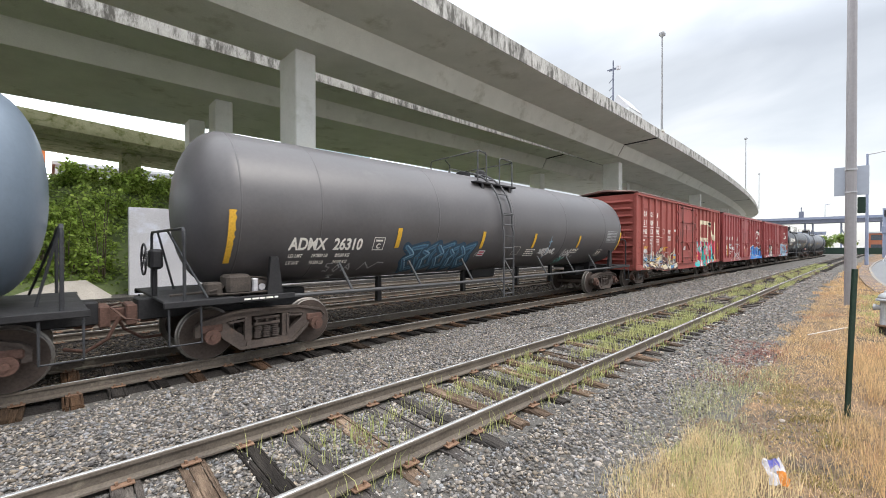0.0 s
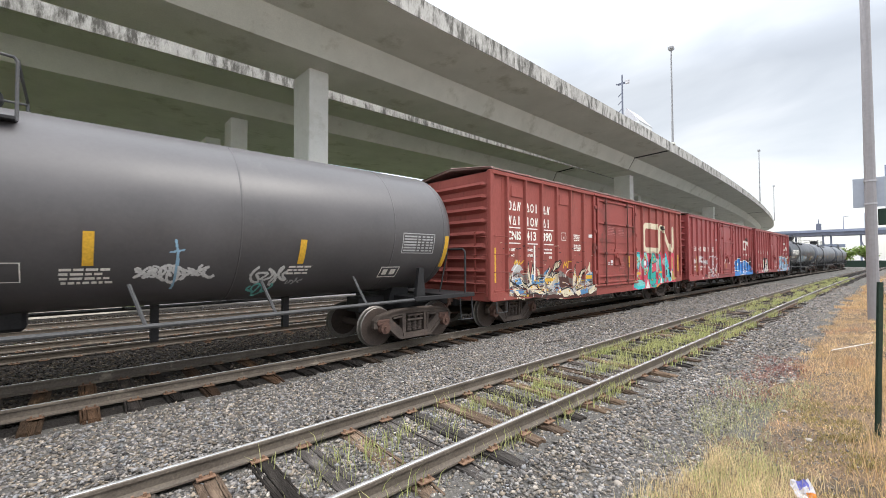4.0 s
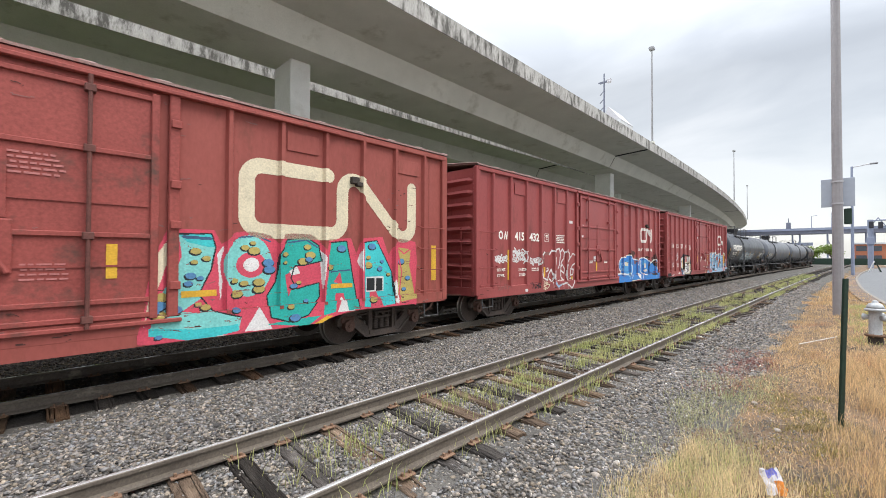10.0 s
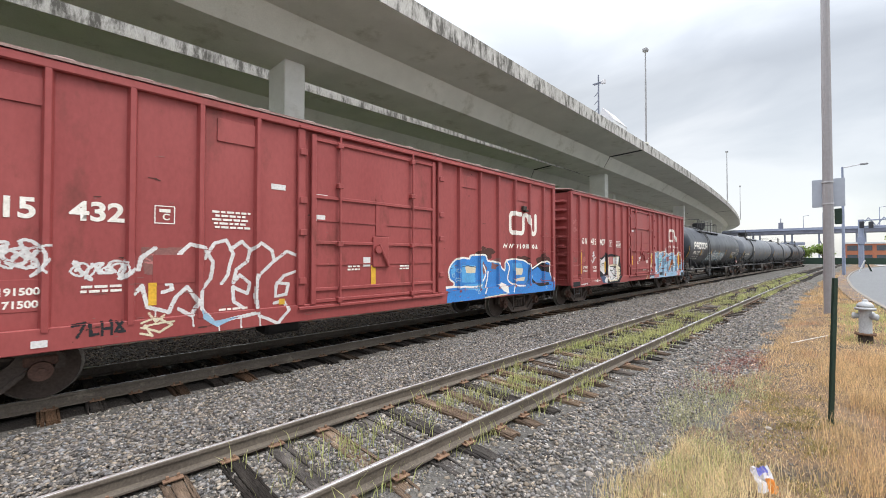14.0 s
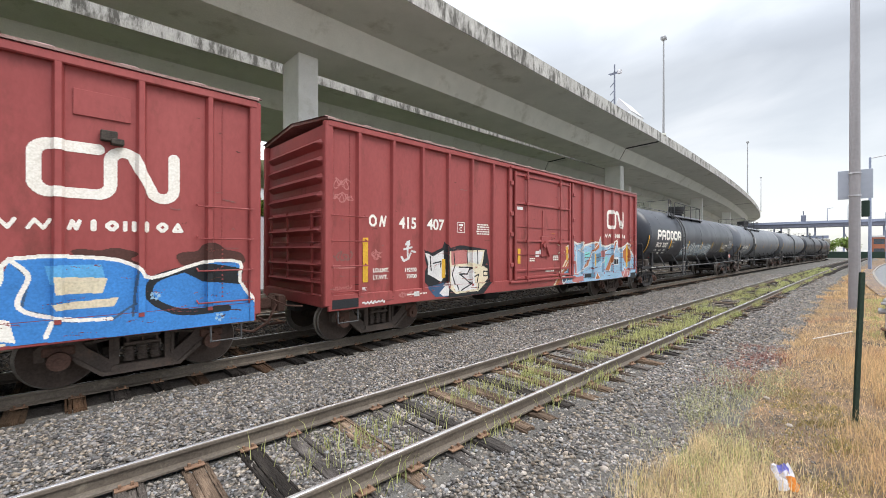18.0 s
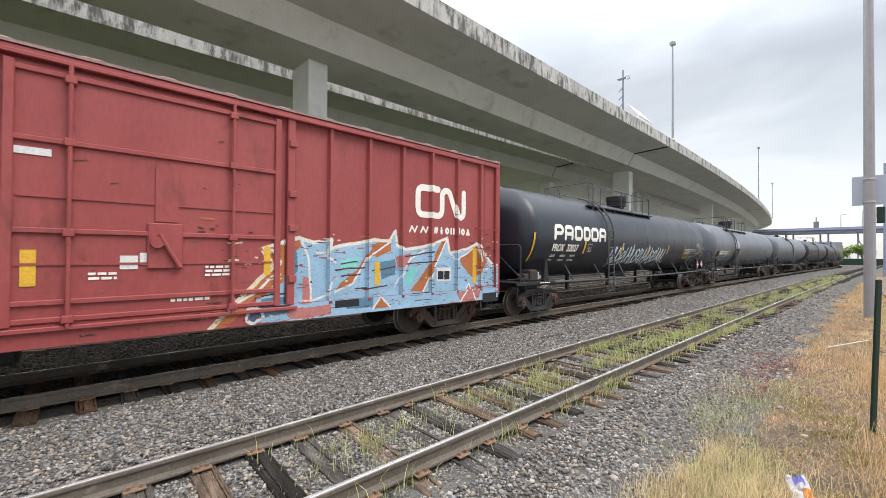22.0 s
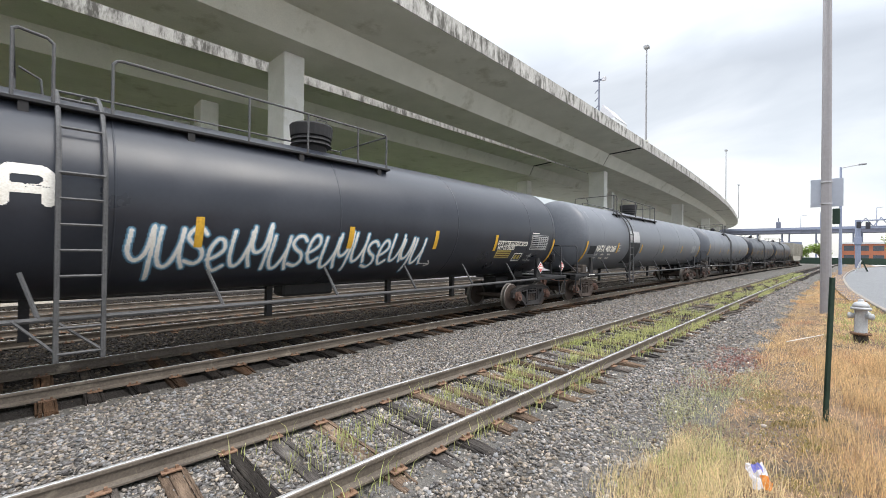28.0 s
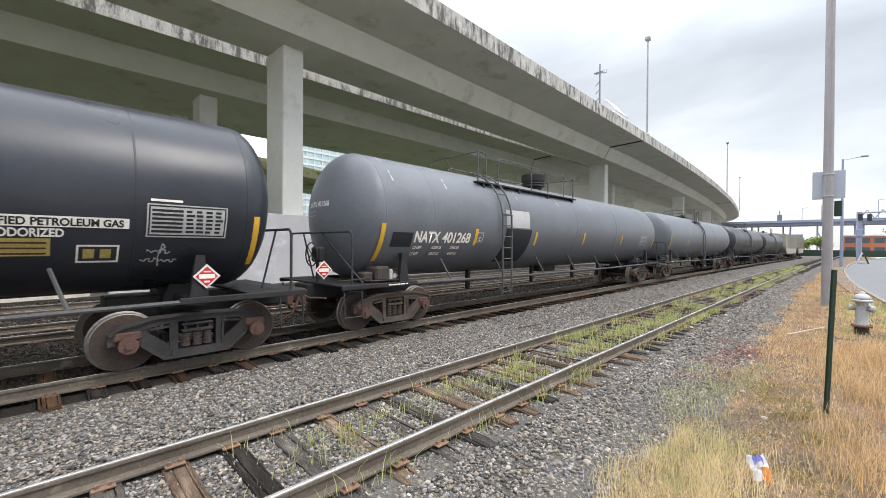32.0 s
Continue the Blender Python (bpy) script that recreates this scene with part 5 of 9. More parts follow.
def make_frame(b):
    for s in (-1, 1):
        y0, y1 = s * 0.94, s * 1.06
        lip0, lip1 = s * 1.055, s * 1.10
        for g in (1, -1):
            # arched top member, hooded over the bearing
            plate_poly(b, [(-1.17 * g, 0.44), (-1.17 * g, 0.62), (-1.06 * g, 0.71), (-0.60 * g, 0.82), (0, 0.84), (0, 0.71), (-0.34 * g, 0.70), (-0.66 * g, 0.66), (-0.80 * g, 0.60), (-1.06 * g, 0.60), (-1.07 * g, 0.44)], y0, y1)
            # lower diagonal, then the foot under the springs
            plate_poly(b, [(-0.82 * g, 0.60), (-0.70 * g, 0.65), (-0.64 * g, 0.56), (-0.38 * g, 0.34), (-0.38 * g, 0.14), (-0.48 * g, 0.14), (-0.74 * g, 0.36), (-0.80 * g, 0.42)], y0, y1)
            plate_poly(b, [(-0.38 * g, 0.14), (-0.28 * g, 0.14), (-0.28 * g, 0.71), (-0.38 * g, 0.70)], y0, y1)
            plate_poly(b, [(-1.17 * g, 0.60), (-1.06 * g, 0.71), (-0.60 * g, 0.82), (0, 0.84), (0, 0.80), (-0.60 * g, 0.78), (-1.04 * g, 0.67), (-1.13 * g, 0.58)], lip0, lip1)
            plate_poly(b, [(-0.80 * g, 0.46), (-0.77 * g, 0.38), (-0.48 * g, 0.13), (0, 0.13), (0, 0.18), (-0.46 * g, 0.18), (-0.73 * g, 0.42)], lip0, lip1)
            plate_poly(b, [(-0.68 * g, 0.64), (-0.38 * g, 0.67), (-0.38 * g, 0.64), (-0.64 * g, 0.61)], lip0, lip1 - s * 0.015)
            plate_poly(b, [(-0.40 * g, 0.30), (-0.36 * g, 0.30), (-0.36 * g, 0.68), (-0.40 * g, 0.68)], lip0, lip1 - s * 0.015)
        plate_poly(b, [(-0.38, 0.14), (0.38, 0.14), (0.36, 0.26), (-0.36, 0.26)], y0 - s * 0.03, y1 + s * 0.03)
        box(b, -0.23, 0.23, min(y0, y1) - 0.02, max(y0, y1) + 0.04, 0.52, 0.57, 0.01)
        box(b, -0.23, 0.23, min(y0, y1) - 0.02, max(y0, y1) + 0.02, 0.63, 0.67, 0.01)
        for x in (-0.18, 0.0, 0.18):
            box(b, x - 0.015, x + 0.015, min(y0, y1), max(y0, y1) + 0.01, 0.57, 0.63)
    box(b, -0.2, 0.2, -0.95, 0.95, 0.5, 0.72, 0.03)
    for g in (1, -1):
        box(b, 0.40 * g - 0.05, 0.40 * g + 0.05, -0.85, 0.85, 0.36, 0.50, 0.02)


def make_spring(b):
    prof = [(0.02, 0.28)]
    for i in range(6):
        prof += [(0.055, 0.285 + i * 0.038), (0.078, 0.297 + i * 0.038), (0.055, 0.312 + i * 0.038)]
    prof.append((0.02, 0.52))
    lathe(b, prof, 12, "Z")


def make_cap(b):
    for s in (-1,):
        tube(b, (0, s * 1.02, 0), (0, s * 1.17, 0), 0.125, 14)
        tube(b, (0, s * 1.17, 0), (0, s * 1.21, 0), 0.05, 8)
        box(b, -0.17, 0.17, min(s * 0.94, s * 1.09), max(s * 0.94, s * 1.09), 0.06, 0.19, 0.02)


def truck(car, x, spin, u, paint="frame_brown"):
    t = piece("truck", shared("truck_" + paint, make_frame, [M[paint]]), car, pose(x, 0, 0), "cast steel side frames, dusty brown")
    for y in (-1.0, 1.0):
        for sx in (-0.16, 0.0, 0.16):
            piece("spring", shared("spring", make_spring, [M["frame_brown"]], True), t, pose(sx, y, 0))
    for ax in (-AXLE, AXLE):
        w = piece("wheelset", shared("wheelset", make_wheelset, [M["wheel"], M["tyre"]], False), t, pose(ax, 0, WR), "brown steel wheels with bright treads")
        for turn in (0, 180):
            piece("bearing_cap", shared("cap", make_cap, [M["cap_rust"]]), t, pose(ax, 0, WR, 0, 0, turn))
        if spin:
            a0 = u + x + ax

            def turned(tm, a=a0, k=ax):
                return pose(k, 0, WR) @ Matrix.Rotation(-gone(tm) / WR + a, 4, "Y")
            ROLLING.append((w, turned, 0.22))


def make_coupler(b):
    box(b, -0.75, -0.1, -0.09, 0.09, 0.72, 0.94, 0.02)
    box(b, -1.02, -0.72, -0.20, 0.16, 0.66, 0.98, 0.05)
    box(b, -1.12, -0.92, -0.22, -0.06, 0.70, 0.94, 0.04)
    box(b, -0.35, -0.2, -0.28, 0.28, 0.66, 1.0, 0.02)
    pipe(b, [(-0.45, -0.45, 0.85), (-0.6, -0.42, 0.5), (-0.85, -0.3, 0.32), (-1.1, -0.1, 0.36)], 0.028, 8)
    pipe(b, [(-0.3, -1.3, 0.88), (-0.42, -0.9, 0.86), (-0.55, -0.3, 0.98)], 0.016, 6)


def couplers(car, half):
    for g in (1, -1):
        piece("coupler", shared("coupler", make_coupler, [M["cap_rust"]]), car, pose(-half * g, 0, 0, 0, 0, 0 if g == 1 else 180), "rusty knuckle coupler with a hanging brake hose")


def text_mesh(words, size):
    key = "text_%s_%.3f" % (words, size)
    if key not in SHARED:
        cu = bpy.data.curves.new("words", "FONT")
        cu.body, cu.size, cu.offset = words, size, size * 0.032
        ob = bpy.data.objects.new("words", cu)
        scene.collection.objects.link(ob)
        bpy.context.view_layer.update()
        me = bpy.data.meshes.new_from_object(ob.evaluated_get(bpy.context.evaluated_depsgraph_get()))
        bpy.data.objects.remove(ob)
        me.name = "lettering"
        SHARED[key] = me
    return SHARED[key].copy()


def on_tank(r, zc, L=99.0):
    """The near flank of a tank, drawn in towards its dished ends."""
    def flank(x, z):
        d = min(0.98, max(0.0, (abs(x) - (L - HEAD)) / HEAD))
        q = r * (1 - d ** HEAD_N) ** (1 / HEAD_N)
        return -math.sqrt(max(0.01, q * q - (z - zc) ** 2)) - 0.007
    return flank


POSTS = [-6.95, -6.08, -5.22, -4.36, -3.49, -2.62, 2.62, 3.49, 4.36, 5.22, 6.08, 6.95]


def on_box(x, z):
    if z > 1.06:
        for p in POSTS:
            d = abs(x - p)
            if d < 0.035:
                return -1.588
            if d < 0.067:
                return -1.588 + 0.082 * (d - 0.035) / 0.032
    if abs(x) > 7.54:
        return -1.588
    if z < 1.06:
        return -1.572
    if abs(x) < 1.72:
        return -1.560
    return -1.506


def wrapped(me, x, z, fn, stretch=1.0):
    for v in me.vertices:
        px, pz = x + v.co.x * stretch, z + v.co.y
        v.co = (px, fn(px, pz) - 0.004, pz)


def words(car, s, x, z, size, fn, label="", mat="white", stretch=1.0):
    """Lettering with its lower left corner at x, z."""
    me = text_mesh(s, size)
    wrapped(me, x, z, fn, stretch)
    me.materials.clear()
    me.materials.append(PAINT[mat])
    return piece("lettering", me, car, None, label or "painted white lettering")


def bars(name, car, rects, fn, mat="white", label=""):
    """Plain painted bars: (x0, x1, z0, z1) each."""
    b = bmesh.new()
    for x0, x1, z0, z1 in rects:
        n = max(1, int((z1 - z0) / 0.12))
        for i in range(n):
            a, c = z0 + (z1 - z0) * i / n, z0 + (z1 - z0) * (i + 1) / n
            b.faces.new([b.verts.new((x, fn((x0 + x1) / 2, z) - 0.004, z)) for x, z in ((x0, a), (x1, a), (x1, c), (x0, c))])
    return part(name, b, PAINT[mat] if mat in PAINT else M[mat], car, label)


def fine_print(car, x, z, w, rows, fn, seed, size=0.035, pitch=0.062, mat="white"):
    """Lines too small to read: rows of short bars."""
    r, out = random.Random(seed), []
    for k in range(rows):
        x1 = x + r.uniform(0, 0.1) * w
        while x1 < x + w * r.uniform(0.82, 1.0):
            d = r.uniform(0.04, 0.14)
            out.append((x1, min(x + w, x1 + d), z - k * pitch, z - k * pitch + size))
            x1 += d + 0.022
    ob = bars("stencil", car, out, fn, mat, "small white stencilled data lines")
    ob["kind"] = "stuff"
    return ob


# ---- painted-on shapes, drawn cell by cell on the relief of the car ----


def smooth_line(pts, n=5):
    """Points along a smooth curve through pts."""
    q = [pts[0]] + list(pts) + [pts[-1]]
    out = []
    for a, b, c, d in zip(q, q[1:], q[2:], q[3:]):
        for i in range(n):
            t = i / n
            out.append(tuple(0.5 * (2 * b[k] + (c[k] - a[k]) * t + (2 * a[k] - 5 * b[k] + 4 * c[k] - d[k]) * t * t + (3 * b[k] - a[k] - 3 * c[k] + d[k]) * t ** 3) for k in (0, 1)))
    return out + [pts[-1]]


class Paint:
    def __init__(self, x0, x1, z0, z1, seed, cell=0.02, wave=1.0):
        self.x0, self.z0, self.c = x0, z0, cell
        self.nx, self.nz = int((x1 - x0) / cell), int((z1 - z0) / cell)
        xs, zs = np.meshgrid(x0 + (np.arange(self.nx) + 0.5) * cell, z0 + (np.arange(self.nz) + 0.5) * cell)
        rs = np.random.RandomState(seed)
        self.rs = rs
        ph = rs.uniform(0, 6.28, 6)
        self.xs = xs + wave * (0.03 * np.sin(5 * zs + ph[0]) + 0.018 * np.sin(13 * zs + 7 * xs + ph[1]))
        self.zs = zs + wave * (0.03 * np.sin(4.3 * xs + ph[2]) + 0.018 * np.sin(11 * xs - 9 * zs + ph[3]))
        self.k = -np.ones(xs.shape, int)

    def set(self, mask, colour):
        self.k[mask] = PAINT_ORDER.index(colour) if colour else -1

    def fill(self, pts, colour):
        inside = np.zeros(self.k.shape, bool)
        n = len(pts)
        for i in range(n):
            (xa, za), (xb, zb) = pts[i], pts[(i + 1) % n]
            if za == zb:
                continue
            hit = ((za > self.zs) != (zb > self.zs)) & (self.xs < (xb - xa) * (self.zs - za) / (zb - za) + xa)
            inside ^= hit
        self.set(inside, colour)
        return inside

    def stroke(self, pts, w, colour, only=None):
        d = np.full(self.k.shape, 9.0)
        for (xa, za), (xb, zb) in zip(pts, pts[1:]):
            vx, vz = xb - xa, zb - za
            t = np.clip(((self.xs - xa) * vx + (self.zs - za) * vz) / (vx * vx + vz * vz + 1e-9), 0, 1)
            d = np.minimum(d, np.hypot(self.xs - xa - t * vx, self.zs - za - t * vz))
        m = d < w / 2
        if only is not None:
            m &= only
        self.set(m, colour)

    def blob(self, cx, cz, rx, rz, colour, edge=None, ew=0.05, lobes=5):
        a = np.arctan2((self.zs - cz) / rz, (self.xs - cx) / rx)
        q = self.rs.uniform(0, 6.28, 3)
        r = 1 + 0.16 * np.sin(lobes * a + q[0]) + 0.10 * np.sin((lobes + 2) * a + q[1])
        d = np.hypot((self.xs - cx) / rx, (self.zs - cz) / rz) - r
        if edge:
            self.set(d < ew / min(rx, rz), edge)
        self.set(d < 0, colour)

    def scrawl(self, x, z, w, h, n, width, colour):
        """A looping tag line."""
        t = np.linspace(0, 1, 14 * n)
        q = self.rs.uniform(0, 6.28, 4)
        px = x + w * t + 0.16 * h * np.sin(2 * math.pi * n * t * 1.7 + q[0])
        pz = z + h * (0.5 + 0.42 * np.sin(2 * math.pi * n * t + q[1]) * (0.7 + 0.3 * np.sin(9 * t + q[2])))
        self.stroke(list(zip(px, pz)), width, colour)

    def wear(self, amount, scale=7.0):
        """Flake some paint off in ragged level streaks."""
        v = np.sin(self.xs * scale * 0.5 + 2 * np.sin(self.zs * scale * 0.9)) * np.sin(self.zs * scale * 3.1 + 1.3 * np.sin(self.xs * 3.1)) + 0.5 * np.sin(self.xs * 23 + 5 * np.sin(self.zs * 37)) + self.rs.uniform(-0.25, 0.25, self.k.shape)
        self.k[v > 1.45 - amount] = -1

    def chips(self, n, low, colours, wide=1.0):
        """Short scratches and flakes, more of them low down."""
        x1, z1 = self.x0 + self.nx * self.c, self.z0 + self.nz * self.c
        cx = self.rs.uniform(self.x0, x1, 12)
        for i in range(n):
            q = cx[self.rs.randint(12)] + self.rs.normal(0, 0.35)
            z = self.z0 + (z1 - self.z0) * self.rs.rand() ** low
            L = 0.03 + 0.2 * self.rs.rand() ** 3
            self.stroke([(q, z), (q + L * 0.5, z + self.rs.uniform(-0.015, 0.015)), (q + L, z)], wide * self.rs.uniform(0.014, 0.034), colours[i % len(colours)])

    def put(self, car, fn, label):
        b_v, b_f, b_m = [], [], []
        if car.name.startswith("boxcar"):
            zc = self.z0 + (np.arange(self.nz) + 0.5) * self.c
            self.k[zc < (0.66 if car["belly"] else 0.76), :] = -1
            self.k[:, np.abs(self.x0 + (np.arange(self.nx) + 0.5) * self.c) > 7.61] = -1
        for j in range(self.nz):
            row, i = self.k[j], 0
            while i < self.nx:
                if row[i] < 0:
                    i += 1
                    continue
                x = self.x0 + i * self.c
                y0 = fn(x + 0.5 * self.c, self.z0 + (j + 0.5) * self.c)
                e = i + 1
                while e < self.nx and row[e] == row[i] and e - i < 40 and abs(fn(self.x0 + (e + 0.5) * self.c, self.z0 + (j + 0.5) * self.c) - y0) < 1e-4:
                    e += 1
                z = self.z0 + j * self.c
                ya, yb = fn(x + 0.5 * self.c, z), fn(x + 0.5 * self.c, z + self.c)
                if abs(ya - yb) > 0.03:
                    ya = yb = y0
                n = len(b_v)
                x1 = self.x0 + e * self.c
                yl, yr = fn(x + 1e-4, z + 0.5 * self.c), fn(x1 - 1e-4, z + 0.5 * self.c)
                if e == i + 1 and 1e-3 < abs(yl - yr) < 0.05:
                    b_v += [(x, yl, z), (x1, yr, z), (x1, yr, z + self.c), (x, yl, z + self.c)]
                else:
                    b_v += [(x, ya, z), (x1, ya, z), (x1, yb, z + self.c), (x, yb, z + self.c)]
                b_f.append((n, n + 1, n + 2, n + 3))
                b_m.append(int(row[i]))
                i = e
        if not b_f:
            return None
        used = sorted(set(b_m))
        ob = raw_mesh("graffiti", np.array(b_v), np.array(b_f), PAINT[PAINT_ORDER[used[0]]], car)
        for k in used[1:]:
            ob.data.materials.append(PAINT[PAINT_ORDER[k]])
        ob.data.polygons.foreach_set("material_index", np.array([used.index(k) for k in b_m], dtype=np.int32))
        ob["label"] = label
        return ob


# ---- boxcars ----


def make_box_body(b):
    box(b, -7.62, 7.62, -1.50, 1.50, 0.95, 4.42)


def make_roof(b):
    sweep_pts = [(-1.60, 4.50), (0.0, 4.70), (1.60, 4.50), (1.60, 4.46), (0.0, 4.64), (-1.60, 4.46)]
    a, c = [b.verts.new((-7.68, y, z)) for y, z in sweep_pts], [b.verts.new((7.68, y, z)) for y, z in sweep_pts]
    for i in range(6):
        b.faces.new((a[i], c[i], c[(i + 1) % 6], a[(i + 1) % 6]))
    b.faces.new(a)
    b.faces.new(c[::-1])
    for k in range(19):
        x = -7.62 + k * 15.24 / 18
        for s in (-1, 1):
            pts = [(x - 0.13, s * 1.58, 4.503), (x + 0.13, s * 1.58, 4.503), (x + 0.09, 0, 4.702), (x - 0.09, 0, 4.702)]
            lo = [b.verts.new(p) for p in pts]
            hi = [b.verts.new((x + (p[0] - x) * 0.55, p[1] * 0.985, p[2] + 0.024)) for p in pts]
            b.faces.new(hi)
            for i in range(4):
                b.faces.new((lo[i], lo[(i + 1) % 4], hi[(i + 1) % 4], hi[i]))


def make_post(b):
    hat(b, 0, 0.125, 0.0, -0.082, 1.0, 4.36)


def make_end_rib(b):
    pts = [(0.0, -0.10), (-0.13, 0.0), (0.0, 0.10)]
    ys = [-1.36, -1.22, 1.22, 1.36]
    rows = []
    for y in ys:
        k = 0.15 if abs(y) > 1.3 else 1.0
        rows.append([b.verts.new((x * k, y, z * (0.55 if k < 1 else 1))) for x, z in pts])
    for r0, r1 in zip(rows, rows[1:]):
        for i in range(2):
            b.faces.new((r0[i], r1[i], r1[i + 1], r0[i + 1]))


def make_side_rungs(b):
    for z in (0.0,):
        pipe(b, [(-0.40, 0.02, z + 0.05), (-0.40, -0.10, z), (0.40, -0.10, z - 0.0), (0.40, 0.02, z + 0.05)], 0.013)


def make_end_ladder(b):
    for y in (-1.42, -0.98):
        box(b, -0.10, -0.06, y - 0.03, y + 0.03, 0.95, 2.75)
    for i in range(6):
        tube(b, (-0.10, -1.42, 1.05 + i * 0.31), (-0.10, -0.98, 1.05 + i * 0.31), 0.014, 6)
    for y in (0.2, 1.1):
        box(b, -0.10, -0.06, y - 0.025, y + 0.025, 1.3, 2.75)
    for z in (1.5, 2.1, 2.7):
        tube(b, (-0.10, -1.42, z), (-0.10, 1.1, z), 0.014, 6)


def make_rivets(b):
    for i in range(46):
        z = 1.2 + i * 0.068
        tube(b, (0, 0, z), (0, -0.014, z), 0.014, 5)


def plug_door(car, style, paint):
    b = bmesh.new()
    box(b, -1.62, 1.62, -1.552, -1.502, 1.04, 4.28)
    d = part("door", b, M[paint], car, "closed sliding plug door with locking rods")

    def bar(name, *lim, label=""):
        q = bmesh.new()
        box(q, *lim)
        part(name, q, M[paint], d, label)
    for z in (1.10, 1.32, 2.22, 3.10 if style == 1 else 3.35, 4.20):
        bar("door_bar", -1.60, 1.60, -1.592, -1.55, z - 0.035, z + 0.035, 0.01)
    for z in (2.65, 1.80):
        bar("door_bar", -1.52, 1.52, -1.572, -1.55, z - 0.015, z + 0.015)
    for x in (-1.60, 1.60):
        bar("door_post", x - 0.05, x + 0.05, -1.600, -1.55, 1.04, 4.28, 0.01)
    bar("door_plate", -0.14, 0.14, -1.575, -1.55, 2.40, 3.2)
    for x in (-1.05, 0.88):
        b = bmesh.new()
        tube(b, (x, -1.63, 0.98), (x, -1.63, 4.33), 0.026, 8)
        for z in (1.1, 2.2, 3.35, 4.15):
            box(b, x - 0.06, x + 0.06, -1.66, -1.54, z - 0.05, z + 0.05, 0.01)
        part("locking_rod", b, M["rod_brown"] if style == 0 else M[paint], d)
    b = bmesh.new()
    box(b, -0.23, 0.20, -1.60, -1.55, 1.72, 2.38, 0.015)
    tube(b, (-0.10, -1.64, 2.22), (0.16, -1.64, 1.74), 0.03, 8)
    tube(b, (-0.12, -1.60, 2.10), (-0.12, -1.66, 2.10), 0.085, 14)
    part("handle", b, M[paint], d, "door handle plate with lever")
    for z in (0.99, 4.36):
        b = bmesh.new()
        box(b, -1.9, 4.6 if z > 2 else 1.95, -1.625, -1.575, z - 0.03, z + 0.03, 0.01)
        part("door_track", b, M[paint], d)
    for x in (-1.84, 1.84):
        b = bmesh.new()
        box(b, x - 0.07, x + 0.07, -1.585, -1.50, 1.04, 4.34, 0.015)
        for z in (1.5, 2.4, 3.0, 3.9):
            box(b, x - 0.05, x + 0.09, -1.625, -1.58, z - 0.06, z + 0.06, 0.01)
        part("door_jamb", b, M[paint], d)


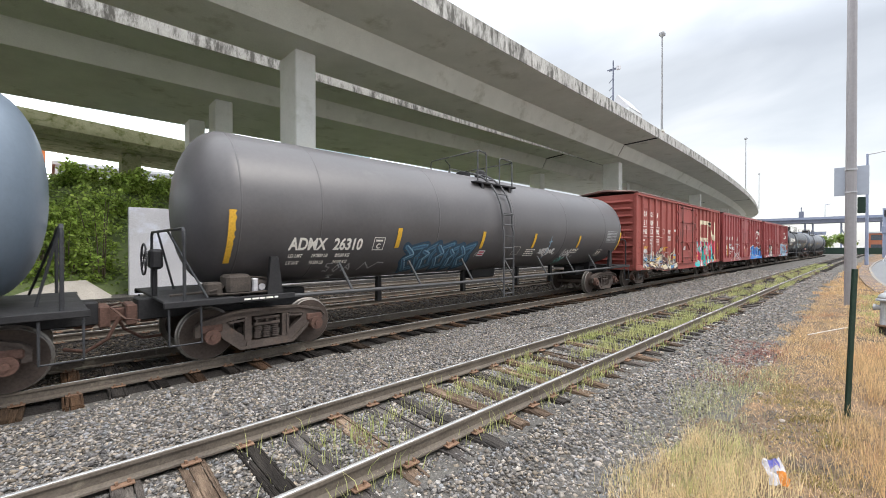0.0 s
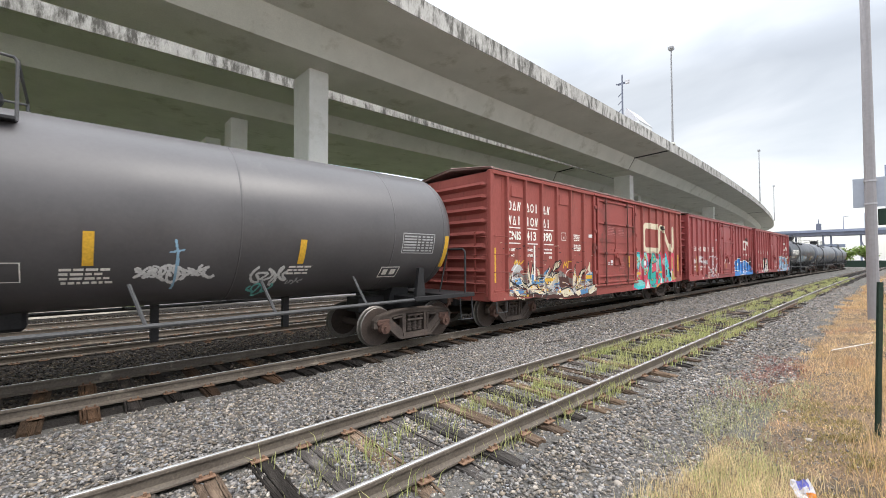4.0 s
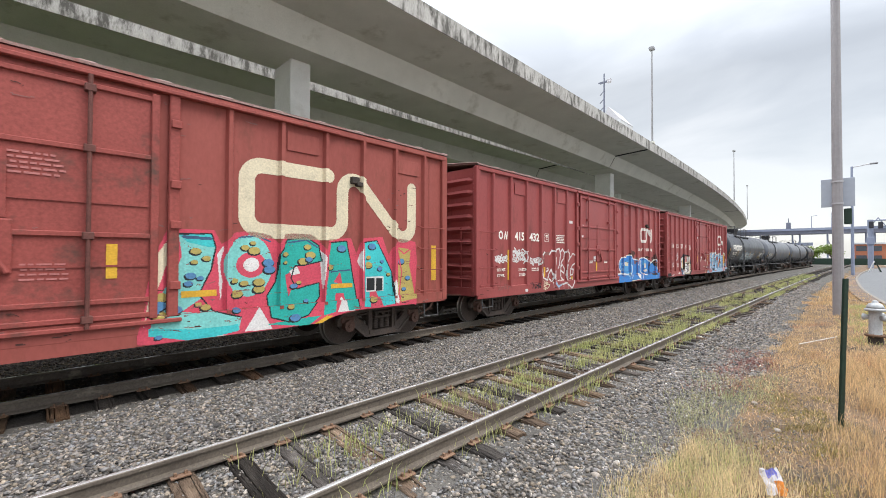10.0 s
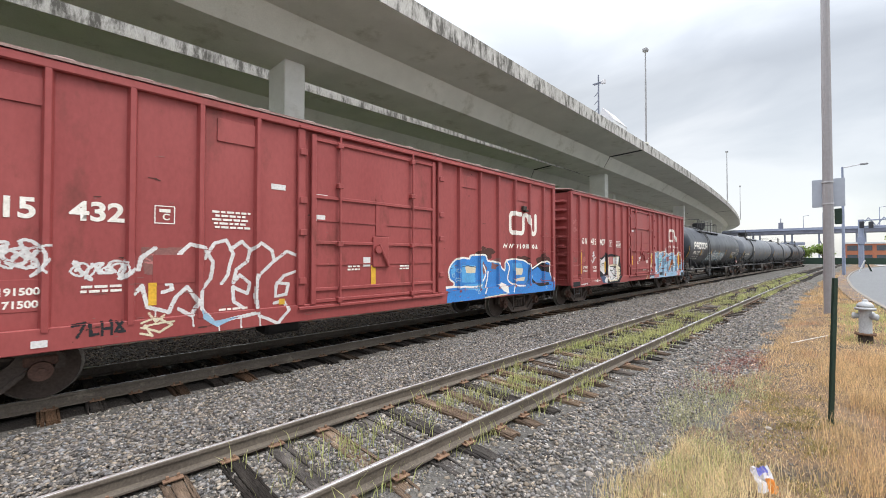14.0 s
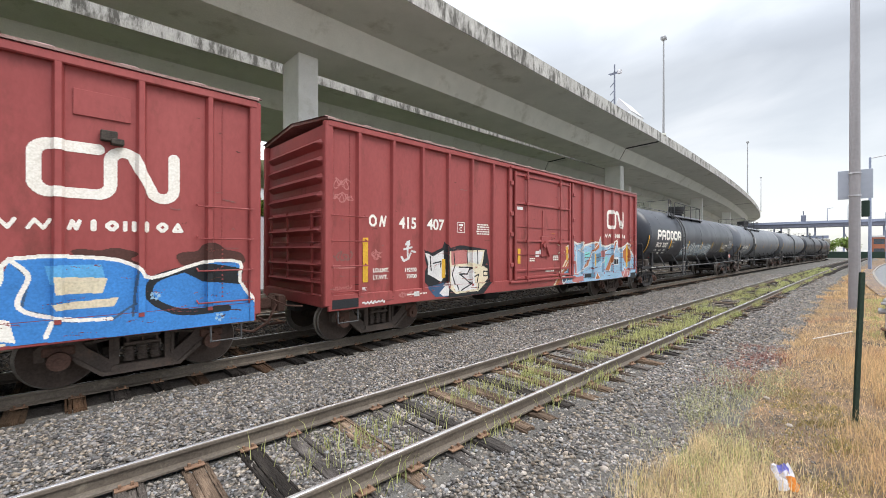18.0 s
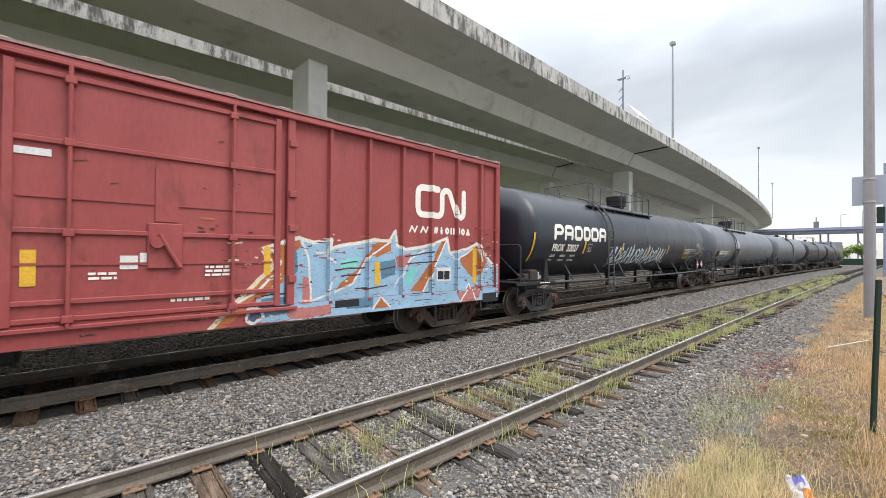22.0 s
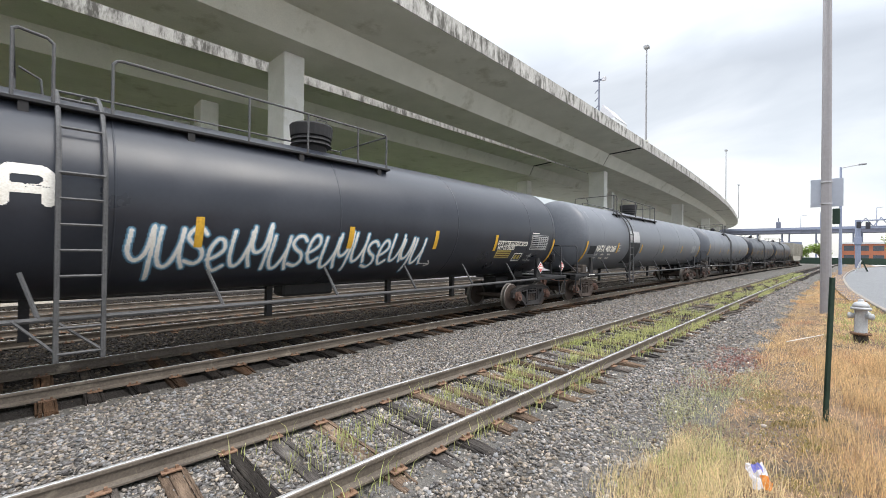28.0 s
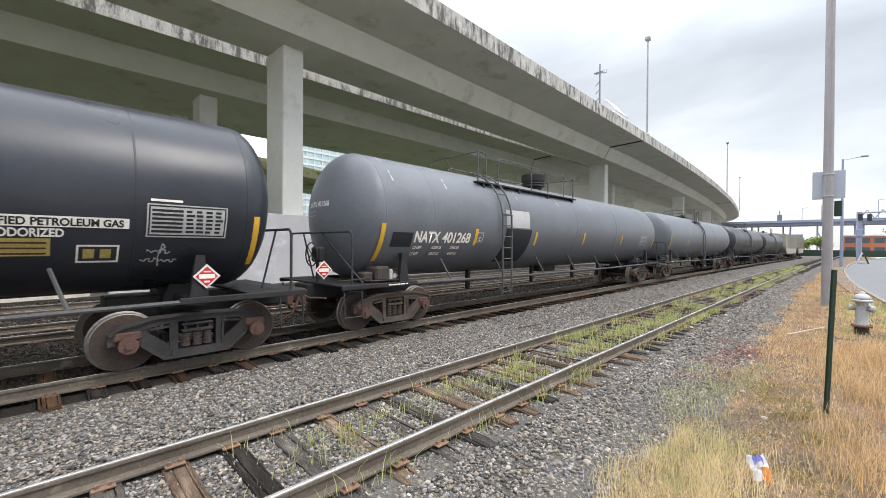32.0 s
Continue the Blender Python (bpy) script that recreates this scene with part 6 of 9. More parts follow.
def boxcar(u0, u1, label, style, paint="box_red", belly=False):
    car = thing("boxcar", car_pose(u0, u1, 0), label, "boxcar", "train cars")
    car["belly"] = belly
    uc = (u0 + u1) / 2
    ROLLING.append((car, lambda tm, a=u0, c=u1: car_pose(a, c, tm), 1.0))
    piece("body", shared("box_body_" + paint, make_box_body, [M[paint]]), car, None, "oxide red steel body")
    piece("roof", shared("box_roof", make_roof, [M["roof"]]), car, None, "pale weathered ribbed roof")
    for y, s in ((-1.5, 1), (1.5, -1)):
        for x in POSTS:
            piece("side_post", shared("post_" + paint, make_post, [M[paint]]), car, pose(x, y, 0, 0, 0, 0 if s == 1 else 180))
        b = bmesh.new()
        y0, y1 = sorted((y, y - s * 0.066))
        box(b, -7.64, 7.64, y0, y1, 0.82 if belly else 0.75, 1.055, 0.01)
        if belly:
            plate_poly(b, [(-5.4, 0.83), (-3.9, 0.65), (3.6, 0.65), (5.2, 0.83)], y0 + 0.004, y1 - 0.004)
        part("side_sill", b, M[paint], car)
        b = bmesh.new()
        y0, y1 = sorted((y, y - s * 0.085))
        box(b, -7.66, 7.66, y0, y1, 4.33, 4.455, 0.015)
        part("top_chord", b, M[paint], car)
    for g in (1, -1):
        m = pose(-7.62 * g, 0, 0, 0, 0, 0 if g == 1 else 180)
        for k in range(9):
            piece("end_rib", shared("end_rib_" + paint, make_end_rib, [M[paint]]), car, m @ Matrix.Translation((0, 0, 1.30 + k * 0.345)))
        turn = pose(0, 0, 0, 0, 0, 0 if g == 1 else 180)
        for y in (-1.51, 1.51):
            b = bmesh.new()
            box(b, -7.72, -7.54, y - 0.065, y + 0.065, 0.85, 4.44, 0.02, turn)
            part("end_post", b, M[paint], car)
        b = bmesh.new()
        box(b, -7.72, -7.58, -1.45, 1.45, 0.82, 1.06, 0.02, turn)
        part("end_sill", b, M[paint], car)
        piece("end_ladder", shared("end_ladder_" + paint, make_end_ladder, [M[paint]]), car, m @ Matrix.Diagonal((1, 1 if g == 1 else -1, 1, 1)))
        for s in (1, -1):
            for z in (1.12, 1.62, 2.12, 2.62):
                piece("rung", shared("side_rung_" + paint, make_side_rungs, [M[paint]]), car, pose(-7.18 * g, -1.5 * s, z, 0, 0, 0 if s == 1 else 180))
        piece("rivets", shared("rivets_" + paint, make_rivets, [M[paint]]), car, pose(-7.14 * g, -1.5, 0))["kind"] = "stuff"
        b = bmesh.new()
        pipe(b, [(-7.42 * g, -1.52, 0.85), (-7.42 * g, -1.54, 0.50), (-6.97 * g, -1.54, 0.50), (-6.97 * g, -1.52, 0.85)], 0.018)
        part("sill_step", b, M["pipe_grey"], car)
    b = bmesh.new()
    box(b, -7.7, 7.7, -0.2, 0.2, 0.62, 0.96)
    for x in (-4.4, -2.2, 0, 2.2, 4.4):
        box(b, x - 0.1, x + 0.1, -1.44, 1.44, 0.74, 0.95)
    box(b, -2.2, -1.5, -0.9, -0.35, 0.45, 0.80, 0.05)
    part("underframe", b, M["car_black"], car, "black centre sill and crossbearers")
    plug_door(car, style, "door_red" if style == 0 else paint)
    couplers(car, 7.75)
    for x in (u0 - uc, u1 - uc):
        truck(car, x, True, uc)
    # raised panels on the side sheets
    plates = (((-6.73, -6.18, 3.80, 4.12), (-4.16, -3.58, 3.80, 4.12), (-3.14, -2.84, 1.55, 1.75), (3.58, 4.20, 3.86, 4.2), (6.16, 6.78, 3.82, 4.14)),
              ((-5.84, -5.19, 3.85, 4.2), (-3.26, -2.65, 3.83, 4.2), (-5.86, -5.21, 1.27, 1.67), (-4.1, -3.55, 1.55, 1.98), (2.70, 3.32, 3.82, 4.14), (5.36, 5.96, 3.72, 4.06)), ())[style]
    for x0, x1, z0, z1 in plates:
        b = bmesh.new()
        box(b, x0, x1, -1.5085 if z1 < 2.2 else -1.524, -1.498, z0, z1, 0.003)
        part("patch_plate", b, M[paint], car, "rectangular riveted patch plate")
    if style != 2:
        x = 5.72 if style else 5.0
        b = bmesh.new()
        box(b, x - 0.09, x + 0.09, -1.60, -1.5, 3.42, 3.56, 0.01)
        box(b, x + 0.02, x + 0.16, -1.62, -1.5, 3.38, 3.46, 0.01)
        part("vent_box", b, M["steel_dark"], car, "small dark steel bracket")
    return car


def company_band(car, x, z, w, h, mat):
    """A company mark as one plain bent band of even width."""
    p = Paint(x - 0.1, x + w + 0.1, z - 0.1, z + h + 0.1, 5, 0.008, 0.0)
    k = h * 0.19
    q = k * 1.0
    lo, hi = z + k / 2, z + h - k / 2
    a, m, e = x + k / 2, x + w * 0.50, x + w - k / 2

    def bow(cx, cz, a0, a1):
        return [(cx + q * math.cos(math.radians(a0 + (a1 - a0) * i / 6)), cz + q * math.sin(math.radians(a0 + (a1 - a0) * i / 6))) for i in range(7)]
    p.stroke([(x + w * 0.42, hi)] + bow(a + q, hi - q, 90, 180) + bow(a + q, lo + q, 180, 270) + bow(m - q, lo + q, 270, 360) + bow(m + q, hi - q, 180, 40) + bow(e - q, lo + q, 220, 360) + [(e, hi)], k, mat)
    ob = p.put(car, on_box, "painted company mark, one bent band")
    ob.name = "emblem"


def glyphs(car, x, z, h, shapes, fn, w, k, label, mat="white"):
    """Company words as plain shapes of their size: o a ring, a a peak, u a pair of posts, i a post."""
    for ch in shapes:
        p = Paint(x - 0.02, x + w + 0.02, z - 0.02, z + h + 0.02, 3, 0.007, 0.0)
        lo, hi, a, e = z + k / 2, z + h - k / 2, x + k / 2, x + w - k / 2
        c = 0.25 * w
        if ch == "o":
            p.stroke([(a, lo + c), (a + c, lo), (e - c, lo), (e, lo + c), (e, hi - c), (e - c, hi), (a + c, hi), (a, hi - c), (a, lo + c)], k, mat)
        elif ch == "a":
            p.stroke([(a, lo), ((a + e) / 2, hi), (e, lo), (a, lo)], k * 0.9, mat)
        elif ch == "z":
            p.stroke([(a, lo), (a + 0.3 * (e - a), hi), (e - 0.3 * (e - a), lo), (e, hi)], k * 0.9, mat)
        elif ch == "u":
            p.stroke([(a, lo), (a, hi)], k, mat)
            p.stroke([(e, lo), (e, hi)], k, mat)
        else:
            p.stroke([((a + e) / 2, lo), ((a + e) / 2, hi)], k * 1.2, mat)
        ob = p.put(car, fn, label)
        ob.name = "lettering"
        x += w * 1.28


def frame_mark(car, lim, fn, k=0.015):
    """A thin square outline round a letter."""
    x0, x1, z0, z1 = lim
    bars("lettering", car, [(x0, x1, z0, z0 + k), (x0, x1, z1 - k, z1), (x0, x0 + k, z0, z1), (x1 - k, x1, z0, z1)], fn)


def weathering(car, seed, n):
    p = Paint(-7.7, 7.7, 0.84, 4.3, seed, 0.012)
    p.chips(n, 2.6, ["grime", "haze", "haze"], 0.55)
    ob = p.put(car, lambda x, z: on_box(x, z) - 0.002, "flaked and scratched paint")
    ob.name = "paint_chips"
    ob["kind"] = "stuff"


def stripes(car, rects, fn):
    for r in rects:
        bars("reflector", car, [r], fn, "yellow", "yellow reflective strip")


def first_boxcar():
    f = on_box
    c = boxcar(21.15, 33.32, "faded red boxcar with cream lettering and colourful graffiti along its sill", 0, "box_faded", True)
    for x, top, low in ((-6.90, "oaz", "zai"), (-6.02, "aoi", "ioz"), (-5.14, "az", "ai")):
        glyphs(c, x + 0.02, 3.40, 0.27, top, f, 0.17, 0.045, "cream painted letter shapes")
        glyphs(c, x + 0.02, 2.98, 0.27, low, f, 0.17, 0.045, "cream painted letter shapes")
    bars("lettering", c, [(-6.9, -6.3, 2.885, 2.92), (-6.02, -5.42, 2.885, 2.92), (-5.16, -4.52, 2.885, 2.92), (-6.9, -6.3, 2.43, 2.465), (-6.02, -5.42, 2.43, 2.465), (-5.16, -4.52, 2.43, 2.465), (-5.63, -5.55, 1.35, 2.40)], f)
    words(c, "CNIS", -6.92, 2.56, 0.33, f, "cream painted car mark", stretch=0.9)
    words(c, "413", -6.02, 2.56, 0.36, f, "cream painted car number")
    words(c, "390", -5.16, 2.56, 0.36, f, "cream painted car number")
    words(c, "LD LMT", -6.92, 2.22, 0.11, f)
    words(c, "LT WT", -6.92, 2.06, 0.11, f)
    words(c, "195400", -6.0, 2.22, 0.11, f)
    words(c, "67600", -5.96, 2.06, 0.11, f)
    fine_print(c, -5.14, 2.26, 0.6, 2, f, 3, 0.05, 0.11)
    words(c, "50-5", -4.80, 2.00, 0.10, f)
    fine_print(c, -3.26, 2.80, 0.42, 4, f, 4)
    fine_print(c, -3.28, 2.45, 0.50, 4, f, 5)
    frame_mark(c, (-4.03, -3.75, 2.6, 2.87), f)
    words(c, "C", -3.93, 2.65, 0.12, f)
    fine_print(c, -0.8, 3.23, 0.62, 6, f, 6, 0.026, mat="rose")
    fine_print(c, 0.12, 3.19, 0.55, 5, f, 7, 0.026, mat="rose")
    fine_print(c, 0.25, 1.82, 0.45, 4, f, 8, 0.022, mat="rose")
    for r in [(-2.19, -1.92, 2.77, 2.88), (-0.78, -0.61, 1.75, 1.85), (-0.55, -0.35, 1.74, 1.94)]:
        bars("sticker", c, [r], f, "chalk", "small white sticker")
    company_band(c, 2.76, 2.24, 3.95, 1.40, "cream")
    stripes(c, [(-5.03, -4.55, 1.27, 1.37), (-2.44, -1.95, 1.26, 1.4), (1.07, 1.19, 1.63, 2.1), (1.96, 2.45, 1.3, 1.4), (4.49, 4.98, 1.3, 1.39), (7.22, 7.38, 1.35, 2.2)], f)
    stripes(c, [(-7.58, -7.42, 1.33, 2.30)], f)
    p = Paint(-7.4, -1.75, 0.66, 2.45, 21, 0.01, 0.35)
    rs = p.rs
    p.fill([(-6.95, 1.43), (-6.83, 1.63), (-6.75, 1.53), (-6.49, 1.7), (-6.15, 1.49), (-6.01, 1.68), (-5.79, 1.47), (-5.46, 1.45), (-5.03, 1.6), (-4.56, 1.54), (-4.11, 1.6), (-3.44, 1.31), (-2.68, 1.26), (-1.81, 1.31), (-1.54, 1.09), (-1.54, 0.68), (-2.88, 0.67), (-4.55, 0.74), (-6.05, 0.88), (-6.74, 0.92), (-6.93, 0.93)], "dust")
    for pts in ([(-6.74, 1.02), (-6.05, 0.96), (-4.55, 0.84), (-2.88, 0.78), (-1.54, 0.8), (-1.54, 0.66), (-2.88, 0.66), (-4.55, 0.72), (-6.05, 0.86), (-6.74, 0.9)], [(-6.05, 1.49), (-5.79, 1.4), (-5.84, 1.07), (-6.05, 1.09)], [(-4.26, 1.37), (-3.62, 1.41), (-3.53, 1.06), (-4.18, 1.04)], [(-3.4, 1.05), (-3.26, 1.39), (-2.98, 1.19), (-3.07, 0.93)]):
        p.fill(pts, "grime")
    for pts in ([(-6.75, 1.65), (-6.49, 1.98), (-6.16, 1.66), (-6.49, 1.61)], [(-6.75, 1.35), (-6.62, 1.52), (-6.25, 1.31), (-5.97, 0.95), (-6.48, 1.24)], [(-6, 1.15), (-5.79, 1.33), (-5.51, 1.1), (-5.71, 0.93)], [(-4.93, 1.15), (-4.55, 1.39), (-4.26, 1.13), (-4.69, 0.9)], [(-4.03, 0.94), (-3.53, 1.06), (-3.17, 0.85), (-3.78, 0.75)], [(-2.98, 1.01), (-2.37, 1.24), (-1.92, 1.01), (-2.47, 0.82)]):
        p.fill(pts, "grey")
    for pts in ([(-6.94, 1.02), (-6.79, 1.42), (-6.66, 1.22), (-6.82, 0.93)], [(-6.91, 1.25), (-6.71, 1.62), (-6.75, 1.35)], [(-5.98, 1.65), (-5.91, 1.89), (-5.75, 1.26), (-5.82, 1.23)], [(-5.75, 1.53), (-5.68, 1.87), (-5.56, 1.25), (-5.65, 1.24)], [(-5.04, 1.42), (-4.78, 1.74), (-4.74, 1.69), (-4.93, 1.19)], [(-4.73, 1.23), (-4.43, 1.88), (-4.09, 1.95), (-4.54, 1.53), (-4.64, 1.15)], [(-4.93, 1.19), (-4.26, 1.61), (-4.03, 1.91), (-4.41, 1.38), (-4.79, 1.08)], [(-5.47, 1.73), (-5.34, 1.65), (-5.2, 1.2), (-5.31, 1.21)], [(-3.4, 1.12), (-3.15, 1.79), (-3.1, 1.31), (-3.26, 1.02)]):
        p.fill(pts, "cream")
    for pts in ([(-3, 1.27), (-2.45, 1.84), (-2.76, 1.27), (-3.17, 0.92)], [(-1.92, 1.49), (-1.51, 2.03), (-1.78, 1.28)], [(-2.28, 1.6), (-2.13, 1.91), (-2.04, 1.4)], [(-6.48, 1.45), (-6.2, 1.45), (-5.95, 0.98), (-6.2, 1.17)], [(-6.05, 1.15), (-5.44, 1.23), (-5.01, 0.89), (-5.79, 0.96)], [(-4.54, 1.46), (-4.41, 1.5), (-4.21, 0.96), (-4.33, 0.93)], [(-5.29, 1.22), (-5.01, 1.12), (-5.14, 0.9), (-5.3, 0.99)], [(-4.26, 0.95), (-3.77, 1.08), (-3.38, 0.77), (-4.03, 0.73)], [(-3.28, 0.84), (-2.88, 1.09), (-2.66, 0.8), (-3.07, 0.7)], [(-2.47, 0.81), (-1.78, 1.1), (-1.61, 0.89), (-2.24, 0.73)]):
        p.fill(pts, "cream")
    p.fill([(-6.74, 1.11), (-6.44, 1.17), (-6.1, 0.9), (-6.57, 0.94)], "cream")
    for pts in ([(-6.87, 1.13), (-6.7, 1.23), (-6.66, 1.07), (-6.82, 1.01)], [(-5.74, 1.5), (-5.57, 1.52), (-5.56, 1.25), (-5.76, 1.22)], [(-5.57, 1.23), (-5.37, 1.33), (-4.93, 1.64), (-4.72, 1.7), (-5.03, 1.4), (-5.28, 1.17), (-5.54, 1.15)], [(-6.66, 1.41), (-6.28, 1.44), (-6.21, 1.27), (-6.53, 1.23)], [(-6.53, 1.09), (-6.1, 1.1), (-6.15, 0.91), (-6.43, 0.97)], [(-2.53, 1.38), (-2.17, 1.52), (-1.56, 1.5), (-1.92, 1.25), (-2.47, 1.14)], [(-2.98, 0.87), (-2.47, 0.97), (-2.37, 0.78), (-2.88, 0.73)], [(-4.52, 1.15), (-4.26, 1.27), (-4.18, 1.04), (-4.48, 0.94)]):
        p.fill(pts, "denim")
    for pts in ([(-6.62, 1.38), (-6.39, 1.4), (-6.34, 1.32), (-6.53, 1.3)], [(-5.22, 1.36), (-4.96, 1.56), (-4.9, 1.55), (-5.14, 1.28)], [(-2.37, 1.34), (-2.04, 1.44), (-2.08, 1.32), (-2.37, 1.24)]):
        p.fill(pts, "pale")
    for pts in ([(-5.98, 1.65), (-5.91, 1.89), (-5.75, 1.26)], [(-5.75, 1.53), (-5.68, 1.87), (-5.56, 1.25)], [(-5.04, 1.42), (-4.78, 1.74), (-4.93, 1.19)], [(-4.73, 1.23), (-4.43, 1.88), (-4.09, 1.95), (-4.54, 1.53)], [(-4.93, 1.17), (-4.26, 1.61), (-4.03, 1.91)], [(-3.4, 1.12), (-3.15, 1.79), (-3.1, 1.31)], [(-3, 1.27), (-2.45, 1.84), (-2.76, 1.27)], [(-1.92, 1.49), (-1.51, 2.03), (-1.78, 1.28)], [(-6.75, 1.47), (-6.49, 1.57), (-6.15, 1.3), (-5.95, 0.96)], [(-6.48, 1.2), (-6.2, 1.21), (-6.05, 0.9)]):
        p.stroke(pts, 0.035, "black")
    for pts in ([(-5.57, 1.19), (-5.28, 1.16), (-4.9, 1.41), (-4.56, 1.62)], [(-6, 1.1), (-5.63, 1.22), (-5.02, 0.86)], [(-4.34, 1.49), (-4.18, 0.96), (-3.62, 1.07), (-3.26, 0.73)], [(-3.17, 0.92), (-2.47, 1.01), (-1.56, 1.11)], [(-6.66, 1.28), (-6.3, 1.18), (-6, 0.92)]):
        p.stroke(pts, 0.05, "black")
    for pts in ([(-5.76, 1.22), (-5.74, 1.5), (-5.57, 1.52)], [(-5.54, 1.15), (-5.28, 1.17), (-4.72, 1.7)], [(-6.66, 1.41), (-6.28, 1.44), (-6.21, 1.27)], [(-2.53, 1.38), (-2.17, 1.52), (-1.56, 1.5)]):
        p.stroke(pts, 0.02, "chalk")
    for pts in ([(-6.61, 1.85), (-6.53, 1.95), (-6.54, 1.84), (-6.44, 1.95), (-6.41, 1.84), (-6.34, 1.94), (-6.3, 1.83), (-6.16, 1.93)], [(-3.92, 1.69), (-3.87, 1.88), (-3.79, 1.76), (-3.72, 1.91), (-3.69, 1.71)], [(-3.66, 1.71), (-3.62, 1.91), (-3.53, 1.91)]):
        p.stroke(pts, 0.04, "yellow")
    for k in range(34):
        q, z = rs.uniform(-6.9, -2.1), 0.82 + 0.62 * rs.rand() ** 1.5
        p.fill([(q, z), (q + 0.09, z), (q + 0.08, z + 0.06), (q + 0.01, z + 0.06)], "yellow" if k % 3 else "ochre")
    for k in range(46):
        q, z, a, n = rs.uniform(-7.0, -2.0), 0.78 + 0.75 * rs.rand() ** 1.6, rs.uniform(-0.5, 1.2), rs.uniform(0.15, 0.5)
        p.stroke(smooth_line([(q, z), (q + 0.5 * n * math.cos(a) - 0.05, z + 0.5 * n * math.sin(a) + 0.04), (q + n * math.cos(a), z + n * math.sin(a))]), rs.uniform(0.014, 0.045), ["black", "cream", "grime", "grey", "black", "haze", "chalk"][k % 7])
    p.chips(150, 1.2, ["grime", "black", "cream", "haze"])
    p.wear(0.18)
    p.put(c, f, "spiky graffiti in cream, grey, blue and black")
    p = Paint(1.2, 7.6, 0.66, 2.35, 22, 0.01, 0.1)
    rim = [(1.42, 0.82), (1.53, 1.28), (1.64, 1.97), (1.81, 2.32), (2.39, 2.33), (2.5, 2.08), (2.74, 2.3), (2.98, 2.34), (3.29, 2.27), (3.45, 2.1), (3.56, 2.29), (3.97, 2.37), (4.22, 2.22), (4.36, 1.98), (4.45, 2.24), (4.92, 2.27), (5.07, 1.91), (5.22, 2.28), (5.72, 2.33), (5.9, 1.9), (6.17, 2.31), (6.67, 2.25), (6.72, 1.82), (6.65, 0.83), (4.93, 0.83), (4.37, 0.72), (3.99, 0.61), (2.13, 0.58), (1.42, 0.68)]
    p.fill(rim, "pink")
    p.stroke(rim[1:-5], 0.06, "pink")
    p.fill([(1.49, 0.9), (1.64, 1.97), (1.81, 2.22), (1.92, 2.2), (1.74, 1.72), (1.56, 1.14)], "cream")
    for pts in ([(2.86, 0.68), (3.1, 1.07), (3.32, 0.67)], [(2.29, 0.73), (2.63, 0.66), (2.47, 0.6)], [(4.61, 0.83), (4.72, 1.12), (5.02, 0.83)], [(5.72, 1.02), (6.09, 1.42), (6.19, 0.87)], [(2.45, 1.97), (2.54, 2.11), (2.57, 1.86), (2.51, 1.19)], [(4.22, 2.11), (4.37, 1.91), (4.31, 1.29)], [(5.09, 1.83), (5.21, 2.13), (5.21, 1.61)]):
        p.fill(pts, "chalk")
    p.fill([(1.92, 2.27), (2.37, 2.29), (2.43, 2.08), (2.36, 1.7), (2.2, 1.33), (2.41, 1.06), (2.81, 0.93), (2.77, 0.71), (2.13, 0.63), (1.55, 0.78), (1.65, 1.27), (1.85, 1.61), (1.96, 1.92)], "mint")
    ring = [(math.cos(k * math.pi / 16), math.sin(k * math.pi / 16)) for k in range(33)]
    p.fill([(2.94 + 0.42 * a, 1.77 + 0.54 * b) for a, b in ring], "mint")
    for pts in ([(3.45, 1.97), (3.61, 2.23), (3.97, 2.29), (4.22, 2.15), (4.29, 1.84), (3.97, 1.78), (3.74, 1.75), (3.68, 1.53), (3.8, 1.33), (3.98, 1.38), (4.24, 1.43), (4.25, 1.16), (3.99, 0.84), (3.63, 0.75), (3.3, 0.86), (3.25, 1.24), (3.4, 1.48)], [(4.49, 2.2), (4.84, 2.24), (5.13, 0.85), (4.86, 0.84), (4.78, 1.19), (4.6, 1.2), (4.57, 0.84), (4.3, 0.8), (4.39, 1.56)], [(3.2, 0.75), (3.86, 0.79), (4.25, 0.81), (3.99, 0.64)]):
        p.fill(pts, "jade")
    p.fill([(5.22, 2.22), (5.59, 2.28), (6, 1.58), (6.06, 0.88), (5.73, 0.86), (5.43, 1.52), (5.4, 0.86), (5.24, 0.88)], "teal")
    for pts in ([(1.92, 2.27), (2.37, 2.29), (2.43, 2.08), (2.31, 2.08), (2.03, 2.15)], [(1.55, 0.89), (2.13, 0.81), (2.76, 0.82), (2.77, 0.71), (2.13, 0.63), (1.55, 0.78)]):
        p.fill(pts, "teal")
    for pts in ([(1.97, 1.08), (2.36, 1.36), (2.5, 1.29), (2.2, 1.05)], [(3.57, 1.59), (3.85, 1.75), (4.11, 1.57), (3.98, 1.43), (3.74, 1.45), (3.64, 1.2)], [(4.55, 1.42), (4.69, 1.62), (4.75, 1.37)]):
        p.fill(pts, "pink")
    p.fill([(3.65, 1.66), (3.79, 1.75), (3.86, 1.62), (3.69, 1.58)], "chalk")
    p.fill([(4.05, 0.63), (4.37, 0.79), (4.52, 0.77), (4.25, 0.66)], "yellow")
    p.fill([(6.14, 2.13), (6.55, 2.1), (6.51, 1.73), (6.71, 0.96), (6.19, 0.9)], "ochre")
    p.stroke([(2.94 + 0.42 * a, 1.77 + 0.54 * b) for a, b in ring], 0.045, "pink")
    p.fill([(2.98 + 0.24 * a, 1.79 + 0.22 * b) for a, b in ring], "pink")
    p.fill([(2.98 + 0.13 * a, 1.79 + 0.12 * b) for a, b in ring], "chalk")
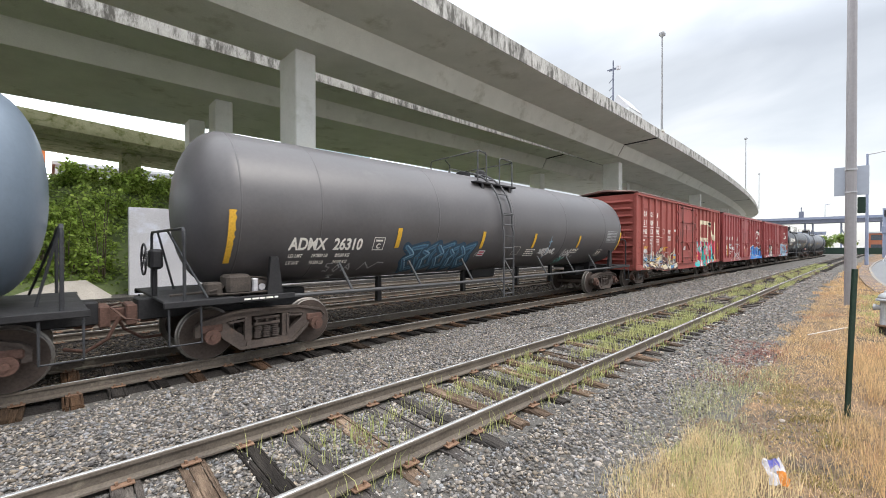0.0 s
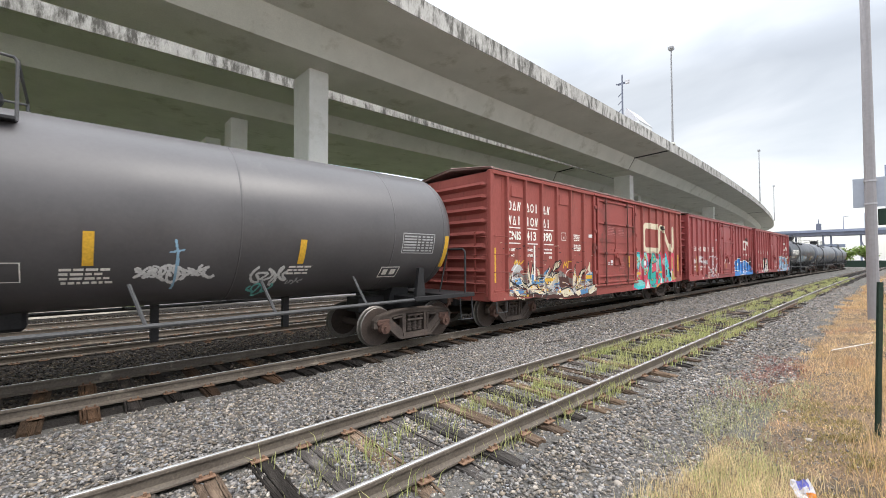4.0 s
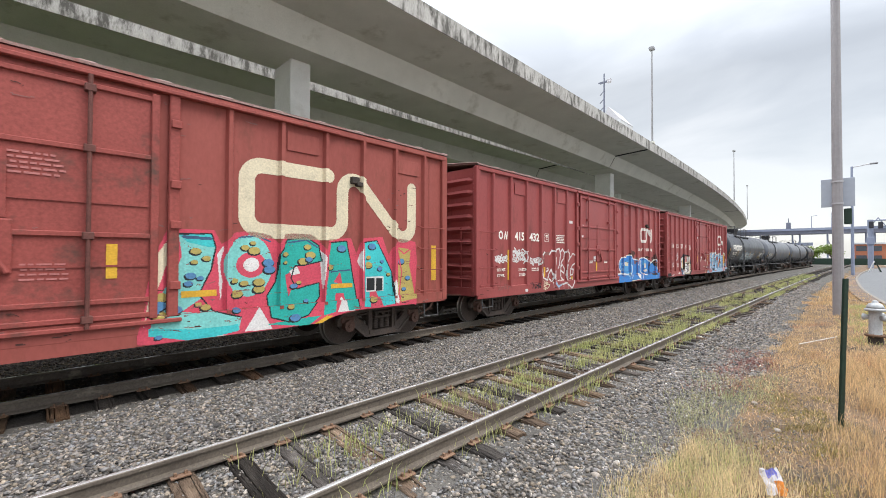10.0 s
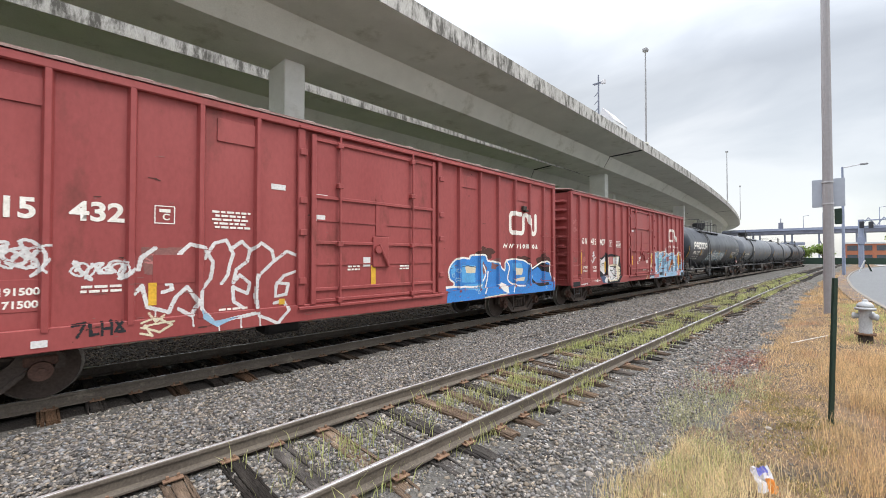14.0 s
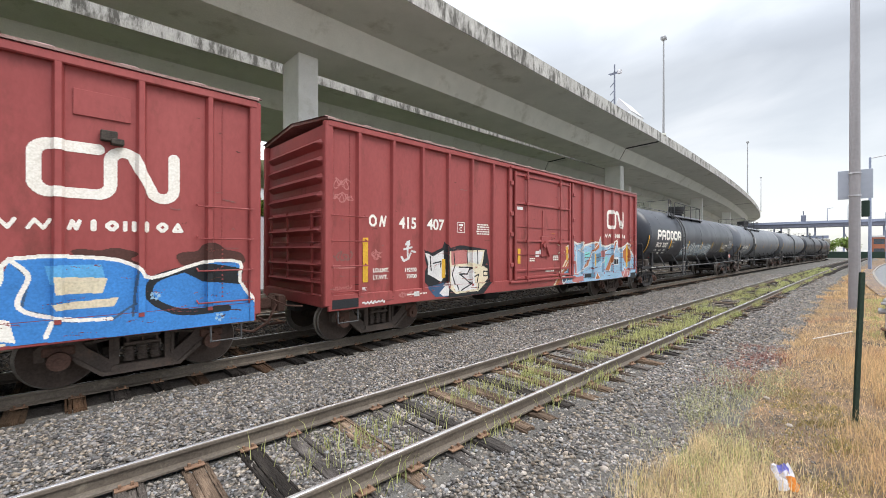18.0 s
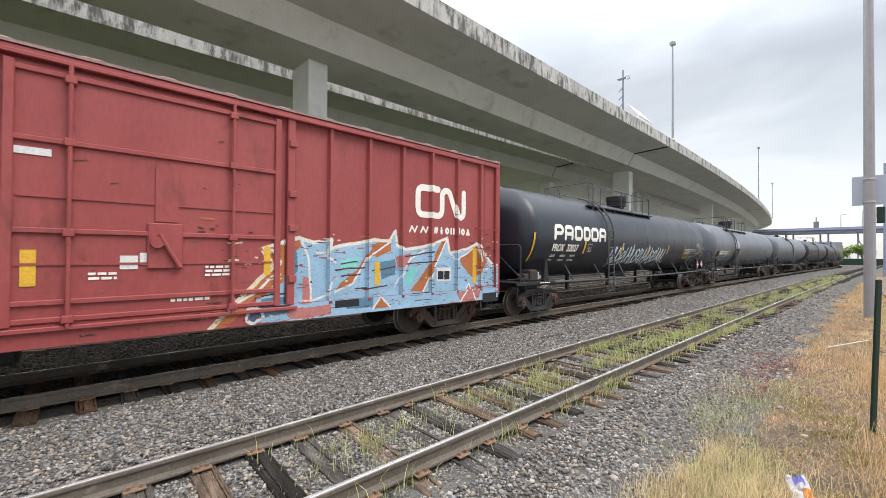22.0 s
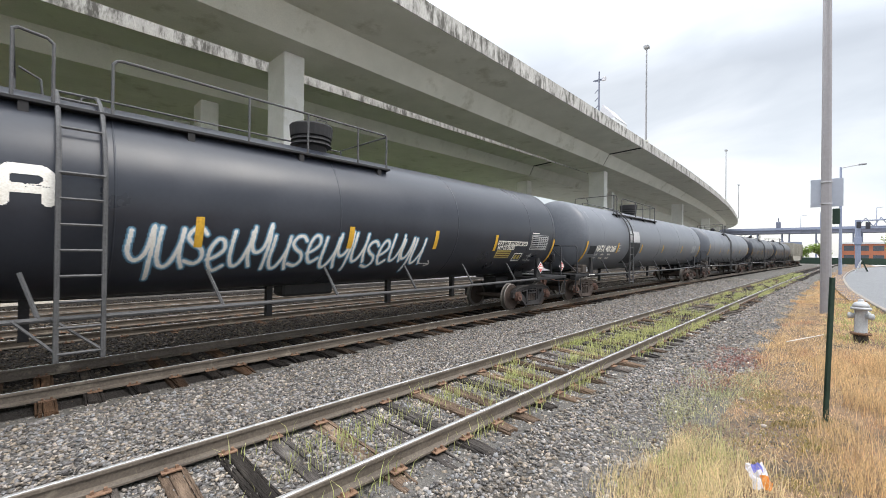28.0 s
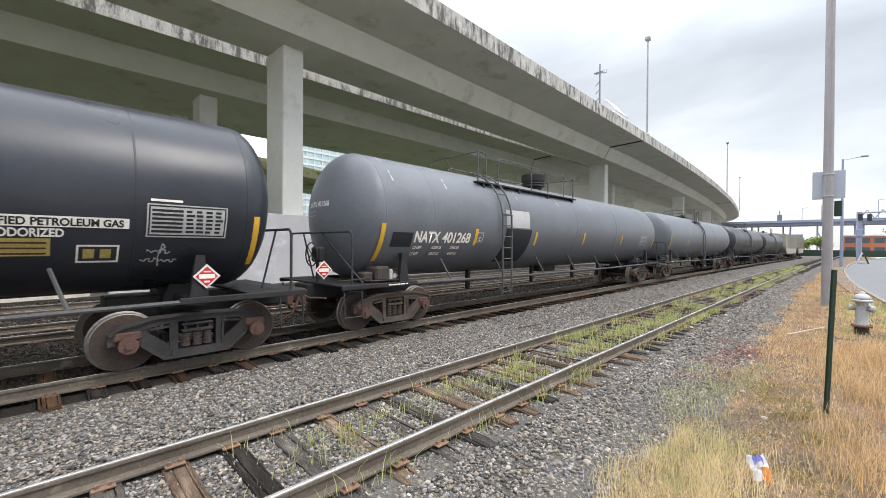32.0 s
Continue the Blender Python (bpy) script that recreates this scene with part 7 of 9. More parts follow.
    for pts in ([(1.92, 2.27), (2.37, 2.29), (2.43, 2.08), (2.36, 1.7), (2.2, 1.33), (2.41, 1.06), (2.81, 0.93)], [(3.45, 1.97), (3.61, 2.23), (3.97, 2.29), (4.22, 2.15), (4.29, 1.84), (3.97, 1.78), (3.74, 1.75), (3.68, 1.53), (3.8, 1.33), (3.98, 1.38), (4.24, 1.43), (4.25, 1.16), (3.99, 0.84), (3.63, 0.75), (3.3, 0.86), (3.25, 1.24), (3.4, 1.48), (3.45, 1.97)], [(4.49, 2.2), (4.84, 2.24), (5.13, 0.85)], [(5.22, 2.22), (5.59, 2.28), (6, 1.58), (6.06, 0.88)]):
        p.stroke(pts, 0.024, "black")
    for pts in ([(1.99, 2.23), (2.35, 2.21)],):
        p.stroke(pts, 0.05, "navy")
    for pts in ([(2.79, 2.25), (3.08, 2.28), (3.29, 2.19)], [(3.62, 2.18), (3.97, 2.24), (4.19, 2.11)], [(4.49, 1.63), (4.92, 1.65)]):
        p.stroke(pts, 0.03, "navy")
    for colour, dots in (("ochre", [(2.15, 2.01), (2.13, 1.84), (2.3, 1.9), (1.68, 1.07), (1.71, 1.32), (2.3, 1.13), (2.2, 1.18), (2.71, 1.53), (2.76, 1.31), (3.12, 1.37), (2.87, 1.48), (3.01, 2.16), (2.88, 2.08), (3.03, 2.03), (3.12, 1.49), (3.56, 1.97), (3.56, 1.82), (4, 2.11), (4.06, 1.96), (3.91, 1.84), (3.66, 1.02), (3.83, 1.45), (4.47, 1.72), (5.37, 1.75), (5.48, 1.02), (5.37, 1.91), (5.91, 1.54)]), ("denim", [(2.09, 1.63), (2.22, 1.59), (2.06, 1.51), (1.89, 1.12), (1.68, 1.2), (1.61, 1.11), (1.67, 0.75), (2.74, 1.05), (3.27, 1.82), (3.29, 1.7), (3.74, 1.39), (3.98, 1.11), (4.03, 1.88), (4.73, 2.09), (5.47, 2.15), (5.68, 1.67), (5.73, 1.83), (6.47, 1.44), (3.74, 0.82), (6.27, 1.82), (6.36, 1.19)])):
        for k, (q, z) in enumerate(dots):
            r = 0.062 + 0.022 * math.sin(5 * k)
            p.set(np.hypot((p.xs - q + 0.012) / 1.5, p.zs - z + 0.016) < r * 0.95, "black")
            p.set(np.hypot((p.xs - q) / 1.5, p.zs - z) < r * 0.8, colour)
    for pts in ([(6.14, 2.13), (6.29, 1.57), (6.19, 0.9)], [(6.14, 2.13), (6.35, 1.99), (6.57, 2.12)]):
        p.stroke(pts, 0.035, "pink")
    p.wear(0.04)
    p.put(c, f, "turquoise bubble graffiti with pink outlines and coloured dots")
    bars("plate_rim", c, [(5.3, 5.77, 1.18, 1.5)], f, "chalk", "white plate border")
    for q in ((5.33, 5.53, 1.21, 1.47), (5.57, 5.74, 1.19, 1.46)):
        bars("plate", c, [q], lambda x, z: f(x, z) - 0.003, "black", "black data plate")
    weathering(c, 61, 240)


def second_boxcar():
    f = on_box
    c = boxcar(37.67, 50.0, "dark red boxcar with white lettering, tags and a blue graffiti piece", 1)
    glyphs(c, -6.63, 2.44, 0.25, "oz", f, 0.20, 0.05, "white painted letter shapes")
    words(c, "415", -5.82, 2.44, 0.35, f, "white painted car number", stretch=0.98)
    words(c, "432", -5.00, 2.44, 0.35, f, "white painted car number", stretch=1.08)
    words(c, "LD.LMT.", -6.71, 1.5, 0.115, f)
    words(c, "LT.WT.", -6.71, 1.33, 0.115, f)
    words(c, "191500", -5.64, 1.48, 0.125, f)
    words(c, "71500", -5.59, 1.32, 0.125, f)
    frame_mark(c, (-4.09, -3.83, 2.44, 2.71), f)
    words(c, "C", -3.99, 2.5, 0.13, f)
    bars("lettering", c, [(-4.03, -3.89, 2.61, 2.66)], f)
    fine_print(c, -3.33, 2.66, 0.60, 5, f, 14)
    fine_print(c, -4.93, 1.53, 0.5, 2, f, 15)
    fine_print(c, -0.85, 1.73, 0.3, 2, f, 19)
    fine_print(c, 0.51, 1.72, 0.3, 2, f, 20)
    fine_print(c, -3.22, 1.07, 0.5, 1, f, 21)
    for r in [(-2.38, -2.12, 3.15, 3.25), (-1.57, -1.3, 3.09, 3.15), (-1.6, -1.35, 2.64, 2.75), (-0.46, -0.28, 1.74, 1.94), (-0.18, -0.04, 1.9, 2.01), (-5.34, -5.19, 0.82, 0.91)]:
        bars("sticker", c, [r], f, "chalk", "small white sticker")
    company_band(c, 4.93, 2.62, 1.62, 0.75, "white")
    glyphs(c, 4.62, 2.20, 0.15, "zz", f, 0.24, 0.045, "white painted letter shapes")
    glyphs(c, 5.30, 2.20, 0.15, "ziouioa", f, 0.15, 0.05, "white painted letter shapes")
    stripes(c, [(-6.21, -6.08, 1.23, 2.13), (-4.15, -4.05, 1.24, 1.57), (-0.26, -0.14, 1.31, 1.76), (-2.23, -2.12, 1.09, 1.19)], f)
    p = Paint(-7.0, -1.75, 0.70, 2.35, 23, 0.01, 0.3)
    p.scrawl(-6.81, 1.7, 0.61, 0.33, 4, 0.04, "chalk")
    p.scrawl(-6.81, 1.74, 0.61, 0.25, 6, 0.028, "chalk")
    p.scrawl(-5.93, 1.67, 0.70, 0.58, 5, 0.04, "chalk")
    p.scrawl(-5.93, 1.71, 0.70, 0.44, 7, 0.028, "chalk")
    p.scrawl(-4.97, 1.61, 0.59, 0.33, 3, 0.04, "chalk")
    p.scrawl(-4.97, 1.65, 0.59, 0.25, 5, 0.028, "chalk")
    p.scrawl(-6.71, 0.94, 0.6, 0.17, 5, 0.018, "haze")
    for pts in ([(-4.96, 1.06), (-4.84, 1.08), (-4.9, 0.91)], [(-4.79, 1.06), (-4.77, 0.9), (-4.7, 0.91)], [(-4.66, 1.06), (-4.66, 0.89)], [(-4.66, 0.97), (-4.57, 0.97)], [(-4.56, 1.06), (-4.56, 0.89)], [(-4.5, 1.04), (-4.42, 0.91), (-4.52, 0.92), (-4.44, 1.04)]):
        p.stroke(pts, 0.035, "black")
    p.fill([(-4.23, 2.08), (-3.7, 2.1), (-3.67, 1.66), (-4.21, 1.69)], "haze")
    for pts in ([(-4.19, 1.99), (-3.72, 1.93)], [(-4.19, 1.87), (-3.72, 1.79)], [(-4.17, 1.93), (-3.94, 1.75), (-3.72, 1.87)]):
        p.stroke(pts, 0.022, "rose")
    for pts in ([(-3.77, 1.99), (-3.61, 2.15), (-3.41, 2.1), (-3.3, 1.86), (-3.35, 1.6), (-3.48, 1.41), (-3.47, 1.15), (-3.27, 0.89), (-2.89, 0.94), (-2.64, 0.99)], [(-3.41, 1.93), (-3.28, 2.17), (-3.1, 2.21), (-3, 2), (-3.09, 1.65), (-3.18, 1.51)], [(-3.04, 2.06), (-2.85, 2.2), (-2.72, 2.07), (-2.78, 1.86), (-2.95, 1.72), (-3.01, 1.51), (-2.9, 1.63), (-2.74, 1.5), (-2.78, 1.32), (-3.01, 1.44), (-2.98, 1.2), (-2.82, 1.07)], [(-2.73, 2.03), (-2.55, 2.19), (-2.35, 2.07), (-2.31, 1.89), (-2.6, 1.62)]):
        p.stroke(pts, 0.055, "chalk")
    for pts in ([(-2.35, 1.85), (-2.09, 2.05), (-1.84, 1.96), (-1.87, 1.69), (-2.15, 1.62), (-2.28, 1.47), (-2.29, 1.25), (-2.09, 1.27), (-2.07, 1.46), (-2.27, 1.5)], [(-2.31, 1.13), (-2.14, 1.16), (-2.06, 1), (-2.26, 0.78), (-2.59, 0.94)], [(-4.31, 1.41), (-4.23, 1.52), (-4.16, 1.22), (-3.89, 1.12), (-3.8, 1.36), (-3.67, 1.49), (-3.51, 1.25), (-3.59, 1.05), (-3.76, 1.17)], [(-3.94, 1.55), (-3.9, 1.62), (-3.87, 1.47), (-3.98, 1.43)], [(-4.28, 1.76), (-4.23, 1.93), (-4.07, 2.08)], [(-2.63, 1.64), (-2.66, 1.28), (-2.59, 0.97)]):
        p.stroke(pts, 0.055, "chalk")
    for pts in ([(-3.22, 0.91), (-3.21, 0.73)], [(-2.89, 0.94), (-2.87, 0.74)], [(-2.58, 0.94), (-2.57, 0.66)], [(-3.59, 1.05), (-3.58, 0.88)], [(-4.06, 1.15), (-4.06, 1.03)]):
        p.stroke(pts, 0.022, "chalk")
    for pts in ([(-4.22, 1), (-4.06, 1.06), (-3.86, 0.95), (-4.01, 0.85), (-4.22, 0.93), (-4.06, 0.97), (-3.84, 1)], [(-4.24, 0.85), (-4.1, 0.8), (-4.18, 0.96)], [(-4.14, 1.13), (-4.06, 1), (-3.95, 1.08)]):
        p.stroke(pts, 0.03, "cream")
    p.fill([(-3.47, 1.15), (-3.27, 0.93), (-2.89, 0.95), (-3.24, 0.83), (-3.44, 0.98)], "pale")
    p.wear(0.14)
    p.put(c, f, "white spray tags and hollow outlined letters")
    p = Paint(1.2, 7.75, 0.72, 2.35, 24, 0.01, 0.1)
    for cx, cz, rx, rz in ((3.77, 2.06, 0.42, 0.16), (4.25, 1.58, 0.3, 0.3), (5.7, 1.83, 0.35, 0.14), (7, 1.81, 0.45, 0.2)):
        p.blob(cx, cz, rx, rz, "grime" if rx > 0.32 else "haze", None, 0.05, 4)
    rim = [(2.08, 0.74), (2.14, 1.16), (2.39, 1.16), (2.43, 1.26), (2.28, 1.35), (2.23, 1.53), (2.28, 1.69), (2.45, 1.83), (2.7, 1.92), (3.05, 1.89), (3.13, 1.98), (3.76, 1.99), (3.88, 1.82), (4.33, 1.77), (4.71, 1.53), (4.8, 1.84), (5.68, 1.83), (6.05, 1.7), (6.21, 1.54), (6.87, 1.75), (7.41, 1.74), (7.41, 1.43), (7.74, 0.92), (7.65, 0.69), (4.75, 0.8), (3.67, 0.77)]
    p.fill(rim, "blue")
    for pts in ([(2.66, 1.71), (3.3, 1.72), (3.31, 1.23), (2.69, 1.25)], [(3.47, 1.86), (3.67, 1.89), (3.67, 1.03), (3.51, 1.01)], [(5.1, 1.74), (5.65, 1.75), (5.7, 1.52), (5.15, 1.5)], [(2.3, 1.66), (2.45, 1.78), (2.5, 1.58), (2.35, 1.42)], [(2.87, 1.19), (3.54, 1.19), (3.54, 1.03), (2.9, 1.04)]):
        p.fill(pts, "glow")
    for pts in ([(3.65, 1.82), (3.85, 1.6), (3.68, 1.42), (3.61, 1.61)], [(4.06, 1.78), (4.33, 1.7), (4.25, 1.56), (4.04, 1.59)]):
        p.fill(pts, "haze")
    for pts in ([(2.86, 1.7), (3.34, 1.68), (3.31, 1.49), (2.93, 1.5)], [(5.18, 1.6), (5.72, 1.56), (5.66, 1.36), (5.2, 1.37)], [(5.16, 1.25), (5.83, 1.29), (5.78, 1.17), (5.2, 1.17)]):
        p.fill(pts, "cream")
    p.stroke(smooth_line([(7.41, 1.59), (6.87, 1.68), (6.28, 1.54), (6.19, 1.26), (6.55, 1.02), (7.2, 1.01)]), 0.10, "black")
    p.fill([(6.55, 1.64), (7.35, 1.67), (7.41, 1.38), (6.87, 1.45)], "black")
    for pts in ([(3.35, 1.65), (2.98, 1.7), (2.73, 1.66), (2.67, 1.49), (2.71, 1.28)], [(4.8, 1.82), (4.97, 1.59), (4.89, 1.22), (5.32, 1.02), (5.76, 1), (6.02, 1.19)], [(6.05, 1.68), (5.98, 1.03)], [(3.88, 1.5), (3.77, 1.18), (3.69, 0.93)]):
        p.stroke(pts, 0.028, "navy")
    for pts in ([(2.14, 1.14), (2.45, 1.14), (2.87, 1.13), (3.36, 1.11), (3.62, 1.23), (3.78, 1.47), (3.68, 1.7)], [(3.89, 1.51), (3.81, 1.18), (3.69, 0.91)], [(4.8, 1.82), (4.96, 1.61), (4.87, 1.24), (5.28, 1.05), (5.74, 1.01)], [(5.16, 1.02), (5.11, 0.85)]):
        p.stroke(smooth_line(pts), 0.05, "white")
    p.fill([(4.29, 1.12), (4.48, 1.19), (4.8, 1.09), (4.85, 0.82), (4.58, 0.91)], "white")
    for pts in ([(3.67, 0.78), (4.75, 0.82)], [(2.61, 0.75), (3.16, 0.73)]):
        p.stroke(pts, 0.035, "cream")
    for k, (cx, cz) in enumerate(((2.42, 1.45), (2.58, 1.57), (2.54, 1.33), (3.47, 1.13), (3.4, 0.96), (6.25, 1.28), (7.08, 0.88), (3.28, 1.06))):
        for a in range(5):
            p.blob(cx + 0.045 * math.cos(a * 1.257 + k), cz + 0.045 * math.sin(a * 1.257 + k), 0.022, 0.022, "pale", None, 0.02, 3)
    p.stroke(smooth_line(rim[1:-3], 3), 0.05, "white")
    p.wear(0.03)
    p.put(c, f, "bright blue graffiti letters outlined in white")
    weathering(c, 62, 90)


def third_boxcar():
    f = on_box
    c = boxcar(54.35, 66.6, "red boxcar with white lettering and graffiti in white, blue and orange", 2)
    glyphs(c, -6.69, 2.44, 0.25, "oz", f, 0.20, 0.05, "white painted letter shapes")
    words(c, "415", -5.89, 2.44, 0.35, f, "white painted car number", stretch=0.96)
    words(c, "407", -5.05, 2.44, 0.35, f, "white painted car number", stretch=1.05)
    words(c, "LD.LMT.", -6.59, 1.47, 0.12, f)
    words(c, "LT.WT.", -6.59, 1.32, 0.12, f)
    words(c, "192300", -5.74, 1.45, 0.12, f)
    words(c, "70700", -5.68, 1.3, 0.12, f)
    frame_mark(c, (-4.03, -3.75, 2.39, 2.66), f)
    words(c, "C", -3.94, 2.44, 0.13, f)
    bars("lettering", c, [(-3.97, -3.81, 2.56, 2.61)], f)
    fine_print(c, -3.3, 2.61, 0.55, 5, f, 17)
    fine_print(c, -0.86, 1.65, 0.3, 2, f, 18)
    fine_print(c, 0.47, 1.72, 0.38, 3, f, 22)
    fine_print(c, -5.78, 0.92, 0.7, 1, f, 23, 0.03)
    fine_print(c, 0.02, 1.23, 0.55, 1, f, 24, 0.045)
    for r in [(-1.58, -1.22, 3.15, 3.24), (-0.53, -0.33, 1.72, 1.91), (-0.31, -0.17, 1.78, 1.95), (-6.85, -6.75, 1.09, 1.17), (-5.51, -5.35, 0.88, 0.99)]:
        bars("sticker", c, [r], f, "chalk", "small white sticker")
    company_band(c, 4.74, 2.80, 1.66, 0.78, "white")
    glyphs(c, 4.55, 2.44, 0.17, "zz", f, 0.26, 0.05, "white painted letter shapes")
    glyphs(c, 5.30, 2.44, 0.17, "ziouioa", f, 0.145, 0.055, "white painted letter shapes")
    stripes(c, [(-6.84, -6.71, 1.27, 2.2), (-4.57, -4.45, 1.25, 1.72), (-1.48, -1.34, 1.53, 1.98), (1.38, 1.49, 1.59, 2.06), (3.65, 3.78, 1.3, 1.79), (6.67, 6.82, 1.2, 2.16)], f)
    for q in [(-7.57, -6.98, 0.79, 0.97), (2.71, 3.24, 0.91, 1.05), (4.67, 5.21, 0.9, 1.07), (6.99, 7.64, 0.69, 0.93)]:
        bars("patch", c, [q], f, "black", "dark overpainted patch")
    bars("plate_rim", c, [(5.4, 5.87, 1.31, 1.63)], f, "chalk", "white plate border")
    for q in [(5.44, 5.63, 1.35, 1.55), (5.65, 5.83, 1.34, 1.55)]:
        bars("plate", c, [q], lambda x, z: f(x, z) - 0.003, "black", "black data plate")
    p = Paint(-7.55, -2.2, 0.74, 3.75, 25, 0.01, 0.25)
    p.fill([(-5.22, 1.95), (-4.89, 1.87), (-4.55, 2.01), (-4.48, 2.17), (-4.33, 1.98), (-3.95, 2.06), (-2.84, 1.97), (-2.74, 1.56), (-2.71, 1.05), (-3.06, 0.76), (-4.13, 0.73), (-4.75, 0.84), (-5.12, 1.16), (-5.17, 1.38), (-5.04, 1.54)], "black")
    p.fill([(-5.1, 1.05), (-4.5, 1.14), (-4.4, 0.8), (-4.84, 0.81)], "navy")
    for pts in ([(-5.12, 1.87), (-4.85, 1.79), (-4.51, 1.94), (-4.43, 1.35), (-4.6, 1.17), (-5.04, 1.36), (-5, 1.62)], [(-4.71, 0.89), (-4.5, 1.09), (-4.37, 1.17), (-4.39, 0.82), (-4.58, 0.82)]):
        p.fill(pts, "chalk")
    p.fill([(-4.36, 1.91), (-2.93, 1.95), (-3.04, 1.52), (-2.81, 1.44), (-2.81, 1.16), (-3.29, 0.85), (-4.13, 0.83), (-4.35, 0.99)], "cream")
    p.fill([(-4.25, 1.93), (-3.66, 1.93), (-3.6, 1.59), (-4.21, 1.56)], "rose")
    for pts in ([(-4.32, 1.52), (-3.64, 1.51), (-3.32, 1.29), (-3.37, 0.9), (-4.13, 0.88), (-4.3, 1.16)], [(-3.64, 1.87), (-2.98, 1.91), (-3.12, 1.57), (-3.6, 1.61)]):
        p.fill(pts, "chalk")
    for pts in ([(-3.64, 1.92), (-3.62, 1.57)], [(-4.14, 1.87), (-4.09, 1.55), (-4.21, 1.33), (-4.03, 0.92)], [(-3.94, 1.5), (-3.53, 1.47), (-3.64, 1.3), (-3.94, 1.32), (-3.53, 1.06), (-3.93, 0.91)], [(-3.37, 1.58), (-3.44, 1.2), (-3.2, 1.28), (-3.29, 0.9)], [(-3.23, 1.92), (-3.21, 1.58)], [(-4.95, 1.79), (-4.91, 1.45)], [(-4.85, 1.62), (-4.59, 1.66), (-4.61, 1.53)], [(-2.98, 1.37), (-2.8, 1.36), (-2.81, 1.24), (-2.98, 1.25), (-2.98, 1.37)]):
        p.stroke(pts, 0.035, "black")
    for pts in ([(-5.65, 2.07), (-5.63, 1.78)], [(-5.82, 1.8), (-5.75, 1.7), (-5.61, 1.75), (-5.52, 1.91), (-5.41, 1.89)], [(-5.74, 1.97), (-5.53, 2)]):
        p.stroke(pts, 0.05, "chalk")
    p.blob(-5.64, 2.1, 0.07, 0.07, "chalk", None, 0.04, 3)
    p.scrawl(-7.48, 3.14, 0.31, 0.27, 4, 0.022, "rose")
    p.scrawl(-7.51, 2.88, 0.43, 0.24, 6, 0.022, "rose")
    p.scrawl(-7.48, 1.69, 0.40, 0.25, 3, 0.03, "haze")
    p.scrawl(-7.51, 1.15, 0.42, 0.08, 6, 0.02, "rose")
    p.scrawl(-6.88, 0.81, 0.56, 0.07, 6, 0.03, "chalk")
    p.scrawl(-5.94, 0.88, 0.38, 0.13, 5, 0.025, "rose")
    p.scrawl(-6.58, 1.7, 0.20, 0.26, 4, 0.022, "rose")
    p.stroke([(-7.58, 1.62), (-7.03, 1.6)], 0.06, "rose")
    p.wear(0.16)
    p.put(c, f, "white block graffiti with thick black shading")
    p = Paint(0.4, 7.75, 0.74, 2.5, 26, 0.01, 0.3)
    p.fill([(1.27, 1.14), (1.27, 1.49), (1.46, 1.66), (1.35, 2.02), (1.56, 2.09), (2.03, 2.25), (2.31, 2.16), (2.63, 2.23), (2.59, 2.04), (3.03, 2.13), (3.66, 2.26), (4.02, 2.23), (4.19, 2.45), (4.23, 2.14), (4.41, 2.03), (5.33, 2.21), (5.75, 2.35), (5.84, 1.98), (6.45, 2.1), (6.83, 2.25), (7.36, 1.77), (7.6, 1.6), (7.82, 1.87), (7.83, 0.81), (6.77, 0.7), (4.18, 0.72), (1.98, 0.75), (1.28, 0.78)], "pale")
    for pts in ([(0.56, 0.74), (0.94, 1.16), (1.28, 1.51), (1.46, 1.66), (1.3, 1.24), (0.99, 0.93), (0.78, 0.76)], [(1.56, 2.06), (2.03, 2.23), (2.06, 2.11), (1.83, 1.88), (1.71, 1.43), (1.3, 1.16), (1.27, 1.32), (1.37, 1.45), (1.47, 1.88)], [(2.87, 1.37), (3.21, 1.62), (3.57, 2.15), (4.17, 2.35), (3.82, 1.97), (3.44, 1.88), (3.14, 1.36), (2.75, 1.2)], [(4.62, 1.12), (5.02, 1.57), (5.59, 2.28), (5.75, 2.28), (5.34, 1.66), (4.97, 1.09)], [(6.15, 1.87), (6.84, 2.2), (7.25, 1.75), (6.76, 1.29), (6.3, 1.65)], [(3.58, 0.83), (3.77, 1.05), (4, 0.83)]):
        p.fill(pts, "orange")
    for pts in ([(6.16, 0.75), (6.55, 1.18), (6.71, 0.76)], [(3.57, 2.06), (4.06, 2.21), (4.07, 2.02), (3.67, 1.88)]):
        p.fill(pts, "orange")
    for pts in ([(2.09, 1.52), (2.23, 1.53), (2.25, 1.05), (2.11, 1.05)], [(1.71, 0.99), (2.63, 0.98), (2.64, 0.8), (1.84, 0.79)], [(4.17, 1.88), (4.61, 1.97), (4.56, 1.68), (4.23, 1.64)], [(6.02, 0.99), (6.96, 1.16), (6.86, 0.82), (6.19, 0.75)]):
        p.fill(pts, "rose")
    for pts in ([(1.36, 1.17), (1.83, 1.2), (1.82, 0.9), (1.37, 0.85)], [(2.87, 1.04), (3.58, 1.07), (3.58, 0.87), (2.96, 0.86)], [(1.76, 1.81), (1.96, 2.03), (2, 1.65), (1.83, 1.43)], [(3.77, 1.79), (4.17, 1.83), (4.18, 1.5), (3.82, 1.42)]):
        p.fill(pts, "steel")
    for pts in ([(2.86, 1.84), (3.3, 1.88), (3.21, 1.66), (2.87, 1.54)], [(4.39, 1.59), (4.84, 1.67), (4.62, 1.28), (4.39, 1.25)]):
        p.fill(pts, "mint")
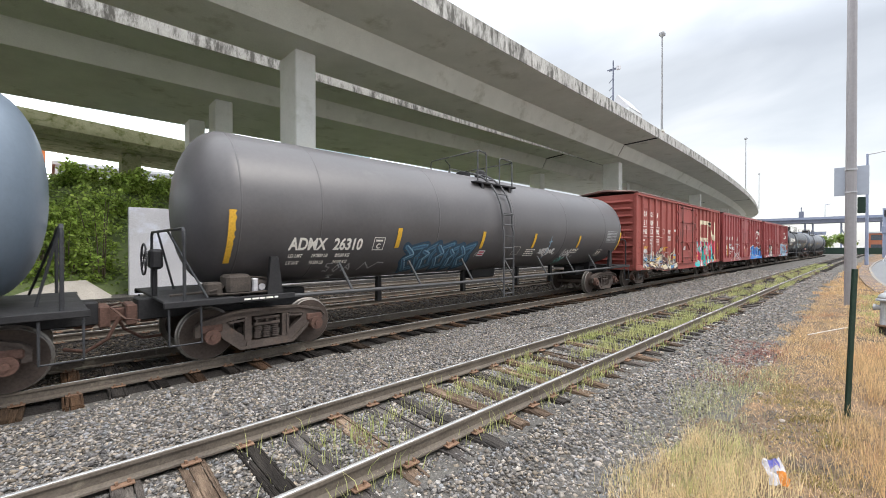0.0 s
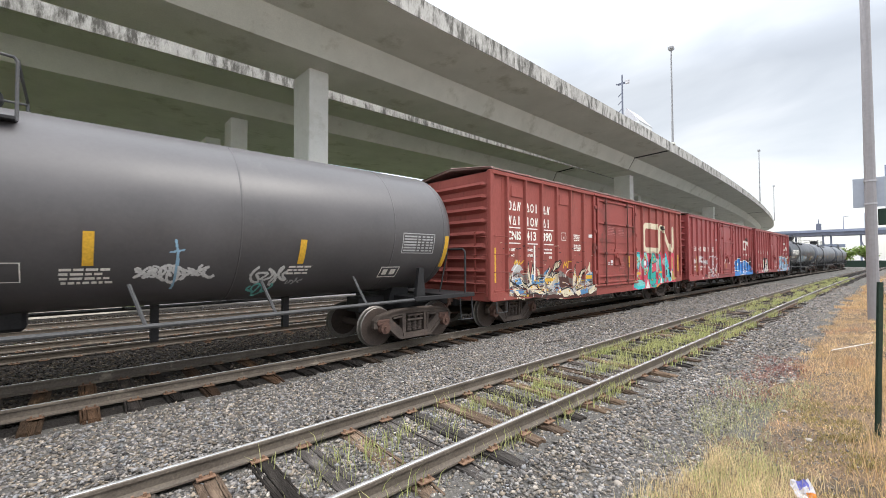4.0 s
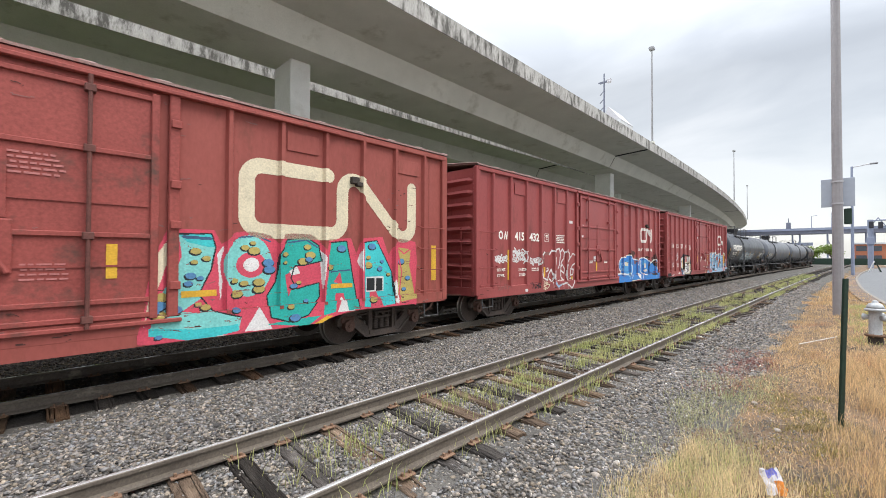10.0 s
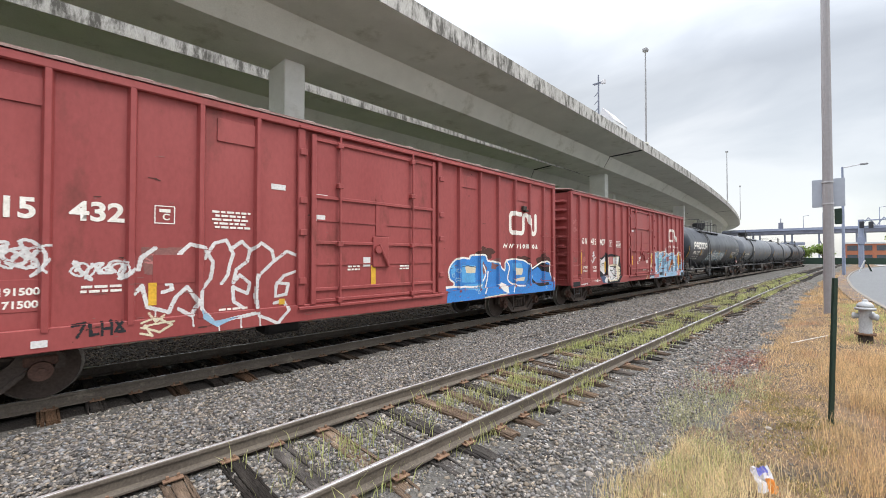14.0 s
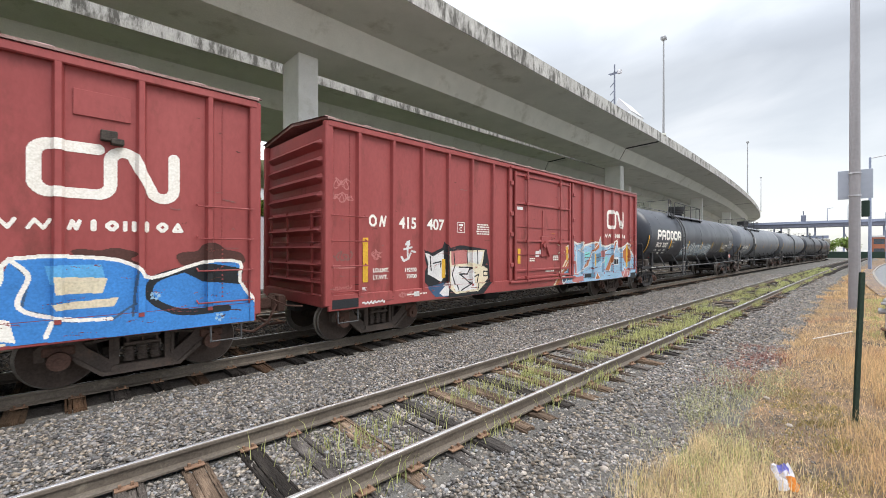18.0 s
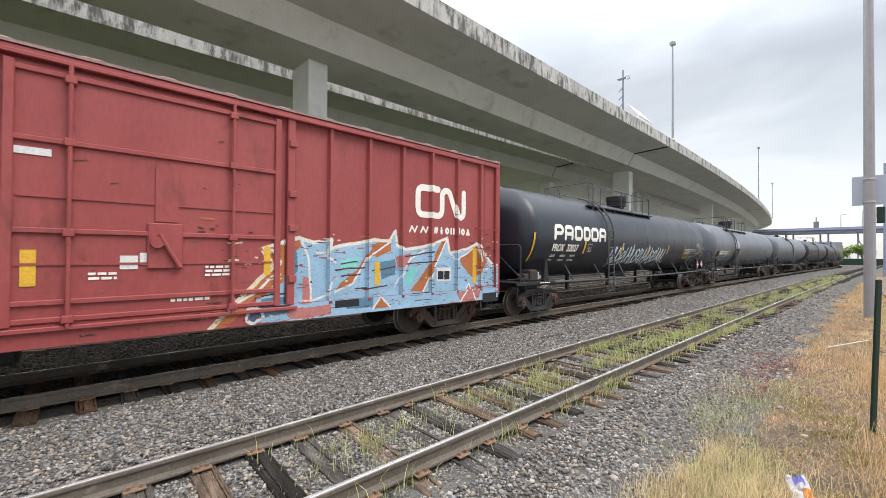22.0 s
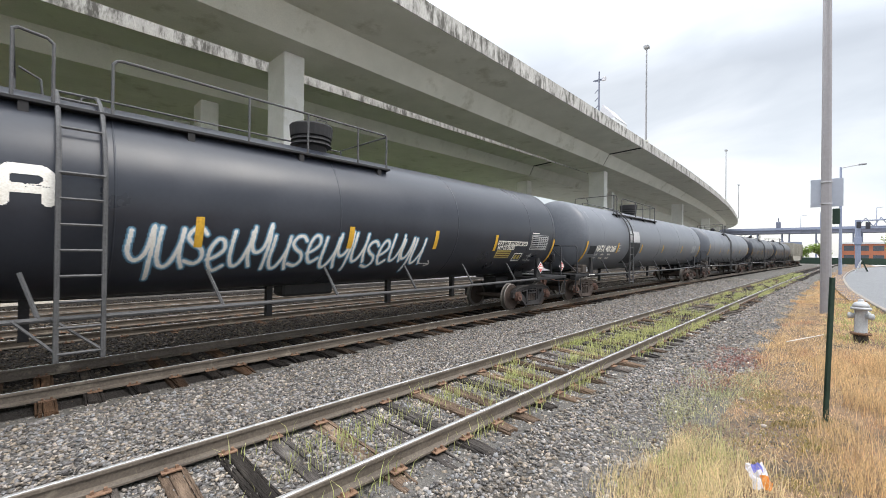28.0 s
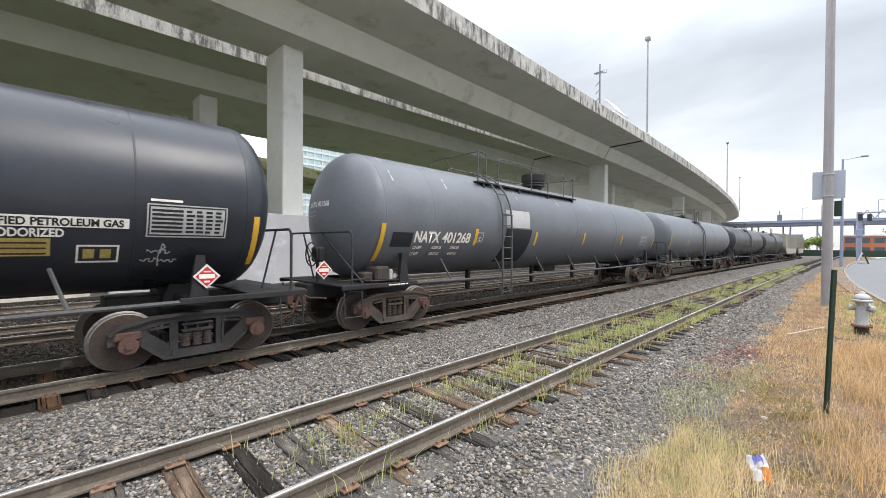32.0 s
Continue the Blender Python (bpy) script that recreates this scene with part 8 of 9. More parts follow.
    for pts in ([(0.56, 0.76), (0.89, 1.07), (1.27, 1.46), (1.54, 1.72), (1.35, 2.02)], [(1.35, 2.02), (1.56, 2.09), (2.03, 2.25), (2.31, 2.16), (2.63, 2.23), (2.59, 2.04), (3.03, 2.13), (3.66, 2.26), (4.02, 2.23), (4.19, 2.45), (4.23, 2.14), (4.41, 2.03), (5.33, 2.21), (5.75, 2.35), (5.84, 1.98), (6.45, 2.1), (6.83, 2.25), (7.36, 1.77), (7.6, 1.6), (7.82, 1.87)]):
        p.stroke(pts, 0.07, "cream")
    for pts in ([(1.35, 2.02), (1.56, 2.09), (2.03, 2.25), (2.31, 2.16), (2.63, 2.23), (2.59, 2.04), (3.03, 2.13), (3.66, 2.26), (4.02, 2.23), (4.19, 2.45), (4.23, 2.14), (4.41, 2.03), (5.33, 2.21), (5.75, 2.35), (5.84, 1.98), (6.45, 2.1), (6.83, 2.25), (7.36, 1.77), (7.6, 1.6), (7.82, 1.87)], [(1.5, 2.03), (1.67, 1.81), (1.55, 1.57), (1.28, 1.3), (0.84, 1.06)], [(2.08, 2.19), (2.19, 1.88), (2.27, 1.09), (2.57, 1.16), (2.64, 1.39)], [(2.62, 2.21), (2.54, 1.88), (2.75, 1.78)], [(2.75, 1.2), (3.14, 1.36), (3.44, 1.88), (4.06, 2.21)], [(4.18, 1.26), (4.61, 1.86), (5.08, 2.08)]):
        p.stroke(pts, 0.04, "chalk")
    for pts in ([(4.97, 1.06), (5.34, 1.66), (5.75, 2.31)], [(5.84, 1.98), (6.04, 1.81), (6.45, 1.99), (6.85, 2.22), (7.05, 1.51), (7.78, 1.74)], [(3.58, 0.83), (3.77, 1.07), (4, 0.83)], [(6.13, 0.73), (6.55, 1.21), (6.74, 0.73)]):
        p.stroke(pts, 0.04, "chalk")
    for pts in ([(2.74, 1.63), (3.39, 1.68)], [(2.87, 1.5), (3.3, 1.54)], [(3.58, 1.61), (4.17, 1.67)], [(4.39, 1.88), (5.33, 2.03)], [(4.5, 1.73), (5.21, 1.79)], [(2.87, 1.75), (3.21, 1.79)], [(3.21, 1.25), (3.97, 1.27)], [(1.33, 1.03), (1.84, 1.04)], [(1.36, 1.22), (1.8, 1.25)]):
        p.stroke(pts, 0.03, "grime")
    p.blob(1.23, 0.91, 0.10, 0.10, "navy", "chalk", 0.05, 3)
    p.wear(0.24, 9)
    p.chips(190, 1.2, ["grime", "haze", "cream", "orange"])
    p.put(c, f, "flaking pale blue and rust orange graffiti")
    weathering(c, 63, 170)


def build_boxcars():
    first_boxcar()
    second_boxcar()
    third_boxcar()


# ---- tank cars ----


def bent(name, pts, r, mat, parent, label=""):
    b = bmesh.new()
    pipe(b, pts, r, 7)
    return part(name, b, mat, parent, label)


HEAD, HEAD_N = 0.72, 2.1          # depth and squareness of the dished ends


def head_words(car, s, y, z, size, L, r, zc):
    """Lettering on the leading dished end."""
    me = text_mesh(s, size)
    for v in me.vertices:
        py, pz = y - v.co.x, z + v.co.y
        q = min(0.98, math.hypot(py, pz - zc) / r)
        v.co = (-L + HEAD * (1 - (1 - q ** HEAD_N) ** (1 / HEAD_N)) - 0.012, py, pz)
    me.materials.clear()
    me.materials.append(PAINT["chalk"])
    return piece("lettering", me, car, None, "white lettering on the tank end")


def tank_car(u0, u1, label, marks, spin=True, gallery="tall", r=1.52, zc=2.70, over=1.35, stripe=True, paint="tank_black"):
    car = thing("tank_car", car_pose(u0, u1, 0), label, "tank car", "train cars")
    uc, half = (u0 + u1) / 2, (u1 - u0) / 2
    ROLLING.append((car, lambda tm, a=u0, c=u1: car_pose(a, c, tm), 1.0))
    L = half + over
    prof = []
    for i in range(15):
        a = math.pi / 2 * i / 14
        prof.append((max(0.02, r * math.sin(a) ** (2 / HEAD_N)), -L + HEAD * (1 - max(0.0, math.cos(a)) ** (2 / HEAD_N))))
    n = 8
    prof += [(r, -L + HEAD + (2 * L - 2 * HEAD) * i / n) for i in range(1, n)]
    prof += [(q, -h) for q, h in prof[14::-1]]
    b = bmesh.new()
    lathe(b, prof, 56, "X")
    for v in b.verts:
        v.co.z += zc
    part("tank", b, M[paint], car, "dusty steel barrel", True)
    for x in [-half + 0.9 + i * (2 * half - 1.8) / 4 for i in range(5)] + [-L + HEAD, L - HEAD]:
        b = bmesh.new()
        lathe(b, [(r - 0.02, x - 0.02), (r + 0.004, x - 0.012), (r + 0.004, x + 0.012), (r - 0.02, x + 0.02)], 56, "X")
        for v in b.verts:
            v.co.z += zc
        part("weld_seam", b, M[paint], car, "", True)
    # saddles and stub sills
    for g in (1, -1):
        m = pose(0, 0, 0, 0, 0, 0 if g == 1 else 180)
        b = bmesh.new()
        box(b, -L - 0.55, -half + 1.1, -0.28, 0.28, 0.72, 1.08, 0.02)
        plate_poly(b, [(-half - 0.25, 0.86), (-half - 0.20, 1.3), (-half - 0.05, 1.55), (-half + 0.15, 1.55), (-half + 0.35, 1.1), (-half + 0.4, 0.86)], -0.5, 0.5)
        for y in (-1.28, 1.28):
            plate_poly(b, [(-half - 0.10, 0.98), (-half - 0.03, 1.78), (-half + 0.10, 1.78), (-half + 0.20, 0.98)], y - 0.05, y + 0.05)
            box(b, -half - 0.12, -half + 0.22, min(y, y * 0.3), max(y, y * 0.3), 0.98, 1.10)
        if g == -1:
            bmesh.ops.transform(b, matrix=m, verts=b.verts[:])
        part("saddle", b, M["car_black"], car, "black bolster and saddle plates")
        b = bmesh.new()
        x0 = -L - 0.36
        box(b, x0, x0 + 1.0, -1.42, 1.42, 1.08, 1.12, 0.01, m)
        box(b, x0 - 0.02, -half + 0.35, -1.48, -1.40, 1.02, 1.12, 0.01, m)
        box(b, x0 - 0.02, -half + 0.35, 1.40, 1.48, 1.02, 1.12, 0.01, m)
        part("end_platform", b, M["car_black"], car, "black end platform with side sill")
        xh = x0 + 0.26
        rail = bent("handrail", [m @ Vector(p) for p in ((xh, -1.40, 1.1), (xh, -1.40, 2.12), (xh, -1.38, 2.20), (xh, -1.31, 2.25), (xh, 1.31, 2.25), (xh, 1.38, 2.20), (xh, 1.40, 2.12), (xh, 1.40, 1.1))], 0.026, M["pipe_black"], car, "bent dark pipe handrail across the car end")
        bent("brace", [m @ Vector(p) for p in ((xh, -0.15, 2.24), (xh + 0.35, -1.30, 1.12))], 0.02, M["pipe_black"], rail)
        bent("brace", [m @ Vector(p) for p in ((xh, 0.75, 2.24), (xh + 0.25, 0.70, 1.12))], 0.02, M["pipe_black"], rail)
        for y in (-1.40, 1.40):
            bent("step", [m @ Vector(p) for p in ((x0 + 0.05, y * 1.02, 1.0), (x0 + 0.05, y * 1.05, 0.45), (x0 + 0.48, y * 1.05, 0.45), (x0 + 0.48, y * 1.02, 1.0))], 0.018, M["pipe_black"], car, "pipe sill step")
    # brake gear on the leading platform
    b = bmesh.new()
    box(b, -L - 0.40, -L - 0.22, -0.52, -0.18, 1.58, 1.92, 0.04)
    tube(b, (-L - 0.32, -0.35, 1.1), (-L - 0.32, -0.35, 1.6), 0.04, 8)
    gear = part("hand_brake", b, M["car_black"], car, "hand brake gearbox on a post")
    hub = Vector((-L - 0.47, -0.35, 1.75))
    ring = [hub + Vector((0, 0.26 * math.cos(2 * math.pi * i / 16), 0.26 * math.sin(2 * math.pi * i / 16))) for i in range(17)]
    b = bmesh.new()
    pipe(b, ring, 0.016, 6)
    part("brake_wheel", b, M["car_black"], gear)
    for i in range(4):
        b = bmesh.new()
        tube(b, hub, ring[i * 4 + 2], 0.011, 5)
        part("spoke", b, M["car_black"], gear)
    b = bmesh.new()
    box(b, -half - 0.75, -half - 0.35, -1.30, -0.85, 1.14, 1.48, 0.05)
    tube(b, (-half - 0.35, -1.1, 1.30), (-half - 0.05, -1.1, 1.30), 0.10, 12)
    box(b, -half - 1.05, -half - 0.8, -1.25, -0.95, 1.14, 1.36, 0.03)
    tube(b, (-half - 0.9, -1.28, 1.16), (-half + 0.1, -1.28, 1.16), 0.02, 6)
    part("brake_valve", b, M["steel_dark"], car, "dusty air brake valve body")
    b = bmesh.new()
    pipe(b, [(-L - 0.2, -0.9, 1.16), (-L + 0.3, -1.25, 1.22), (-half - 0.9, -1.25, 1.24), (-half - 0.7, -1.1, 1.3)], 0.02, 6)
    pipe(b, [(-half - 0.35, -1.05, 1.42), (-half - 0.1, -1.2, 1.40), (-half + 0.1, -1.3, 1.2)], 0.018, 6)
    part("brake_pipe", b, M["steel_dark"], car)
    b = bmesh.new()
    tube(b, (-half - 0.15, -1.22, 1.24), (-half - 0.15, -1.02, 1.24), 0.06, 10)
    box(b, -half - 0.32, -half - 0.22, -1.24, -1.0, 1.14, 1.40, 0.02)
    part("relay_valve", b, M["galv"], car, "pale grey valve casting")
    fine_print(car, -half - 0.55, 1.055, 0.62, 1, lambda x, z: -1.48, 90, 0.03)
    # running pipe along each side, held by angled struts
    for y in (-1.44, 1.44):
        b = bmesh.new()
        pipe(b, [(-half + 0.3, y, 1.06), (-half * 0.4, y, 1.02), (half * 0.4, y, 1.02), (half - 0.3, y, 1.06)], 0.035, 8)
        for k in range(7):
            x = -half + 1.6 + k * (2 * half - 3.2) / 6
            tube(b, (x, y, 1.03), (x - 0.18, y * 0.82, 1.62), 0.028, 6)
        part("side_rail", b, M["pipe_grey"], car, "grey running pipe with struts")
    for x in (-half * 0.55, -half * 0.1, half * 0.3, half * 0.62):
        b = bmesh.new()
        box(b, x - 0.06, x + 0.06, -0.06, 0.06, 0.55, 1.25)
        part("drain", b, M["car_black"], car)
    b = bmesh.new()
    box(b, -0.6, 0.6, -0.25, 0.25, 0.95, 1.3, 0.05)
    part("outlet", b, M["car_black"], car)
    # top works, ladder and gallery
    xl = marks.get("ladder", -0.5)
    top = zc + r
    stiles = []
    for dx in (-0.23, 0.23):
        q = bmesh.new()
        pts = [(xl + dx, -1.62, 0.50), (xl + dx, -1.62, 2.4)]
        for i in range(8):
            a = math.radians(185 - i * 12)
            pts.append((xl + dx, (r + 0.10) * math.cos(a), zc + (r + 0.10) * math.sin(a)))
        pipe(q, pts, 0.03, 6)
        stiles.append(q)
    ladder = part("ladder", stiles[0], M["pipe_grey"], car, "dark steel side ladder")
    part("stile", stiles[1], M["pipe_grey"], ladder)
    for dx, dz in ((-0.62, 1.32), (-0.28, 1.32)):
        q = bmesh.new()
        tube(q, (xl + dx, -1.46, 1.05), (xl - 0.23 if dx < -0.5 else xl + 0.2, -1.62, 0.62), 0.018, 6)
        part("brace", q, M["pipe_grey"], ladder)
    rungs = [(-1.62, 0.6 + k * 0.33) for k in range(8)] + [((r + 0.10) * math.cos(math.radians(185 - i * 12)), zc + (r + 0.10) * math.sin(math.radians(185 - i * 12))) for i in range(1, 8, 2)]
    for y, z in rungs:
        piece("rung", shared("rung", lambda b_: tube(b_, (-0.23, 0, 0), (0.23, 0, 0), 0.02, 6), [M["pipe_grey"]]), ladder, pose(xl, y, z))
    long_gallery = gallery == "long"
    g0, g1 = (xl - 0.85, xl + 5.45) if long_gallery else (xl - 0.9, xl + 1.0)
    xa, xb, xc, rz, wz = xl - 0.66, xl - 0.27, xl + 0.36, top + 0.5, top - 0.36
    for y in (-1.0, 1.0):
        b = bmesh.new()
        box(b, g0, g1, y - 0.16, y + 0.16, wz - 0.02, wz + 0.03, 0.008)
        walkway = part("walkway", b, M["car_black"], car, "black grating walkway on top of the tank")
        for k in range(4 if long_gallery else 2):
            x = g0 + 0.3 + k * (g1 - g0 - 0.6) / (3 if long_gallery else 1)
            b = bmesh.new()
            box(b, x - 0.05, x + 0.05, y - 0.14, y + 0.14, wz - 0.28, wz)
            part("bracket", b, M["car_black"], walkway)

    def rail_piece(pts, k=0.022):
        bent("gallery_rail", pts, k, M["pipe_grey"], car, "bent pipe gallery railing")
    rail_piece([(xa, -1.0, wz), (xa, -1.0, rz + 0.06), (xa + 0.05, -1.0, rz + 0.1), (xb - 0.06, -1.0, rz + 0.06), (xb, -1.0, rz), (xb, -1.0, wz)])
    rail_piece([(xa, -1.0, rz + 0.08), (xa, 0.95, rz + 0.06), (xa, 1.0, rz), (xa, 1.0, wz)], 0.02)
    rail_piece([(xa + 0.05, 0.4, rz + 0.02), (xa + 0.3, 0.45, rz - 0.1), (xa + 0.35, 0.45, wz + 0.2)], 0.018)
    rail_piece([(xc, -1.0, wz), (xc, -1.0, rz - 0.06), (xc + 0.04, -1.0, rz), (xc + 0.12, -1.0, rz + 0.02), (g1 - 0.03, -1.0, rz - 0.02), (g1, -1.0, rz - 0.08), (g1, -1.0, wz)])
    rail_piece([(g1, -1.0, rz - 0.05), (g1, 1.0, rz - 0.05), (g1, 1.0, wz)], 0.02)
    rail_piece([(xc - 0.2, 1.0, wz), (xc - 0.2, 1.0, rz - 0.12), (xc - 0.1, 1.0, rz - 0.06), (g1, 1.0, rz - 0.08)], 0.02)
    if long_gallery:
        for x in (xl + 2.3, xl + 3.45, xl + 4.65):
            rail_piece([(x, -1.0, wz - 0.1), (x, -1.0, rz)], 0.02)
    b = bmesh.new()
    if long_gallery:
        xm = xl + 4.05
        lathe(b, [(0.34, -0.12), (0.34, 0.10), (0.46, 0.12), (0.40, 0.20), (0.45, 0.22), (0.42, 0.29), (0.46, 0.31), (0.48, 0.55), (0.46, 0.58), (0.40, 0.54), (0.02, 0.52)], 26, "Z")
        for v in b.verts:
            v.co += Vector((xm, 0, top))
        bent("lid_handle", [(xm - 0.12, -0.44, top + 0.55), (xm - 0.12, -0.44, top + 0.63), (xm + 0.12, -0.44, top + 0.63), (xm + 0.12, -0.44, top + 0.55)], 0.014, M["pipe_grey"], car)
    else:
        xm = xl + 0.62
        lathe(b, [(0.16, -0.1), (0.16, 0.05), (0.19, 0.12), (0.17, 0.24), (0.10, 0.31), (0.01, 0.33)], 18, "Z")
        for v in b.verts:
            v.co += Vector((xm, 0, top))
        hatch = bmesh.new()
        tube(hatch, (xl - 0.1, 0.1, top - 0.05), (xl - 0.1, 0.1, top + 0.14), 0.22, 16)
        part("hatch", hatch, M["car_black"], car, "round black hatch lid")
    part("manway", b, M["car_black"], car, "round black valve housing")
    couplers(car, L + 0.35)
    for x in (-half, half):
        truck(car, x, spin, uc, "frame_black" if paint == "tank_black" else "frame_brown")
    fn = on_tank(r, zc, L)
    if stripe:
        for x, z0, z1 in marks.get("stripes", ((-half - 0.75, 1.9, 2.75), (-half * 0.6, 2.05, 2.5), (-0.2 * half, 2.05, 2.5), (0.12 * half, 2.05, 2.5), (0.5 * half, 2.05, 2.5), (half + 0.65, 1.9, 2.75))):
            bars("reflector", car, [(x, x + 0.12, z0 + (z1 - z0) * i / 8, z0 + (z1 - z0) * (i + 1) / 8) for i in range(8)], fn, "yellow", "yellow reflective strip")
    return car, fn, half, L


def data_table(car, x, z, w, h, fn, seed, mat="grey"):
    out = [(x, x + w, z, z + 0.02), (x, x + w, z + h - 0.02, z + h), (x, x + 0.02, z, z + h), (x + w - 0.02, x + w, z, z + h)]
    r = random.Random(seed)
    for k in range(6):
        zz = z + 0.05 + k * (h - 0.08) / 6
        out.append((x + 0.04, x + w * 0.42, zz, zz + 0.035))
        for j in range(4):
            q = x + w * (0.46 + 0.13 * j)
            out.append((q, q + w * r.uniform(0.07, 0.11), zz, zz + 0.035))
    bars("data_table", car, out, fn, mat, "white stencilled data table")


def diamond(car, x, z, y, mat, label):
    b = bmesh.new()
    for s, m in ((0.20, 0), (0.16, 1)):
        plate_poly(b, [(x - s, z), (x, z - s), (x + s, z), (x, z + s)], y - (0.008 if m else 0), y + 0.01)
    o = part("placard", b, [PAINT["chalk"], M[mat]], car, label)
    for k, p in enumerate(o.data.polygons):
        p.material_index = 1 if k >= 6 else 0
    for x0, x1, z0, z1 in ((-0.115, 0.115, -0.035, 0.035), (-0.05, 0.05, 0.065, 0.085), (-0.04, 0.04, -0.10, -0.07)):
        q = bmesh.new()
        box(q, x + x0, x + x1, y - 0.012, y - 0.006, z + z0, z + z1)
        part("placard_print", q, PAINT["white"], car, "white bar printed on the placard")


def build_tanks():
    M["placard_red"] = flat("placard_red", (0.50, 0.03, 0.035), 0.5)
    # the car that leaves at the start
    c, fn, half, L = tank_car(-16.0, -1.3, "blue-black tank car with a dusty sheen", {"ladder": 0.0}, paint="tank_blue")
    # first full tank car
    c, fn, half, L = tank_car(2.94, 17.3, "matt black tank car with white numbers and small spray tags", {"ladder": -0.50, "stripes": ((-7.94, 1.67, 2.58), (-4.41, 1.93, 2.38), (-1.43, 1.90, 2.37), (1.16, 1.90, 2.37), (4.16, 1.90, 2.35), (7.8, 1.80, 2.55))}, r=1.48, zc=2.68, over=1.29, paint="tank_matte")
    words(c, "ADMX", -6.87, 1.90, 0.32, fn, "white painted car mark", stretch=0.80)
    words(c, "26310", -5.96, 1.90, 0.32, fn, "white painted car number", stretch=0.84)
    frame_mark(c, (-5.01, -4.72, 1.88, 2.16), fn)
    words(c, "C", -4.92, 1.92, 0.15, fn)
    bars("lettering", c, [(-4.96, -4.78, 2.07, 2.11)], fn)
    for z, w in ((1.75, ("LD LMT", "197800 LB", "89200 KG")), (1.61, ("LT WT", "75200 LB", "34100 KG"))):
        for x, t in zip((-6.84, -6.38, -5.86), w):
            words(c, t, x, z, 0.095, fn, stretch=0.86)
    frame_mark(c, (0.23, 0.58, 1.69, 1.95), fn, 0.012)
    fine_print(c, 0.90, 1.83, 0.6, 4, fn, 33)
    fine_print(c, 4.0, 1.83, 0.5, 3, fn, 34)
    bars("sticker", c, [(-1.37, -1.09, 1.68, 1.85)], fn, "chalk", "white and red notice")
    for k in range(2):
        bars("stencil", c, [(-1.34, -1.12, 1.71 + 0.07 * k, 1.745 + 0.07 * k)], lambda x, z: fn(x, z) - 0.003, "pink", "red printed line")
    data_table(c, 6.5, 2.12, 0.95, 0.46, fn, 1)
    frame_mark(c, (6.1, 6.6, 1.58, 1.82), fn, 0.02)
    bars("lettering", c, [(6.18, 6.3, 1.64, 1.76), (6.38, 6.52, 1.64, 1.76)], fn)
    p = Paint(-4.3, -1.3, 1.24, 2.2, 41, 0.012, 0.6)
    for k, w in enumerate((0.62, 0.44, 0.5, 0.36, 0.5)):
        x = (-4.05, -3.45, -3.0, -2.5, -2.15)[k]
        zig = [(x, 1.95 - 0.1 * (k % 2)), (x + 0.45 * w, 1.75), (x + 0.1 * w, 1.62), (x + 0.5 * w, 1.40), (x + w, 1.48), (x + 0.7 * w, 1.72), (x + w, 2.0), (x + 0.3 * w, 1.9)]
        p.stroke(zig, 0.22, "tint")
        p.stroke(zig, 0.10, "steel")
        p.stroke(zig, 0.03, "navy")
        p.stroke([(a + 0.02, z + 0.035) for a, z in zig[:4]], 0.022, "pale")
    p.stroke([(-1.5, 1.70), (-1.42, 1.78), (-1.48, 1.66), (-1.35, 1.74)], 0.02, "grey")
    p.wear(0.2, 9)
    p.put(c, fn, "faint blue spray paint tag")
    p = Paint(1.4, 4.6, 1.25, 2.4, 42, 0.012, 0.5)
    p.scrawl(1.72, 1.62, 1.0, 0.32, 6, 0.045, "chalk")
    p.scrawl(1.74, 1.70, 0.9, 0.22, 8, 0.03, "chalk")
    p.stroke([(2.22, 1.55), (2.26, 1.9), (2.24, 2.3)], 0.035, "pale")
    p.stroke([(2.16, 2.12), (2.34, 2.14)], 0.03, "pale")
    p.scrawl(3.40, 1.50, 0.62, 0.40, 4, 0.045, "chalk")
    p.scrawl(3.42, 1.30, 0.4, 0.30, 3, 0.035, "mint")
    p.scrawl(4.05, 1.48, 0.3, 0.14, 3, 0.022, "grey")
    p.put(c, fn, "white spray paint tags")
    p = Paint(-6.2, -4.5, 1.24, 1.7, 43, 0.012, 0.5)
    for x, line in ((-5.95, ((0.14, 0.17), (0.03, 0.17), (0.02, 0.1), (0.12, 0.08), (0.1, 0.0), (0, 0))), (-5.72, ((0.05, 0.15), (0, 0.05), (0.08, 0), (0.12, 0.1), (0.05, 0.15))), (-5.5, ((0, 0), (0.08, 0.16), (0.17, 0.0), (0.05, 0.08))), (-5.1, ((0, 0), (0.1, 0.16), (0.28, 0.0), (0.42, 0.14), (0.6, 0.15)))):
        p.stroke([(x + a, 1.44 + z) for a, z in line], 0.022, "grey")
    p.stroke([(-5.75, 1.36), (-5.60, 1.36), (-5.68, 1.28), (-5.58, 1.28)], 0.02, "grey")
    p.put(c, fn, "thin grey chalk scribble")
    # long black tank car with the big letters
    c, fn, half, L = tank_car(70.85, 86.95, "glossy black tank car with large white block letters and white scrawl", {"ladder": -3.92, "stripes": ((-8.92, 1.75, 2.65), (-5.77, 2.0, 2.46), (-2.58, 1.98, 2.46), (0.22, 2.0, 2.45), (2.74, 2.02, 2.48), (5.28, 2.0, 2.47), (8.78, 1.6, 2.44))}, True, "long")
